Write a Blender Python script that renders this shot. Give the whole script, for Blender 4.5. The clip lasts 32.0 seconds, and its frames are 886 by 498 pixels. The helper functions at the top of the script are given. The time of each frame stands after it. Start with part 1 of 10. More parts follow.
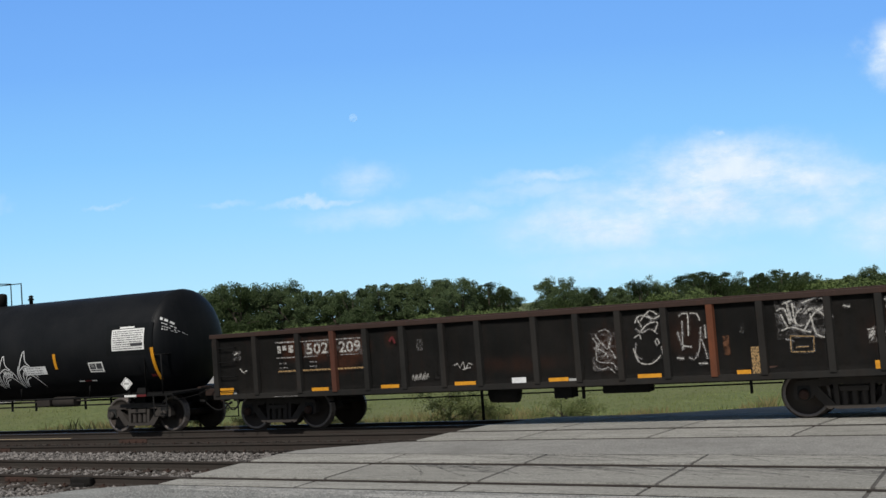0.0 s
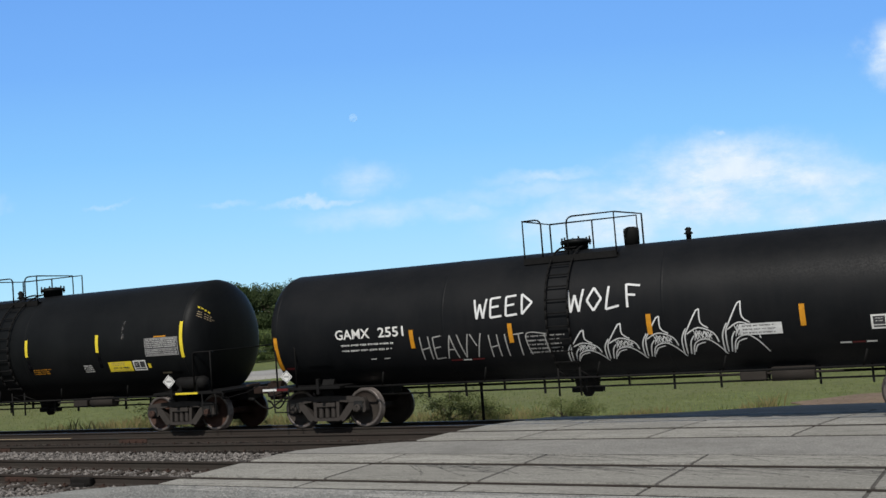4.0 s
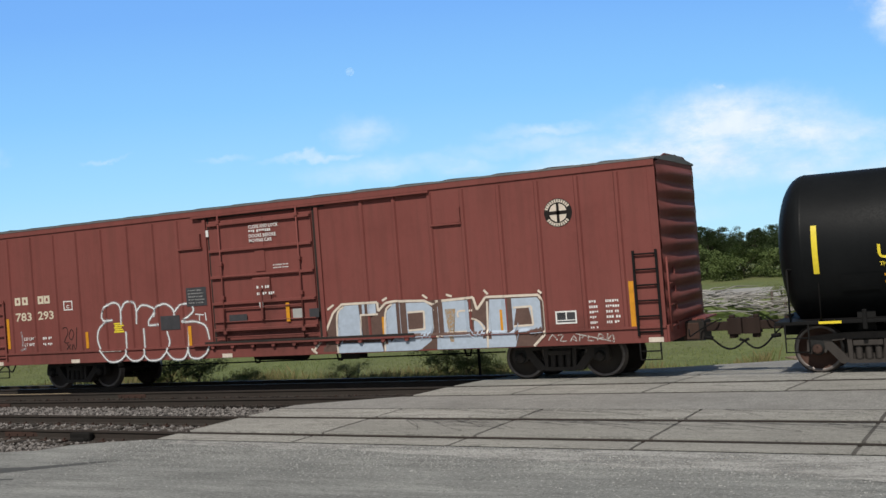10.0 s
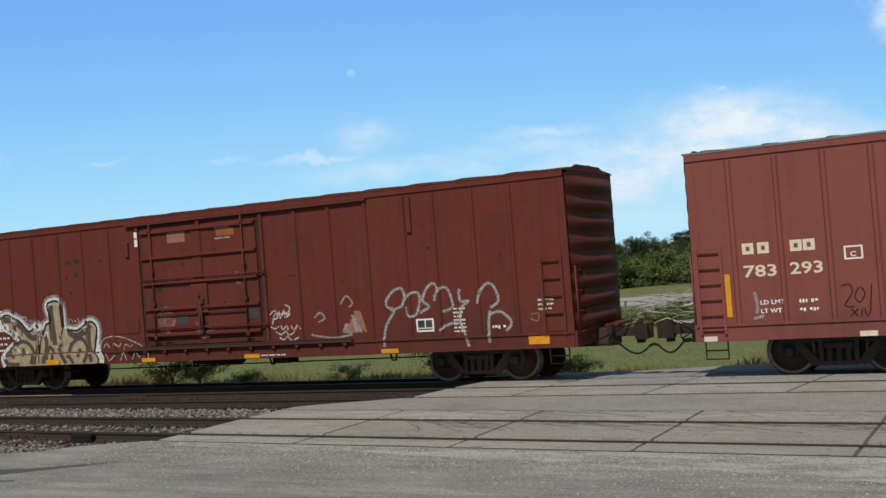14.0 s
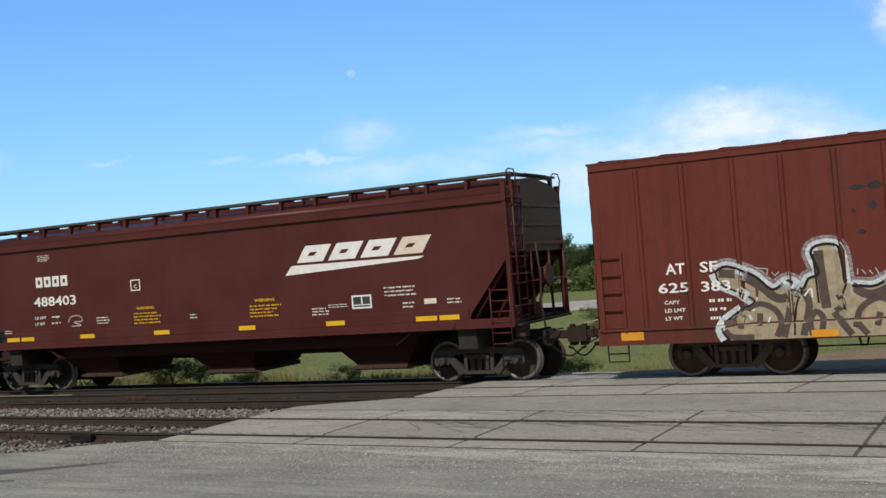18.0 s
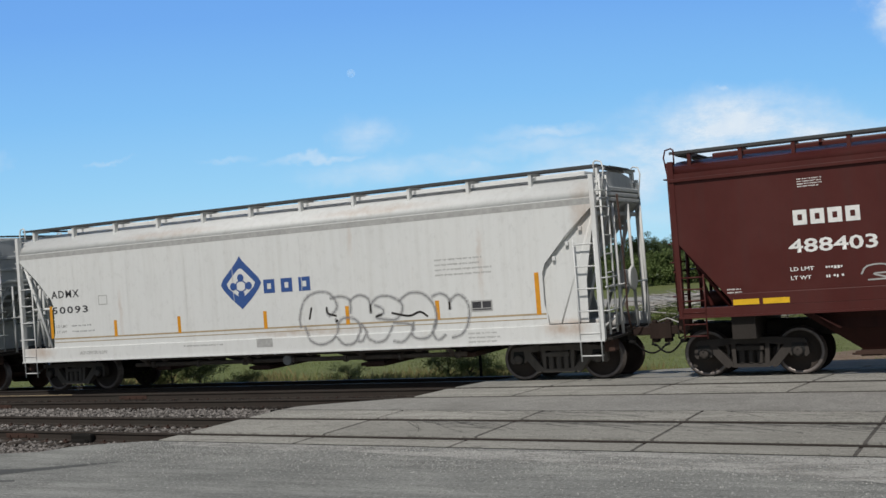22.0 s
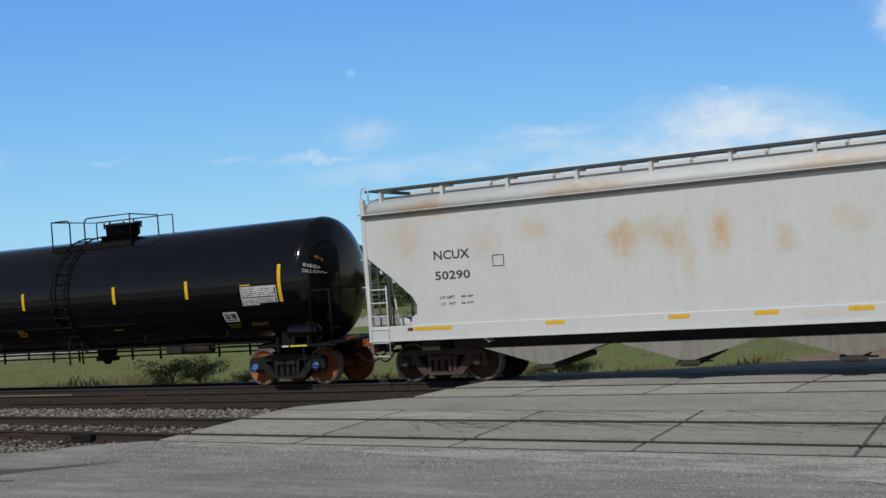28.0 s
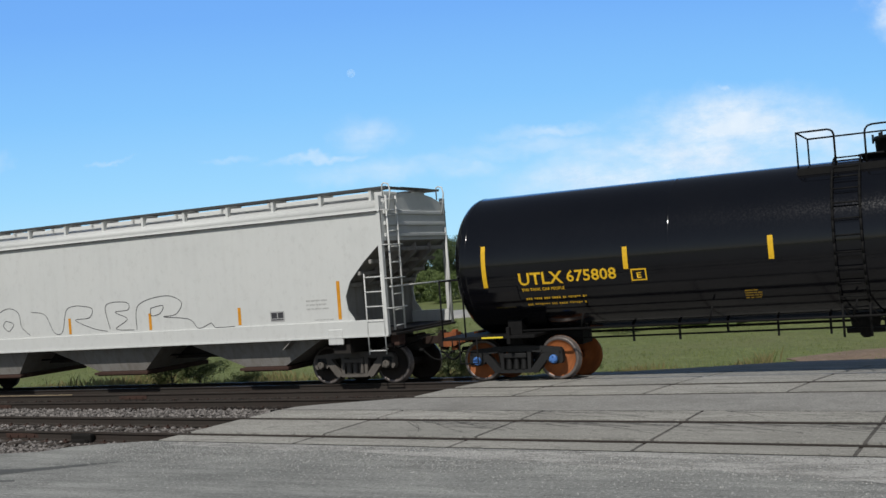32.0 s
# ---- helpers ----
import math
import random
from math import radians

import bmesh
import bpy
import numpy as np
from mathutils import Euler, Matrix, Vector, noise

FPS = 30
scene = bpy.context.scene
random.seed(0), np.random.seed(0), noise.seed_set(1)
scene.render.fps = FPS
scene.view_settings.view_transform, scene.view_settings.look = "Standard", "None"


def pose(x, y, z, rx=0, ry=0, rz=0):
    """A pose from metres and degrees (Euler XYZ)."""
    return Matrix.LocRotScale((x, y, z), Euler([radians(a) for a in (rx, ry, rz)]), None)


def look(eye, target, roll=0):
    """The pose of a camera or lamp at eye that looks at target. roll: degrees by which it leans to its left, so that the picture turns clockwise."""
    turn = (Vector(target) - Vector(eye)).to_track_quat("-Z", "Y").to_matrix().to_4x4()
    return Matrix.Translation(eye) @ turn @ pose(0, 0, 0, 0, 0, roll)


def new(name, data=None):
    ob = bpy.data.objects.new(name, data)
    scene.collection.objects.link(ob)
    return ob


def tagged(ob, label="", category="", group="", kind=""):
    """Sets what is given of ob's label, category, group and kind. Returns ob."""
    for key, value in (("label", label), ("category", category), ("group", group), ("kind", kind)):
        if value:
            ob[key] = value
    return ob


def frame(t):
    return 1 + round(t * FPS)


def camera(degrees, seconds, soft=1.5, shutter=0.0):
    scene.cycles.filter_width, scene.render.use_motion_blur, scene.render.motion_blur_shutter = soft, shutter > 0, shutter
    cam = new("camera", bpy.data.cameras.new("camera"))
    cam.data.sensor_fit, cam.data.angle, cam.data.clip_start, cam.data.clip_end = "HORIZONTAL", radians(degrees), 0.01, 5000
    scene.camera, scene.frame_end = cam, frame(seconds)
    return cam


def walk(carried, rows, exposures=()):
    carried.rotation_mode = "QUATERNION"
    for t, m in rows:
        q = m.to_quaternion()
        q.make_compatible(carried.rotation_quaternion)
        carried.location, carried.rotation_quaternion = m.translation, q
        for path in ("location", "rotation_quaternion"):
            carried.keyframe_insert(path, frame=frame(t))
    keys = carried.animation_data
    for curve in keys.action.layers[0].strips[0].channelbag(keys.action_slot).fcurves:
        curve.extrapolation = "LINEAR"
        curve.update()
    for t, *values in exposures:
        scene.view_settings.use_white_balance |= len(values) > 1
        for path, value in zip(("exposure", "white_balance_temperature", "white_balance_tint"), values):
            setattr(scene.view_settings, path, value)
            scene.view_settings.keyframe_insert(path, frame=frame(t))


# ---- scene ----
# Freight train passing a skewed road crossing.  x: along the train's track, y: away from the viewer, z: up, rail heads at 0.
YC = 21.775                    # centre line of the train's track
CANT = radians(3.4)            # its far rail lies lower than the near one
SINK = 0.03                    # of its near rail below the road
TH = radians(-3.108)           # the near track is not quite parallel
TAN = math.tan(TH)
VIEW_1 = pose(-0.031, 0.008, 2.589, 93.255, 4.401, 26.798)
VIEW_2 = pose(0, 0, 2.612, 90.854, 4.455, 26.722)


def tilt(k, dyaw=0.0):
    """A pose between the first view (k = 0) and the second (k = 1)."""
    return pose(-0.031 * (1 - k), 0.008 * (1 - k), 2.589 + 0.023 * k, 93.255 - 2.401 * k, 4.401 + 0.054 * k, 26.798 - 0.076 * k + 0.7 * dyaw)


cam = camera(46.0, 32.0, soft=1.5)
walk(cam, [(0, VIEW_1), (4, VIEW_1), (8.2, VIEW_1), (8.4, tilt(0.03, -0.1)), (8.5, tilt(0.09, -0.2)), (8.6, tilt(0.18, -0.25)), (8.7, tilt(0.34, -0.28)),
           (8.8, tilt(0.54, -0.3)), (8.9, tilt(0.74, -0.3)), (9.0, tilt(0.915, -0.28)), (9.1, tilt(1.0, -0.26)), (9.3, tilt(1.045, -0.22)), (9.5, tilt(1.055, -0.2)),
           (10.0, tilt(1.035, -0.08)), (10.5, tilt(1.01, 0)), (11.0, VIEW_2), (16.0, VIEW_2), (24.0, VIEW_2), (32.0, VIEW_2)],
     exposures=[(0, 0.06, 6500, 10), (8.2, 0.08, 6550, 10), (9.5, 0.10, 6600, 10), (13, 0.05, 6720, 10), (15, 0.05, 6850, 10), (17, 0.03, 6850, 10), (18, 0.13, 6700, 10),
                (19, 0.28, 6500, 10), (20, 0.10, 6500, 10), (21, -0.05, 6500, 10), (23, -0.10, 6470, 10), (25, -0.10, 6430, 10), (27.5, -0.20, 6350, 10), (28.5, -0.12, 6350, 10),
                (30, 0.0, 6400, 10), (31, 0.08, 6400, 10), (32, 0.02, 6400, 10)])


# ---- light ----
SUN_AZ, SUN_EL = radians(173), radians(47)      # azimuth from +y towards +x
world = bpy.data.worlds.new("sky")
scene.world = world
world.use_nodes = True
wn = world.node_tree
sky = wn.nodes.new("ShaderNodeTexSky")
sky.sky_type = "NISHITA"
sky.sun_disc = False
sky.sun_elevation = SUN_EL
sky.sun_rotation = SUN_AZ
sky.air_density, sky.dust_density, sky.ozone_density = 1.0, 0.15, 1.6
hue = wn.nodes.new("ShaderNodeHueSaturation")
hue.inputs["Saturation"].default_value = 0.62
wn.links.new(sky.outputs[0], hue.inputs["Color"])
wn.links.new(hue.outputs[0], wn.nodes["Background"].inputs[0])
wn.nodes["Background"].inputs[1].default_value = 0.058
lamp = bpy.data.lights.new("sun", "SUN")
lamp.energy, lamp.angle, lamp.color = 3.15, radians(0.6), (1.0, 0.955, 0.885)
sun = new("sun", lamp)
sun.matrix_world = look((math.sin(SUN_AZ) * math.cos(SUN_EL) * 100, math.cos(SUN_AZ) * math.cos(SUN_EL) * 100, math.sin(SUN_EL) * 100), (0, 0, 0))


# ---- materials ----
def material(name):
    m = bpy.data.materials.new(name)
    m.use_nodes = True
    return m, m.node_tree.nodes, m.node_tree.links, m.node_tree.nodes["Principled BSDF"]


def noise_node(n, l, coord, scale, detail=4, rough=0.6, stretch=None):
    t = n.new("ShaderNodeTexNoise")
    t.inputs["Scale"].default_value, t.inputs["Detail"].default_value, t.inputs["Roughness"].default_value = scale, detail, rough
    src = coord
    if stretch:
        mp = n.new("ShaderNodeMapping")
        mp.inputs["Scale"].default_value = stretch
        l.new(coord, mp.inputs["Vector"])
        src = mp.outputs[0]
    l.new(src, t.inputs["Vector"])
    return t.outputs["Fac"]


def ramp(n, l, fac, stops):
    r = n.new("ShaderNodeValToRGB")
    while len(r.color_ramp.elements) < len(stops):
        r.color_ramp.elements.new(0.5)
    for e, (p, c) in zip(r.color_ramp.elements, stops):
        e.position, e.color = p, (c, c, c, 1) if isinstance(c, float) else (*c, 1)
    l.new(fac, r.inputs[0])
    return r.outputs[0]


def mixed(n, l, fac, a, b):
    m = n.new("ShaderNodeMix")
    m.data_type = "RGBA"
    if isinstance(fac, float):
        m.inputs["Factor"].default_value = fac
    else:
        l.new(fac, m.inputs["Factor"])
    for sock, v in ((m.inputs[6], a), (m.inputs[7], b)):
        if isinstance(v, tuple):
            sock.default_value = (*v, 1)
        else:
            l.new(v, sock)
    return m.outputs[2]


def bumped(n, l, b, fac, strength, distance):
    u = n.new("ShaderNodeBump")
    u.inputs["Strength"].default_value, u.inputs["Distance"].default_value = strength, distance
    l.new(fac, u.inputs["Height"])
    l.new(u.outputs[0], b.inputs["Normal"])


def coat(name, base, rough=0.5, dirt=(0.12, 0.09, 0.07), amount=0.5, streak=0.5, rust=0.0, rust_colour=(0.28, 0.09, 0.03), fade=0.15, metal=0.0, spec=0.3, bump=0.15, flecks=0.35):
    """Weathered paint: grime in runs and clouds, rust blooms, faded patches, fine relief."""
    m, n, l, b = material(name)
    co = n.new("ShaderNodeTexCoord").outputs["Object"]
    cloud = noise_node(n, l, co, 0.7, 5, 0.6)
    fine = noise_node(n, l, co, 26, 3, 0.6)
    runs = noise_node(n, l, co, 1.0, 4, 0.65, (7.0, 7.0, 0.35))
    light = tuple(min(1, c * (1 + fade) + 0.02 * fade) for c in base)
    dark = tuple(c * (1 - fade) for c in base)
    col = mixed(n, l, ramp(n, l, cloud, [(0.3, 0.0), (0.7, 1.0)]), dark, light)
    col = mixed(n, l, ramp(n, l, runs, [(0.46, 0.0), (0.72, streak)]), col, dirt)
    col = mixed(n, l, ramp(n, l, cloud, [(0.45, 0.0), (0.85, amount)]), col, dirt)
    mottle = noise_node(n, l, co, 5.5, 8, 0.78, (1, 1, 0.7))
    col = mixed(n, l, ramp(n, l, mottle, [(0.36, flecks), (0.47, 0.0)]), col, tuple(0.55 * c + 0.45 * d * 0.6 for c, d in zip(base, dirt)))
    col = mixed(n, l, ramp(n, l, mottle, [(0.58, 0.0), (0.70, 0.5 * flecks)]), col, tuple(min(1, 1.25 * c) for c in base))
    if rust:
        spots = noise_node(n, l, co, 1.9, 6, 0.7, (1, 1, 0.6))
        col = mixed(n, l, ramp(n, l, spots, [(0.62 - 0.12 * rust, 0.0), (0.75, min(1.0, rust))]), col, rust_colour)
    l.new(col, b.inputs["Base Color"])
    l.new(ramp(n, l, fine, [(0.2, max(0.03, rough - 0.1)), (0.8, min(1.0, rough + 0.1))]), b.inputs["Roughness"])
    b.inputs["Metallic"].default_value = metal
    b.inputs["Specular IOR Level"].default_value = spec
    if bump:
        bumped(n, l, b, fine, bump, 0.004)
    return m


def blooms(m, spots, colour, warp=0.5):
    """Rust stains of a shape of their own: (x, z, half breadth, half height, weight) in the car's metres."""
    n, l = m.node_tree.nodes, m.node_tree.links
    b = n["Principled BSDF"]
    col = b.inputs["Base Color"].links[0].from_socket
    co = n.new("ShaderNodeTexCoord").outputs["Object"]
    nz = n.new("ShaderNodeTexNoise")
    nz.inputs["Scale"].default_value, nz.inputs["Detail"].default_value, nz.inputs["Roughness"].default_value = 2.2, 7, 0.7
    l.new(co, nz.inputs["Vector"])
    add = n.new("ShaderNodeVectorMath")
    add.operation = "MULTIPLY_ADD"
    l.new(nz.outputs["Color"], add.inputs[0])
    add.inputs[1].default_value = (warp, 0, warp)
    l.new(co, add.inputs[2])
    f = noise_node(n, l, co, 5, 6, 0.7, (1, 1, 0.5))
    grain = ramp(n, l, f, [(0.3, 0.35), (0.65, 1.0)])
    for x, z, rx, rz, wt in spots:
        mp = n.new("ShaderNodeMapping")
        mp.inputs["Location"].default_value = (-(x + warp / 2) / rx, 0, -(z + warp / 2) / rz)
        mp.inputs["Scale"].default_value = (1 / rx, 0, 1 / rz)
        l.new(add.outputs[0], mp.inputs["Vector"])
        g = n.new("ShaderNodeVectorMath")
        g.operation = "LENGTH"
        l.new(mp.outputs[0], g.inputs[0])
        r = n.new("ShaderNodeMapRange")
        r.interpolation_type = "SMOOTHSTEP"
        r.inputs["From Min"].default_value, r.inputs["From Max"].default_value = 1.0, 0.15
        r.inputs["To Min"].default_value, r.inputs["To Max"].default_value = 0.0, wt
        l.new(g.outputs["Value"], r.inputs["Value"])
        mu = n.new("ShaderNodeMath")
        mu.operation = "MULTIPLY"
        l.new(r.outputs[0], mu.inputs[0])
        l.new(grain, mu.inputs[1])
        col = mixed(n, l, mu.outputs[0], col, colour)
    l.new(col, b.inputs["Base Color"])


def grit(name, c0, c1, scale, rough=0.9, bump=0.6, distance=0.02, stain=(0.1, 0.09, 0.08), stains=0.3, big=0.35, stretch=None):
    """Stony or earthy ground: coarse and fine speckle over broad stains."""
    m, n, l, b = material(name)
    co = n.new("ShaderNodeTexCoord").outputs["Object"]
    f1 = noise_node(n, l, co, scale, 6, 0.7)
    f2 = noise_node(n, l, co, big, 5, 0.6, stretch)
    f3 = noise_node(n, l, co, scale * 0.16, 4, 0.6)
    col = mixed(n, l, ramp(n, l, f1, [(0.3, 0.0), (0.7, 1.0)]), c0, c1)
    col = mixed(n, l, ramp(n, l, f3, [(0.4, 0.0), (0.75, 0.4)]), col, tuple(0.8 * c for c in c0))
    col = mixed(n, l, ramp(n, l, f2, [(0.45, 0.0), (0.7, stains)]), col, stain)
    l.new(col, b.inputs["Base Color"])
    b.inputs["Roughness"].default_value = rough
    b.inputs["Specular IOR Level"].default_value = 0.25
    bumped(n, l, b, f1, bump, distance)
    return m


def plain(name, colour, rough=0.6, metal=0.0, vary=0.25, scale=9.0, spec=0.4):
    m, n, l, b = material(name)
    co = n.new("ShaderNodeTexCoord").outputs["Object"]
    f = noise_node(n, l, co, scale, 5, 0.65)
    l.new(mixed(n, l, ramp(n, l, f, [(0.25, 0.0), (0.75, 1.0)]), tuple(c * (1 - vary) for c in colour), tuple(min(1, c * (1 + vary)) for c in colour)), b.inputs["Base Color"])
    b.inputs["Roughness"].default_value, b.inputs["Metallic"].default_value = rough, metal
    b.inputs["Specular IOR Level"].default_value = spec
    bumped(n, l, b, f, 0.15, 0.004)
    return m


def pieces(name, c0, c1, rough=0.9, scale=18, island=False, stretch=None):
    """For loose pieces: each takes its own tone."""
    m, n, l, b = material(name)
    if island:
        r = n.new("ShaderNodeNewGeometry").outputs["Random Per Island"]
    else:
        r = n.new("ShaderNodeObjectInfo").outputs["Random"]
    co = n.new("ShaderNodeTexCoord").outputs["Object"]
    f = noise_node(n, l, co, scale, 5, 0.7, stretch)
    col = mixed(n, l, r, c0, c1)
    col = mixed(n, l, ramp(n, l, f, [(0.35, 0.0), (0.75, 0.5)]), col, tuple(0.55 * c for c in c0))
    l.new(col, b.inputs["Base Color"])
    b.inputs["Roughness"].default_value = rough
    b.inputs["Specular IOR Level"].default_value = 0.25
    bumped(n, l, b, f, 0.4, 0.01)
    return m


def foliage(name, c0, c1, trans=0.25):
    m, n, l, b = material(name)
    r = n.new("ShaderNodeNewGeometry").outputs["Random Per Island"]
    co = n.new("ShaderNodeTexCoord").outputs["Object"]
    f = noise_node(n, l, co, 0.5, 3)
    col = mixed(n, l, r, c0, c1)
    col = mixed(n, l, ramp(n, l, f, [(0.35, 0.0), (0.7, 0.5)]), col, tuple(1.35 * c for c in c1))
    l.new(col, b.inputs["Base Color"])
    b.inputs["Roughness"].default_value = 0.7
    b.inputs["Specular IOR Level"].default_value = 0.2
    tr = n.new("ShaderNodeBsdfTranslucent")
    l.new(col, tr.inputs[0])
    mx = n.new("ShaderNodeMixShader")
    mx.inputs[0].default_value = trans
    l.new(b.outputs[0], mx.inputs[1])
    l.new(tr.outputs[0], mx.inputs[2])
    l.new(mx.outputs[0], n["Material Output"].inputs[0])
    return m


def road(name, dark, light, stain, lines=False):
    """Worn road surface: chips and pits over patches, drawn out along the traffic."""
    m, n, l, b = material(name)
    co = n.new("ShaderNodeTexCoord").outputs["Object"]
    chips = noise_node(n, l, co, 20, 5, 0.8)
    pits = noise_node(n, l, co, 75, 2, 0.6)
    patchy = noise_node(n, l, co, 0.55, 6, 0.68, (0.7, 1.5, 1))
    drawn = noise_node(n, l, co, 1.6, 6, 0.72, (0.35, 2.6, 1))
    col = mixed(n, l, ramp(n, l, patchy, [(0.36, 0.0), (0.62, 1.0)]), dark, light)
    col = mixed(n, l, ramp(n, l, drawn, [(0.43, 0.0), (0.64, 0.8)]), col, stain)
    col = mixed(n, l, ramp(n, l, chips, [(0.54, 0.0), (0.66, 0.75)]), col, tuple(min(0.75, 1.6 * c) for c in light))
    col = mixed(n, l, ramp(n, l, chips, [(0.34, 0.8), (0.46, 0.0)]), col, tuple(0.35 * c for c in dark))
    col = mixed(n, l, ramp(n, l, pits, [(0.34, 0.7), (0.44, 0.0)]), col, tuple(0.45 * c for c in dark))
    if lines:
        r = n.new("ShaderNodeObjectInfo").outputs["Random"]
        col = mixed(n, l, ramp(n, l, r, [(0.0, 0.0), (1.0, 0.55)]), col, tuple(0.78 * c for c in dark))
        scuff = noise_node(n, l, co, 0.9, 3, 0.5, (1.3, 3.4, 1))
        col = mixed(n, l, ramp(n, l, scuff, [(0.488, 0.0), (0.497, 0.6), (0.503, 0.6), (0.512, 0.0)]), col, tuple(0.4 * c for c in dark))
    l.new(col, b.inputs["Base Color"])
    b.inputs["Roughness"].default_value = 0.92
    b.inputs["Specular IOR Level"].default_value = 0.2
    bumped(n, l, b, chips, 0.7, 0.015)
    return m


ASPHALT = road("asphalt", (0.215, 0.22, 0.21), (0.33, 0.335, 0.315), (0.17, 0.172, 0.165))
STRIP = grit("asphalt_strip", (0.16, 0.158, 0.15), (0.44, 0.43, 0.40), 26, 0.9, 0.5, 0.012, (0.16, 0.155, 0.145), 0.45, 0.5)
CONCRETE = road("concrete", (0.33, 0.322, 0.292), (0.455, 0.444, 0.405), (0.235, 0.228, 0.207), True)
GROOVE = plain("groove", (0.016, 0.015, 0.014), 0.95, spec=0.1)
BALLAST = pieces("ballast", (0.07, 0.064, 0.06), (0.33, 0.305, 0.285), 0.95, 30, island=True)
CHIPPINGS = pieces("grey_chippings", (0.15, 0.15, 0.145), (0.46, 0.46, 0.44), 0.95, 60, island=True)
MORTAR = plain("joint_mortar", (0.115, 0.108, 0.10), 0.95, spec=0.1, scale=14, vary=0.5)
BED = grit("ballast_bed", (0.035, 0.03, 0.026), (0.13, 0.115, 0.105), 40, 0.95, 1.0, 0.03, (0.07, 0.055, 0.045), 0.5, 0.9)
# dark ballast, made darker still for the shadow about the train's track
DARKBED = grit("dark_bed", (0.014, 0.012, 0.011), (0.052, 0.044, 0.038), 38, 0.95, 1.0, 0.03, (0.04, 0.03, 0.025), 0.6, 0.8)
TIE = pieces("creosoted_wood", (0.03, 0.025, 0.021), (0.085, 0.07, 0.058), 0.9, 6, stretch=(8, 1, 8))
RAILSIDE = coat("rusty_rail", (0.043, 0.034, 0.029), 0.85, (0.022, 0.028, 0.023), 0.5, 0.2, spec=0.2)
RAILTOP = plain("worn_steel", (0.15, 0.15, 0.16), 0.55, 1.0, 0.3, 20)
GRASSLAND = grit("meadow", (0.085, 0.115, 0.034), (0.21, 0.235, 0.09), 5.0, 0.95, 0.5, 0.06, (0.16, 0.15, 0.075), 0.5, 0.10)
GRASS = foliage("grass_blades", (0.10, 0.145, 0.04), (0.25, 0.27, 0.11), 0.3)
WEEDS = foliage("dry_weeds", (0.16, 0.15, 0.06), (0.30, 0.25, 0.12), 0.3)
LEAF = foliage("tree_leaves", (0.032, 0.056, 0.027), (0.086, 0.118, 0.050))
LEAF_3 = foliage("scrub_leaves", (0.075, 0.115, 0.035), (0.19, 0.21, 0.085))
LEAF_2 = foliage("shrub_leaves", (0.055, 0.088, 0.028), (0.13, 0.17, 0.058))
BARK = coat("bark", (0.10, 0.08, 0.065), 0.95, (0.04, 0.035, 0.03), 0.5, 0.6)
GRAVEL = grit("gravel_road", (0.30, 0.29, 0.275), (0.46, 0.45, 0.42), 8, 0.95, 0.4, 0.02)
DIRT = grit("bare_dirt", (0.16, 0.11, 0.075), (0.30, 0.225, 0.16), 6, 0.95, 0.5, 0.03)
DEADWOOD = pieces("dead_branches", (0.26, 0.245, 0.23), (0.52, 0.50, 0.48), 0.9, 8)
# flat dark tone for the shadow painted on the asphalt
SHADOW_STREAK = plain("shadow_streak_tone", (0.085, 0.088, 0.085), 0.75)

BLACK_OLD = coat("black_tank_paint", (0.0055, 0.0064, 0.0072), 0.5, (0.013, 0.0138, 0.014), 0.35, 0.22, bump=0.06, spec=0.12, flecks=0.2)
BLACK_DUSTY = coat("dusty_black_paint", (0.0065, 0.0075, 0.009), 0.52, (0.017, 0.0162, 0.0165), 0.5, 0.28, bump=0.08, spec=0.13, flecks=0.25)
BLACK_NEW = coat("new_black_paint", (0.003, 0.0034, 0.005), 0.09, (0.008, 0.008, 0.008), 0.1, 0.06, bump=0.0, fade=0.05, spec=0.46, flecks=0.0)
BLACK_PART = plain("black_ironwork", (0.009, 0.0088, 0.0088), 0.72, 0.0, 0.3, spec=0.14)
# grimy near-black that also stands in for shade below sills and in gaps
UNDER = coat("underframe_grime_and_shade", (0.022, 0.019, 0.017), 0.85, (0.04, 0.032, 0.026), 0.6, 0.3)
BOX_RED = coat("faded_boxcar_red", (0.205, 0.062, 0.053), 0.66, (0.12, 0.045, 0.037), 0.45, 0.42, fade=0.12, spec=0.2)
BOX_RED_2 = coat("grimy_boxcar_red", (0.125, 0.026, 0.018), 0.66, (0.060, 0.022, 0.016), 0.6, 0.5, 0.25, (0.12, 0.042, 0.022), spec=0.2, flecks=0.7)
ROOF_METAL = coat("galvanised_roof", (0.20, 0.20, 0.20), 0.6, (0.07, 0.065, 0.06), 0.6, 0.3, metal=0.4)
# dark grating tone: the shade on the boards' underside is in the colour
BOARD = coat("shaded_underside_grating", (0.075, 0.076, 0.078), 0.7, (0.04, 0.036, 0.03), 0.5, 0.2, metal=0.3)
# dusty dark copy of the car's brown, with the under-car shade in its colour
BAY_BROWN = coat("dusty_shaded_brown", (0.040, 0.014, 0.0115), 0.75, (0.022, 0.013, 0.011), 0.6, 0.4, spec=0.12)
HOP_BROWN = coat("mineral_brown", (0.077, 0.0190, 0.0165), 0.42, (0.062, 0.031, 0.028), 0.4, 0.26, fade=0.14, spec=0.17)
HOP_WHITE = coat("grimy_white_paint", (0.66, 0.67, 0.66), 0.55, (0.45, 0.44, 0.41), 0.28, 0.22, 0.10, (0.42, 0.26, 0.14), 0.05)
HOP_GREY = coat("rust_bloomed_grey_paint", (0.58, 0.60, 0.60), 0.55, (0.44, 0.42, 0.38), 0.25, 0.12, 0.08, (0.50, 0.34, 0.17), 0.05)
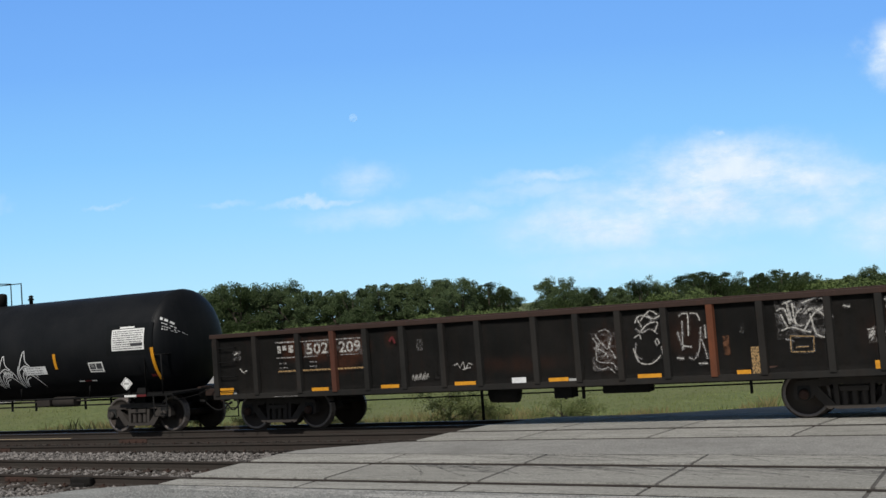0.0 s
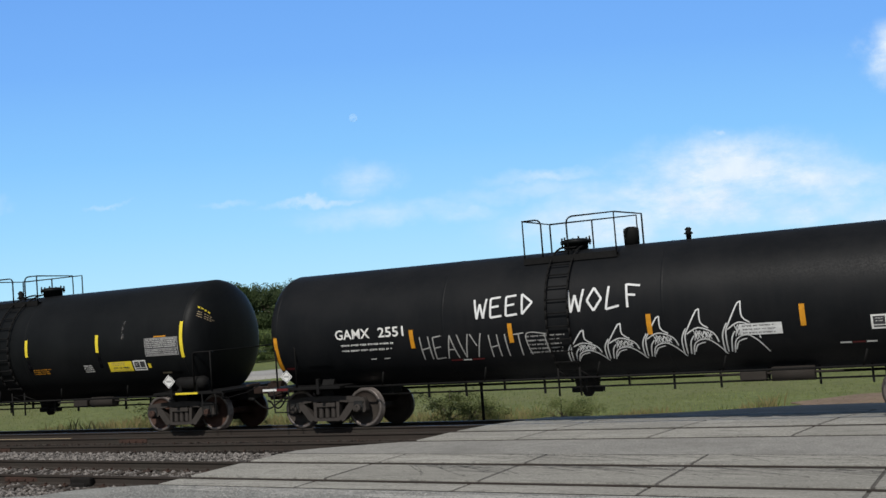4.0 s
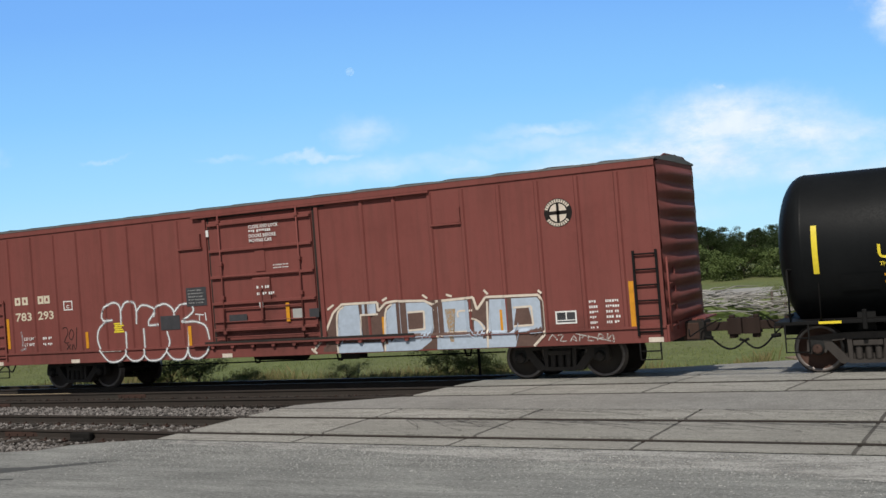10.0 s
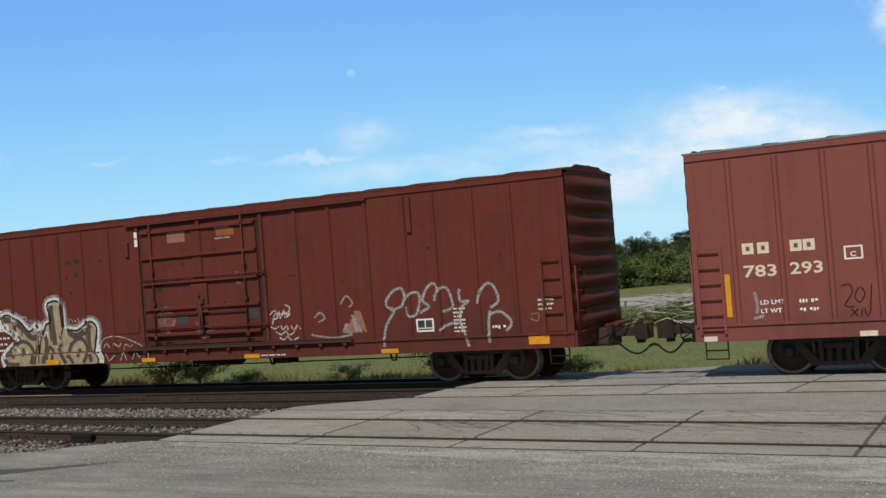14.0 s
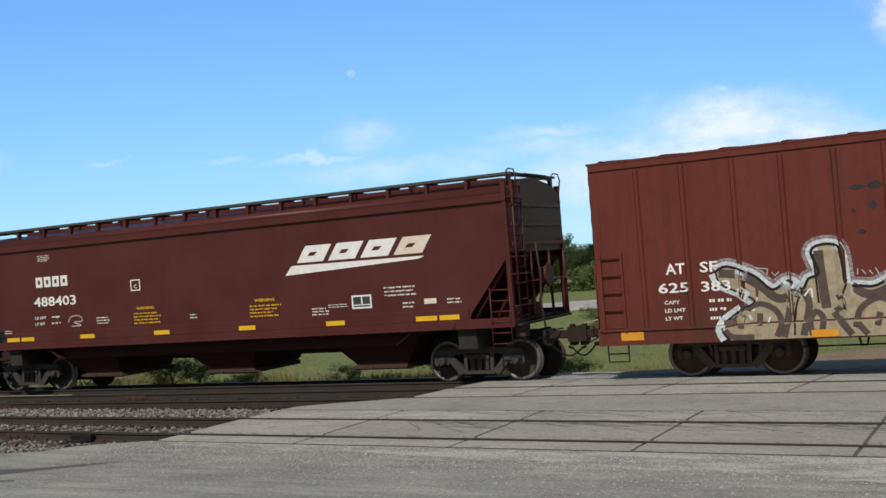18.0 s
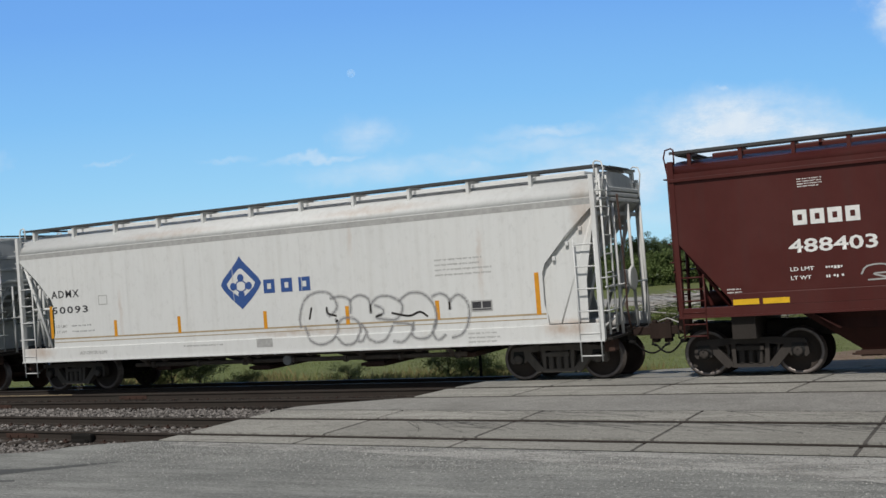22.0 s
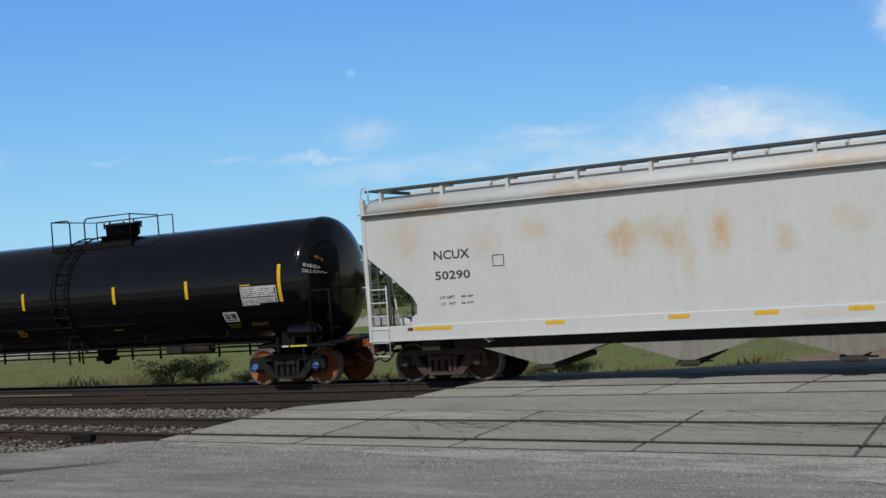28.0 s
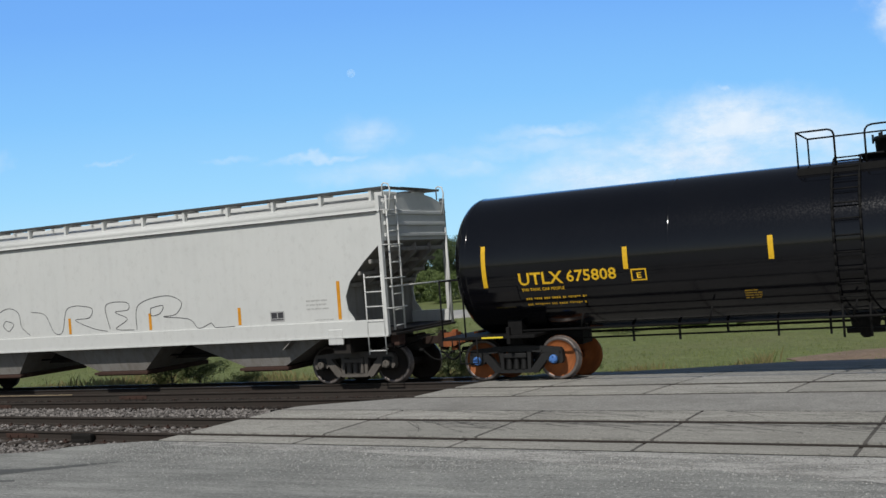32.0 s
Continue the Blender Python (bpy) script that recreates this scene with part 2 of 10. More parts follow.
# dirty bay paint; doubles as painted shade beneath the last hopper
BAY_DIRT_SHADE = coat("dirt_and_shade_bay_paint", (0.30, 0.29, 0.27), 0.7, (0.12, 0.09, 0.065), 0.7, 0.45, 0.2, (0.22, 0.12, 0.06), 0.1)
HOP_GREY_2 = coat("pale_grey_paint", (0.60, 0.61, 0.59), 0.55, (0.44, 0.43, 0.40), 0.25, 0.12, 0.0, fade=0.05)
GONDOLA = coat("burnt_gondola_paint", (0.019, 0.0185, 0.0175), 0.8, (0.027, 0.021, 0.017), 0.5, 0.5, 0.25, (0.07, 0.03, 0.02), 0.25, spec=0.1, flecks=0.6)
blooms(HOP_GREY, [(-4.4, 3.2, 0.5, 0.35, 0.5), (-2.5, 2.8, 0.5, 0.5, 0.85), (-1.5, 2.75, 0.42, 0.45, 0.75), (-0.55, 2.85, 0.4, 0.6, 0.85), (3.9, 3.05, 0.55, 0.35, 0.5), (0.6, 2.6, 0.35, 0.4, 0.5), (-6.9, 3.85, 1.2, 0.28, 0.8), (-3.2, 3.95, 1.3, 0.22, 0.7), (1.5, 3.95, 1.6, 0.2, 0.5), (5.2, 3.9, 1.3, 0.22, 0.6), (5.6, 1.2, 0.25, 0.3, 0.7), (-7.4, 3.2, 0.7, 0.7, 0.45), (-5.6, 3.0, 0.6, 0.5, 0.35), (-2.0, 3.0, 1.2, 0.35, 0.45), (-1.2, 2.3, 0.25, 0.7, 0.35), (1.8, 2.9, 0.5, 0.4, 0.4)], (0.53, 0.355, 0.17), 0.75)
GONDOLA_SIDE = coat("burnt_gondola_side", (0.019, 0.0188, 0.018), 0.8, (0.028, 0.022, 0.018), 0.5, 0.5, 0.20, (0.07, 0.03, 0.02), 0.25, spec=0.1, flecks=0.6)
blooms(GONDOLA_SIDE, [(-5.6, 1.9, 0.5, 0.42, 0.8), (-4.9, 1.88, 0.55, 0.42, 0.9), (-4.0, 1.85, 0.6, 0.45, 0.8), (-4.3, 1.5, 0.5, 0.3, 0.5)], (0.14, 0.048, 0.024), 0.35)
blooms(GONDOLA_SIDE, [(2.0, 1.5, 0.5, 0.6, 0.5), (3.6, 1.7, 0.6, 0.6, 0.4), (7.2, 1.6, 0.6, 0.6, 0.4), (-3.0, 2.0, 0.22, 0.3, 0.5), (0.0, 1.3, 1.5, 0.25, 0.35)], (0.09, 0.036, 0.021), 0.35)
blooms(HOP_GREY, [(5.58, 2.75, 0.20, 0.85, 0.95), (5.74, 2.2, 0.13, 1.5, 0.75), (5.66, 1.2, 0.2, 0.25, 0.7)], (0.34, 0.15, 0.075), 0.12)
blooms(HOP_WHITE, [(7.9, 3.5, 0.35, 0.8, 0.45), (-7.6, 1.1, 0.8, 0.25, 0.6), (7.4, 1.12, 0.7, 0.25, 0.65), (3.0, 3.95, 2.2, 0.14, 0.35), (-3.0, 3.92, 2.2, 0.14, 0.35), (0.9, 1.3, 2.5, 0.12, 0.4), (-4.6, 2.0, 0.10, 0.9, 0.3), (5.6, 2.6, 0.12, 1.0, 0.3), (2.4, 3.4, 0.10, 0.7, 0.25)], (0.36, 0.21, 0.11), 0.3)
blooms(BOX_RED_2, [(-7.0, 1.1, 2.6, 0.9, 0.55), (7.0, 1.1, 2.6, 0.9, 0.55), (0.0, 0.95, 8.0, 0.55, 0.5), (-1.6, 2.2, 0.9, 1.2, 0.35), (1.4, 2.0, 0.8, 1.2, 0.4)], (0.045, 0.026, 0.021))
blooms(BOX_RED, [(-7.0, 0.95, 2.4, 0.6, 0.4), (7.0, 0.95, 2.4, 0.6, 0.4), (0.2, 1.1, 1.6, 0.6, 0.6), (0.0, 2.0, 0.4, 0.9, 0.5), (-1.3, 1.4, 0.5, 0.4, 0.5)], (0.06, 0.03, 0.025))
RUST = coat("bright_rust", (0.27, 0.085, 0.03), 0.85, (0.10, 0.04, 0.02), 0.6, 0.4)
DARK_RUST = coat("dark_rust", (0.058, 0.031, 0.023), 0.85, (0.03, 0.02, 0.016), 0.6, 0.4)
COUPLER = coat("coupler_rust", (0.034, 0.022, 0.018), 0.85, (0.018, 0.014, 0.012), 0.6, 0.4, spec=0.15)
STREAK_RUST = coat("streaked_red_rust", (0.085, 0.030, 0.018), 0.85, (0.022, 0.017, 0.014), 0.9, 0.8, flecks=0.6)
CHORD = coat("brown_chord_rust", (0.040, 0.022, 0.017), 0.85, (0.022, 0.016, 0.013), 0.6, 0.3, 0.3, (0.09, 0.032, 0.018), flecks=0.6)
STAKE_RUST = coat("patchy_orange_rust", (0.15, 0.046, 0.019), 0.85, (0.035, 0.022, 0.016), 0.9, 0.6, flecks=0.8)
CAST = coat("cast_steel_dusty", (0.044, 0.038, 0.034), 0.8, (0.018, 0.015, 0.013), 0.5, 0.3)
CAST_BLACK = coat("cast_steel_black", (0.012, 0.0118, 0.012), 0.6, (0.022, 0.024, 0.022), 0.4, 0.2, spec=0.25)
CAST_GREY = coat("cast_steel_pale_dust", (0.115, 0.104, 0.092), 0.85, (0.035, 0.03, 0.026), 0.5, 0.3)
CAST_BROWN = coat("cast_steel_rust_dust", (0.078, 0.054, 0.043), 0.85, (0.032, 0.024, 0.02), 0.5, 0.3)
WHEEL = coat("wheel_plate", (0.042, 0.03, 0.025), 0.75, (0.018, 0.025, 0.022), 0.6, 0.2)
WHEEL_NEW = coat("fresh_rust_wheel", (0.38, 0.12, 0.033), 0.75, (0.09, 0.04, 0.02), 0.8, 0.4)
WHEEL_HALF = coat("rust_wheel", (0.058, 0.027, 0.018), 0.75, (0.05, 0.03, 0.022), 0.6, 0.2)
PIPE = coat("dusty_pipe", (0.15, 0.125, 0.105), 0.8, (0.06, 0.05, 0.042), 0.5, 0.3)
TREAD = plain("tread_steel", (0.16, 0.14, 0.13), 0.45, 0.6, 0.35, 14)
BLUE_CAP = plain("blue_bearing_cap", (0.06, 0.16, 0.42), 0.5)
WHITE = plain("white_lettering", (0.72, 0.72, 0.70), 0.6, vary=0.12)
CREAM = plain("cream_lettering", (0.62, 0.55, 0.42), 0.6, vary=0.15)
YELLOW = plain("yellow_reflector", (0.70, 0.42, 0.015), 0.45, vary=0.15)
YELLOW_2 = plain("lemon_decal", (0.78, 0.62, 0.04), 0.45, vary=0.12)
AMBER = plain("amber_reflector", (0.62, 0.27, 0.015), 0.5, vary=0.2)
REDMARK = plain("red_reflector", (0.11, 0.012, 0.014), 0.45)
INK = plain("dark_lettering", (0.045, 0.045, 0.05), 0.6)
BLUE = plain("blue_lettering", (0.035, 0.085, 0.26), 0.55, vary=0.12)
SPRAY_W = plain("white_spray_paint", (0.66, 0.67, 0.67), 0.7, vary=0.2)
SPRAY_B = plain("pale_blue_spray_paint", (0.40, 0.47, 0.56), 0.7, vary=0.12)
SPRAY_C = plain("cream_spray_paint", (0.64, 0.56, 0.47), 0.7, vary=0.15)
SPRAY_N = plain("brown_spray_paint", (0.115, 0.068, 0.055), 0.75, vary=0.2)
SPRAY_K = plain("black_spray_paint", (0.022, 0.019, 0.018), 0.85, spec=0.1, vary=0.2)
SPRAY_T = plain("tan_spray_paint", (0.37, 0.29, 0.18), 0.75, vary=0.2)
PIECE_TAN = plain("olive_tan_spray_paint", (0.31, 0.255, 0.17), 0.75, vary=0.35)
PIECE_DARK = plain("umber_spray_paint", (0.072, 0.052, 0.042), 0.75, vary=0.3)
SPRAY_G = plain("grey_spray_paint", (0.36, 0.36, 0.35), 0.75, vary=0.2)
def overspray(name, colour, lo, hi, start=0.35, scale=22):
    """Thin sprayed mist that lets the paint below show through."""
    m, n, l, b = material(name)
    b.inputs["Base Color"].default_value, b.inputs["Roughness"].default_value = (*colour, 1), 0.8
    mx = n.new("ShaderNodeMixShader")
    l.new(ramp(n, l, noise_node(n, l, n.new("ShaderNodeTexCoord").outputs["Object"], scale, 4, 0.7), [(start, lo), (start + 0.3, hi)]), mx.inputs[0])
    l.new(n.new("ShaderNodeBsdfTransparent").outputs[0], mx.inputs[1])
    l.new(b.outputs[0], mx.inputs[2])
    l.new(mx.outputs[0], n["Material Output"].inputs[0])
    return m


GREY_MIST = overspray("grey_overspray", (0.36, 0.36, 0.36), 0.12, 0.42)
GREY_LINE = overspray("faded_grey_line", (0.27, 0.27, 0.275), 0.25, 0.75)
MIST = overspray("white_overspray", (0.62, 0.70, 0.74), 0.10, 0.40)
MIST_2 = overspray("dense_white_overspray", (0.66, 0.73, 0.76), 0.5, 0.9)
GHOST = overspray("ghost_of_white_paint", (0.42, 0.40, 0.39), 0.0, 0.34, 0.46, 11)
RUST_PATCH = overspray("rust_scab", (0.20, 0.08, 0.035), 0.0, 0.8, 0.40, 9)
WORN_G = overspray("faint_white_line", (0.52, 0.50, 0.48), 0.12, 0.65)
WORN_W = overspray("worn_white_paint", (0.60, 0.58, 0.54), 0.15, 0.85)
WORN_T = overspray("worn_tan_paint", (0.42, 0.27, 0.12), 0.25, 0.85)
SOOT = overspray("soot_and_dark_rust", (0.026, 0.018, 0.015), 0.5, 1.0, 0.25, 14)
PALE_SCAB = overspray("chalky_red_scab", (0.29, 0.13, 0.10), 0.0, 0.85, 0.33, 7)
SPRAY_P = plain("faded_primer", (0.26, 0.12, 0.08), 0.75, vary=0.2)


# ---- mesh helpers ----
def slab(bm, x0, x1, y0, y1, z0, z1, bev=0.0):
    v = [bm.verts.new((x, y, z)) for x in (x0, x1) for y in (y0, y1) for z in (z0, z1)]
    fs = [bm.faces.new([v[i] for i in f]) for f in ((0, 1, 3, 2), (4, 6, 7, 5), (0, 4, 5, 1), (2, 3, 7, 6), (0, 2, 6, 4), (1, 5, 7, 3))]
    if bev:
        bmesh.ops.bevel(bm, geom=list({e for f in fs for e in f.edges}), offset=bev, segments=2, affect="EDGES", profile=0.5)


def prism(bm, pts, lo, hi, axis="y"):
    """Extrude a polygon: pts in (x, z) along y, or in (y, z) along x, or in (x, y) along z."""
    def at(a, b, h):
        return (a, h, b) if axis == "y" else (h, a, b) if axis == "x" else (a, b, h)
    p = [bm.verts.new(at(a, b, lo)) for a, b in pts]
    q = [bm.verts.new(at(a, b, hi)) for a, b in pts]
    bm.faces.new(p)
    bm.faces.new(q[::-1])
    for i in range(len(pts)):
        j = (i + 1) % len(pts)
        bm.faces.new((p[i], q[i], q[j], p[j]))


def rod(bm, a, b, r, seg=8, r2=None):
    a, b = Vector(a), Vector(b)
    d = (b - a).normalized()
    s = d.orthogonal().normalized()
    t = d.cross(s)
    r2 = r if r2 is None else r2
    ring = [[bm.verts.new(p + (s * math.cos(k * 2 * math.pi / seg) + t * math.sin(k * 2 * math.pi / seg)) * q) for k in range(seg)] for p, q in ((a, r), (b, r2))]
    for k in range(seg):
        j = (k + 1) % seg
        f = bm.faces.new((ring[0][k], ring[0][j], ring[1][j], ring[1][k]))
        f.smooth = True
    bm.faces.new(ring[0][::-1])
    bm.faces.new(ring[1])


def pipe(bm, pts, r, seg=6):
    pts = [Vector(p) for p in pts]
    pts = [p for k, p in enumerate(pts) if k == 0 or (p - pts[k - 1]).length > 1e-5]
    rings, side = [], None
    for k, p in enumerate(pts):
        a, b = (p - pts[k - 1]).normalized() if k else None, (pts[k + 1] - p).normalized() if k + 1 < len(pts) else None
        d = (a + b).normalized() if a and b and (a + b).length > 1e-3 else (b or a)
        side = d.orthogonal().normalized() if side is None else (side - d * side.dot(d)).normalized()
        other = d.cross(side)
        rings.append([bm.verts.new(p + (side * math.cos(2 * math.pi * i / seg) + other * math.sin(2 * math.pi * i / seg)) * r) for i in range(seg)])
    for p, q in zip(rings, rings[1:]):
        for i in range(seg):
            j = (i + 1) % seg
            bm.faces.new((p[i], p[j], q[j], q[i])).smooth = True
    bm.faces.new(rings[0][::-1])
    bm.faces.new(rings[-1])


def turned(bm, profile, centre, seg=28, axis="y", caps=True):
    """Revolve (offset, radius) pairs round an axis through centre."""
    rings = []
    for o, r in profile:
        ring = []
        for k in range(seg):
            c, s = r * math.cos(2 * math.pi * k / seg), r * math.sin(2 * math.pi * k / seg)
            d = (c, o, s) if axis == "y" else (o, c, s) if axis == "x" else (c, s, o)
            ring.append(bm.verts.new(Vector(centre) + Vector(d)))
        rings.append(ring)
    made = []
    for a, b in zip(rings, rings[1:]):
        for k in range(seg):
            j = (k + 1) % seg
            f = bm.faces.new((a[k], a[j], b[j], b[k]))
            f.smooth = True
            made.append(f)
    if caps:
        bm.faces.new(rings[0][::-1])
        bm.faces.new(rings[-1])
    return made


def meshed(name, bm, mats):
    bmesh.ops.recalc_face_normals(bm, faces=bm.faces[:])
    me = bpy.data.meshes.new(name)
    bm.to_mesh(me)
    bm.free()
    for m in mats if isinstance(mats, (list, tuple)) else (mats,):
        me.materials.append(m)
    return me


BODY = [1.0, 1.0]      # breadth and height to which the bodies of the cars are built


def part(name, bm, mat, parent, label=""):
    if BODY != [1.0, 1.0]:
        for v in bm.verts:
            v.co.y *= BODY[0]
            v.co.z *= BODY[1]
    ob = new(name, meshed(name, bm, mat))
    ob.parent = parent
    return tagged(ob, label) if label else ob


def thing(name, label, category, group="", kind="", at=(0, 0, 0)):
    ob = new(name)
    ob.location = at
    return tagged(ob, label, category, group, kind)


def single(name, bm, mat, label, category, group="", kind=""):
    return tagged(new(name, meshed(name, bm, mat)), label, category, group, kind)


# surfaces on which lettering and paint lie
class Side:
    """A car's flat near side at -y, with ribs that stand proud."""
    def __init__(self, y, ribs=(), half=0.05, proud=0.0, feet=()):
        self.y, self.ribs, self.half, self.proud, self.feet = y, ribs, half, proud, feet

    def put(self, x, z, lift=0.004):
        for top, y in self.feet[::-1]:
            if z < top:
                return (x, -y - lift, z)
        return (x, -self.y - lift - (self.proud if any(abs(x - r) < self.half for r in self.ribs) else 0), z)


class Round:
    """A tank's shell; z is the height on the near side."""
    def __init__(self, r, zc):
        self.r, self.zc = r, zc

    def put(self, x, z, lift=0.005):
        a = (z - self.zc) / self.r
        return (x, -(self.r + lift) * math.cos(a), self.zc + (self.r + lift) * math.sin(a))

    def arc_z(self, z):
        """The coordinate along the shell of a true height."""
        return self.zc + self.r * math.asin(max(-1, min(1, (z - self.zc) / self.r)))


class Head(Round):
    """The dished right-hand head of a tank; x runs from the shell's end outwards."""
    def __init__(self, r, zc, x0, dome):
        self.r, self.zc, self.x0, self.dome = r, zc, x0, dome

    def put(self, x, z, lift=0.006):
        a = math.acos(max(0.0, min(0.999, (x - self.x0) / self.dome)))
        q = self.r * math.sin(a) ** 0.78 + lift
        b = (z - self.zc) / self.r
        return (x + lift, -q * math.cos(b), self.zc + q * math.sin(b))


def lettering(parent, body, x, z, height, mat, on, width=None, name="lettering", font_gap=1.0, lean=0.0, up=0.0):
    """Raised-film letters: x, z of the lower left corner, cap height; width fits the line."""
    cu = bpy.data.curves.new("type", "FONT")
    cu.body, cu.resolution_u, cu.space_character, cu.offset = body, 2, font_gap, 0.018
    tmp = bpy.data.objects.new("type", cu)
    me = bpy.data.meshes.new_from_object(tmp)
    bm = bmesh.new()
    bm.from_mesh(me)
    bpy.data.objects.remove(tmp)
    bpy.data.meshes.remove(me)
    if not bm.verts:
        return None
    ys = [v.co.y for v in bm.verts]
    xs = [v.co.x for v in bm.verts]
    k = height / (max(ys) - min(ys))
    kx = k if width is None else width / (max(xs) - min(xs))
    y0, x0 = min(ys), min(xs)
    for v in bm.verts:
        h = (v.co.y - y0) * k
        v.co = Vector((x + (v.co.x - x0) * kx + lean * h, 0, z + h + up * (v.co.x - x0) * kx))
    if isinstance(on, Round):
        h = z
        while h < z + height:
            bmesh.ops.bisect_plane(bm, geom=bm.verts[:] + bm.edges[:] + bm.faces[:], plane_co=(0, 0, h), plane_no=(0, 0, 1))
            h += 0.09
    for v in bm.verts:
        v.co = Vector(on.put(v.co.x, v.co.z))
    return part(name, bm, mat, parent)


def patch(bm, x0, x1, z0, z1, on, lift=0.004, slant=0.0):
    """A thin film rectangle that follows the surface."""
    nx, nz = max(1, round((x1 - x0) / 0.09)) if isinstance(on, Side) and on.proud else 1, max(1, round((z1 - z0) / 0.1)) if isinstance(on, Round) else 1
    g = [[bm.verts.new(on.put(x0 + (x1 - x0) * i / nx + slant * (z1 - z0) * j / nz, z0 + (z1 - z0) * j / nz, lift)) for j in range(nz + 1)] for i in range(nx + 1)]
    for i in range(nx):
        for j in range(nz):
            bm.faces.new((g[i][j], g[i + 1][j], g[i + 1][j + 1], g[i][j + 1]))


def film(parent, rects, mat, on, name="decal", lift=0.004, label="", split=True):
    if split:
        for r in rects:
            film(parent, [r], mat, on, name, lift, label, False)
        return None
    bm = bmesh.new()
    for r in rects:
        patch(bm, *r[:4], on, lift, r[4] if len(r) > 4 else 0.0)
    return part(name, bm, mat, parent, label)


def strokes(parent, lines, width, mat, on, name="graffiti", lift=0.006, step=0.06, label=""):
    """Spray-can lines: each a list of (x, z), smoothed, with round-ish joints."""
    if len(lines) > 1:
        for k, ln in enumerate(lines):
            strokes(parent, [ln], width, mat, on, name, lift + 0.0002 * k, step, label)
        return None
    bm = bmesh.new()
    for ln in lines:
        w = width
        if isinstance(ln, tuple):
            ln, w = ln
        pts = [Vector(p) for p in ln]
        out = []
        for i in range(len(pts) - 1):
            p0, p1, p2, p3 = pts[max(i - 1, 0)], pts[i], pts[i + 1], pts[min(i + 2, len(pts) - 1)]
            n = max(1, int((p2 - p1).length / step))
            for k in range(n):
                t = k / n
                out.append(0.5 * ((2 * p1) + (p2 - p0) * t + (2 * p0 - 5 * p1 + 4 * p2 - p3) * t * t + (3 * p1 - p0 - 3 * p2 + p3) * t ** 3))
        out.append(pts[-1])
        prev = None
        for i, p in enumerate(out):
            d = out[min(i + 1, len(out) - 1)] - out[max(i - 1, 0)]
            if d.length < 1e-6:
                continue
            d.normalize()
            q = Vector((-d.y, d.x)) * w * 0.5
            a, b = bm.verts.new(on.put(p.x + q.x, p.y + q.y, lift)), bm.verts.new(on.put(p.x - q.x, p.y - q.y, lift))
            if prev:
                bm.faces.new((prev[0], prev[1], b, a))
            prev = (a, b)
    return part(name, bm, mat, parent, label)


def filled(parent, pts, mat, on, name="graffiti_fill", lift=0.005, cell=0.09):
    """A sprayed area, cut in narrow columns so that it lies on ribs and shells."""
    bm = bmesh.new()
    x = min(p[0] for p in pts)
    end = max(p[0] for p in pts)
    while x < end:
        xm = min(x + cell, end)
        for lo, hi in zip(crossings(pts, x + 1e-4), crossings(pts, xm - 1e-4)):
            n = max(1, int((lo[1] - lo[0]) / (0.12 if isinstance(on, Round) else 0.06))) if isinstance(on, Round) or on.feet else 1
            for k in range(n):
                a0, a1 = lo[0] + (lo[1] - lo[0]) * k / n, lo[0] + (lo[1] - lo[0]) * (k + 1) / n
                b0, b1 = hi[0] + (hi[1] - hi[0]) * k / n, hi[0] + (hi[1] - hi[0]) * (k + 1) / n
                bm.faces.new([bm.verts.new(on.put(*p, lift)) for p in ((x, a0), (xm, b0), (xm, b1), (x, a1))])
        x = xm
    bmesh.ops.remove_doubles(bm, verts=bm.verts[:], dist=0.0015)
    return part(name, bm, mat, parent)


def crossings(pts, x):
    zs = []
    for (x0, z0), (x1, z1) in zip(pts, pts[1:] + pts[:1]):
        if (x0 <= x < x1) or (x1 <= x < x0):
            zs.append(z0 + (z1 - z0) * (x - x0) / (x1 - x0))
    zs.sort()
    return list(zip(zs[::2], zs[1::2]))


# ---- rolling stock ----
WHEEL_R = 0.457
CARS = []          # (car, place in the train)
WHEELSETS = []     # (wheelset, x on its truck, phase)


def wheelset_mesh(plate):
    bm = bmesh.new()
    for s in (-1, 1):
        # from the outer face inwards: hub, plate, rim, tread, flange, back
        prof = [(0.80, 0.0), (0.80, 0.095), (0.775, 0.115), (0.755, 0.20), (0.760, 0.33), (0.80, 0.375), (0.815, 0.385), (0.815, 0.435), (0.808, 0.449), (0.70, 0.457), (0.695, 0.482), (0.682, 0.485), (0.675, 0.40), (0.72, 0.30), (0.735, 0.12), (0.62, 0.09)]
        made = turned(bm, [(s * o, max(r, 0.004)) for o, r in prof], (0, 0, 0), 36, "y", caps=False)
        for i, f in enumerate(made):
            if i // 36 in (6, 7, 8, 9):
                f.material_index = 1
    rod(bm, (0, -0.66, 0), (0, 0.66, 0), 0.085, 14)
    return meshed("wheelset", bm, [plate, TREAD])


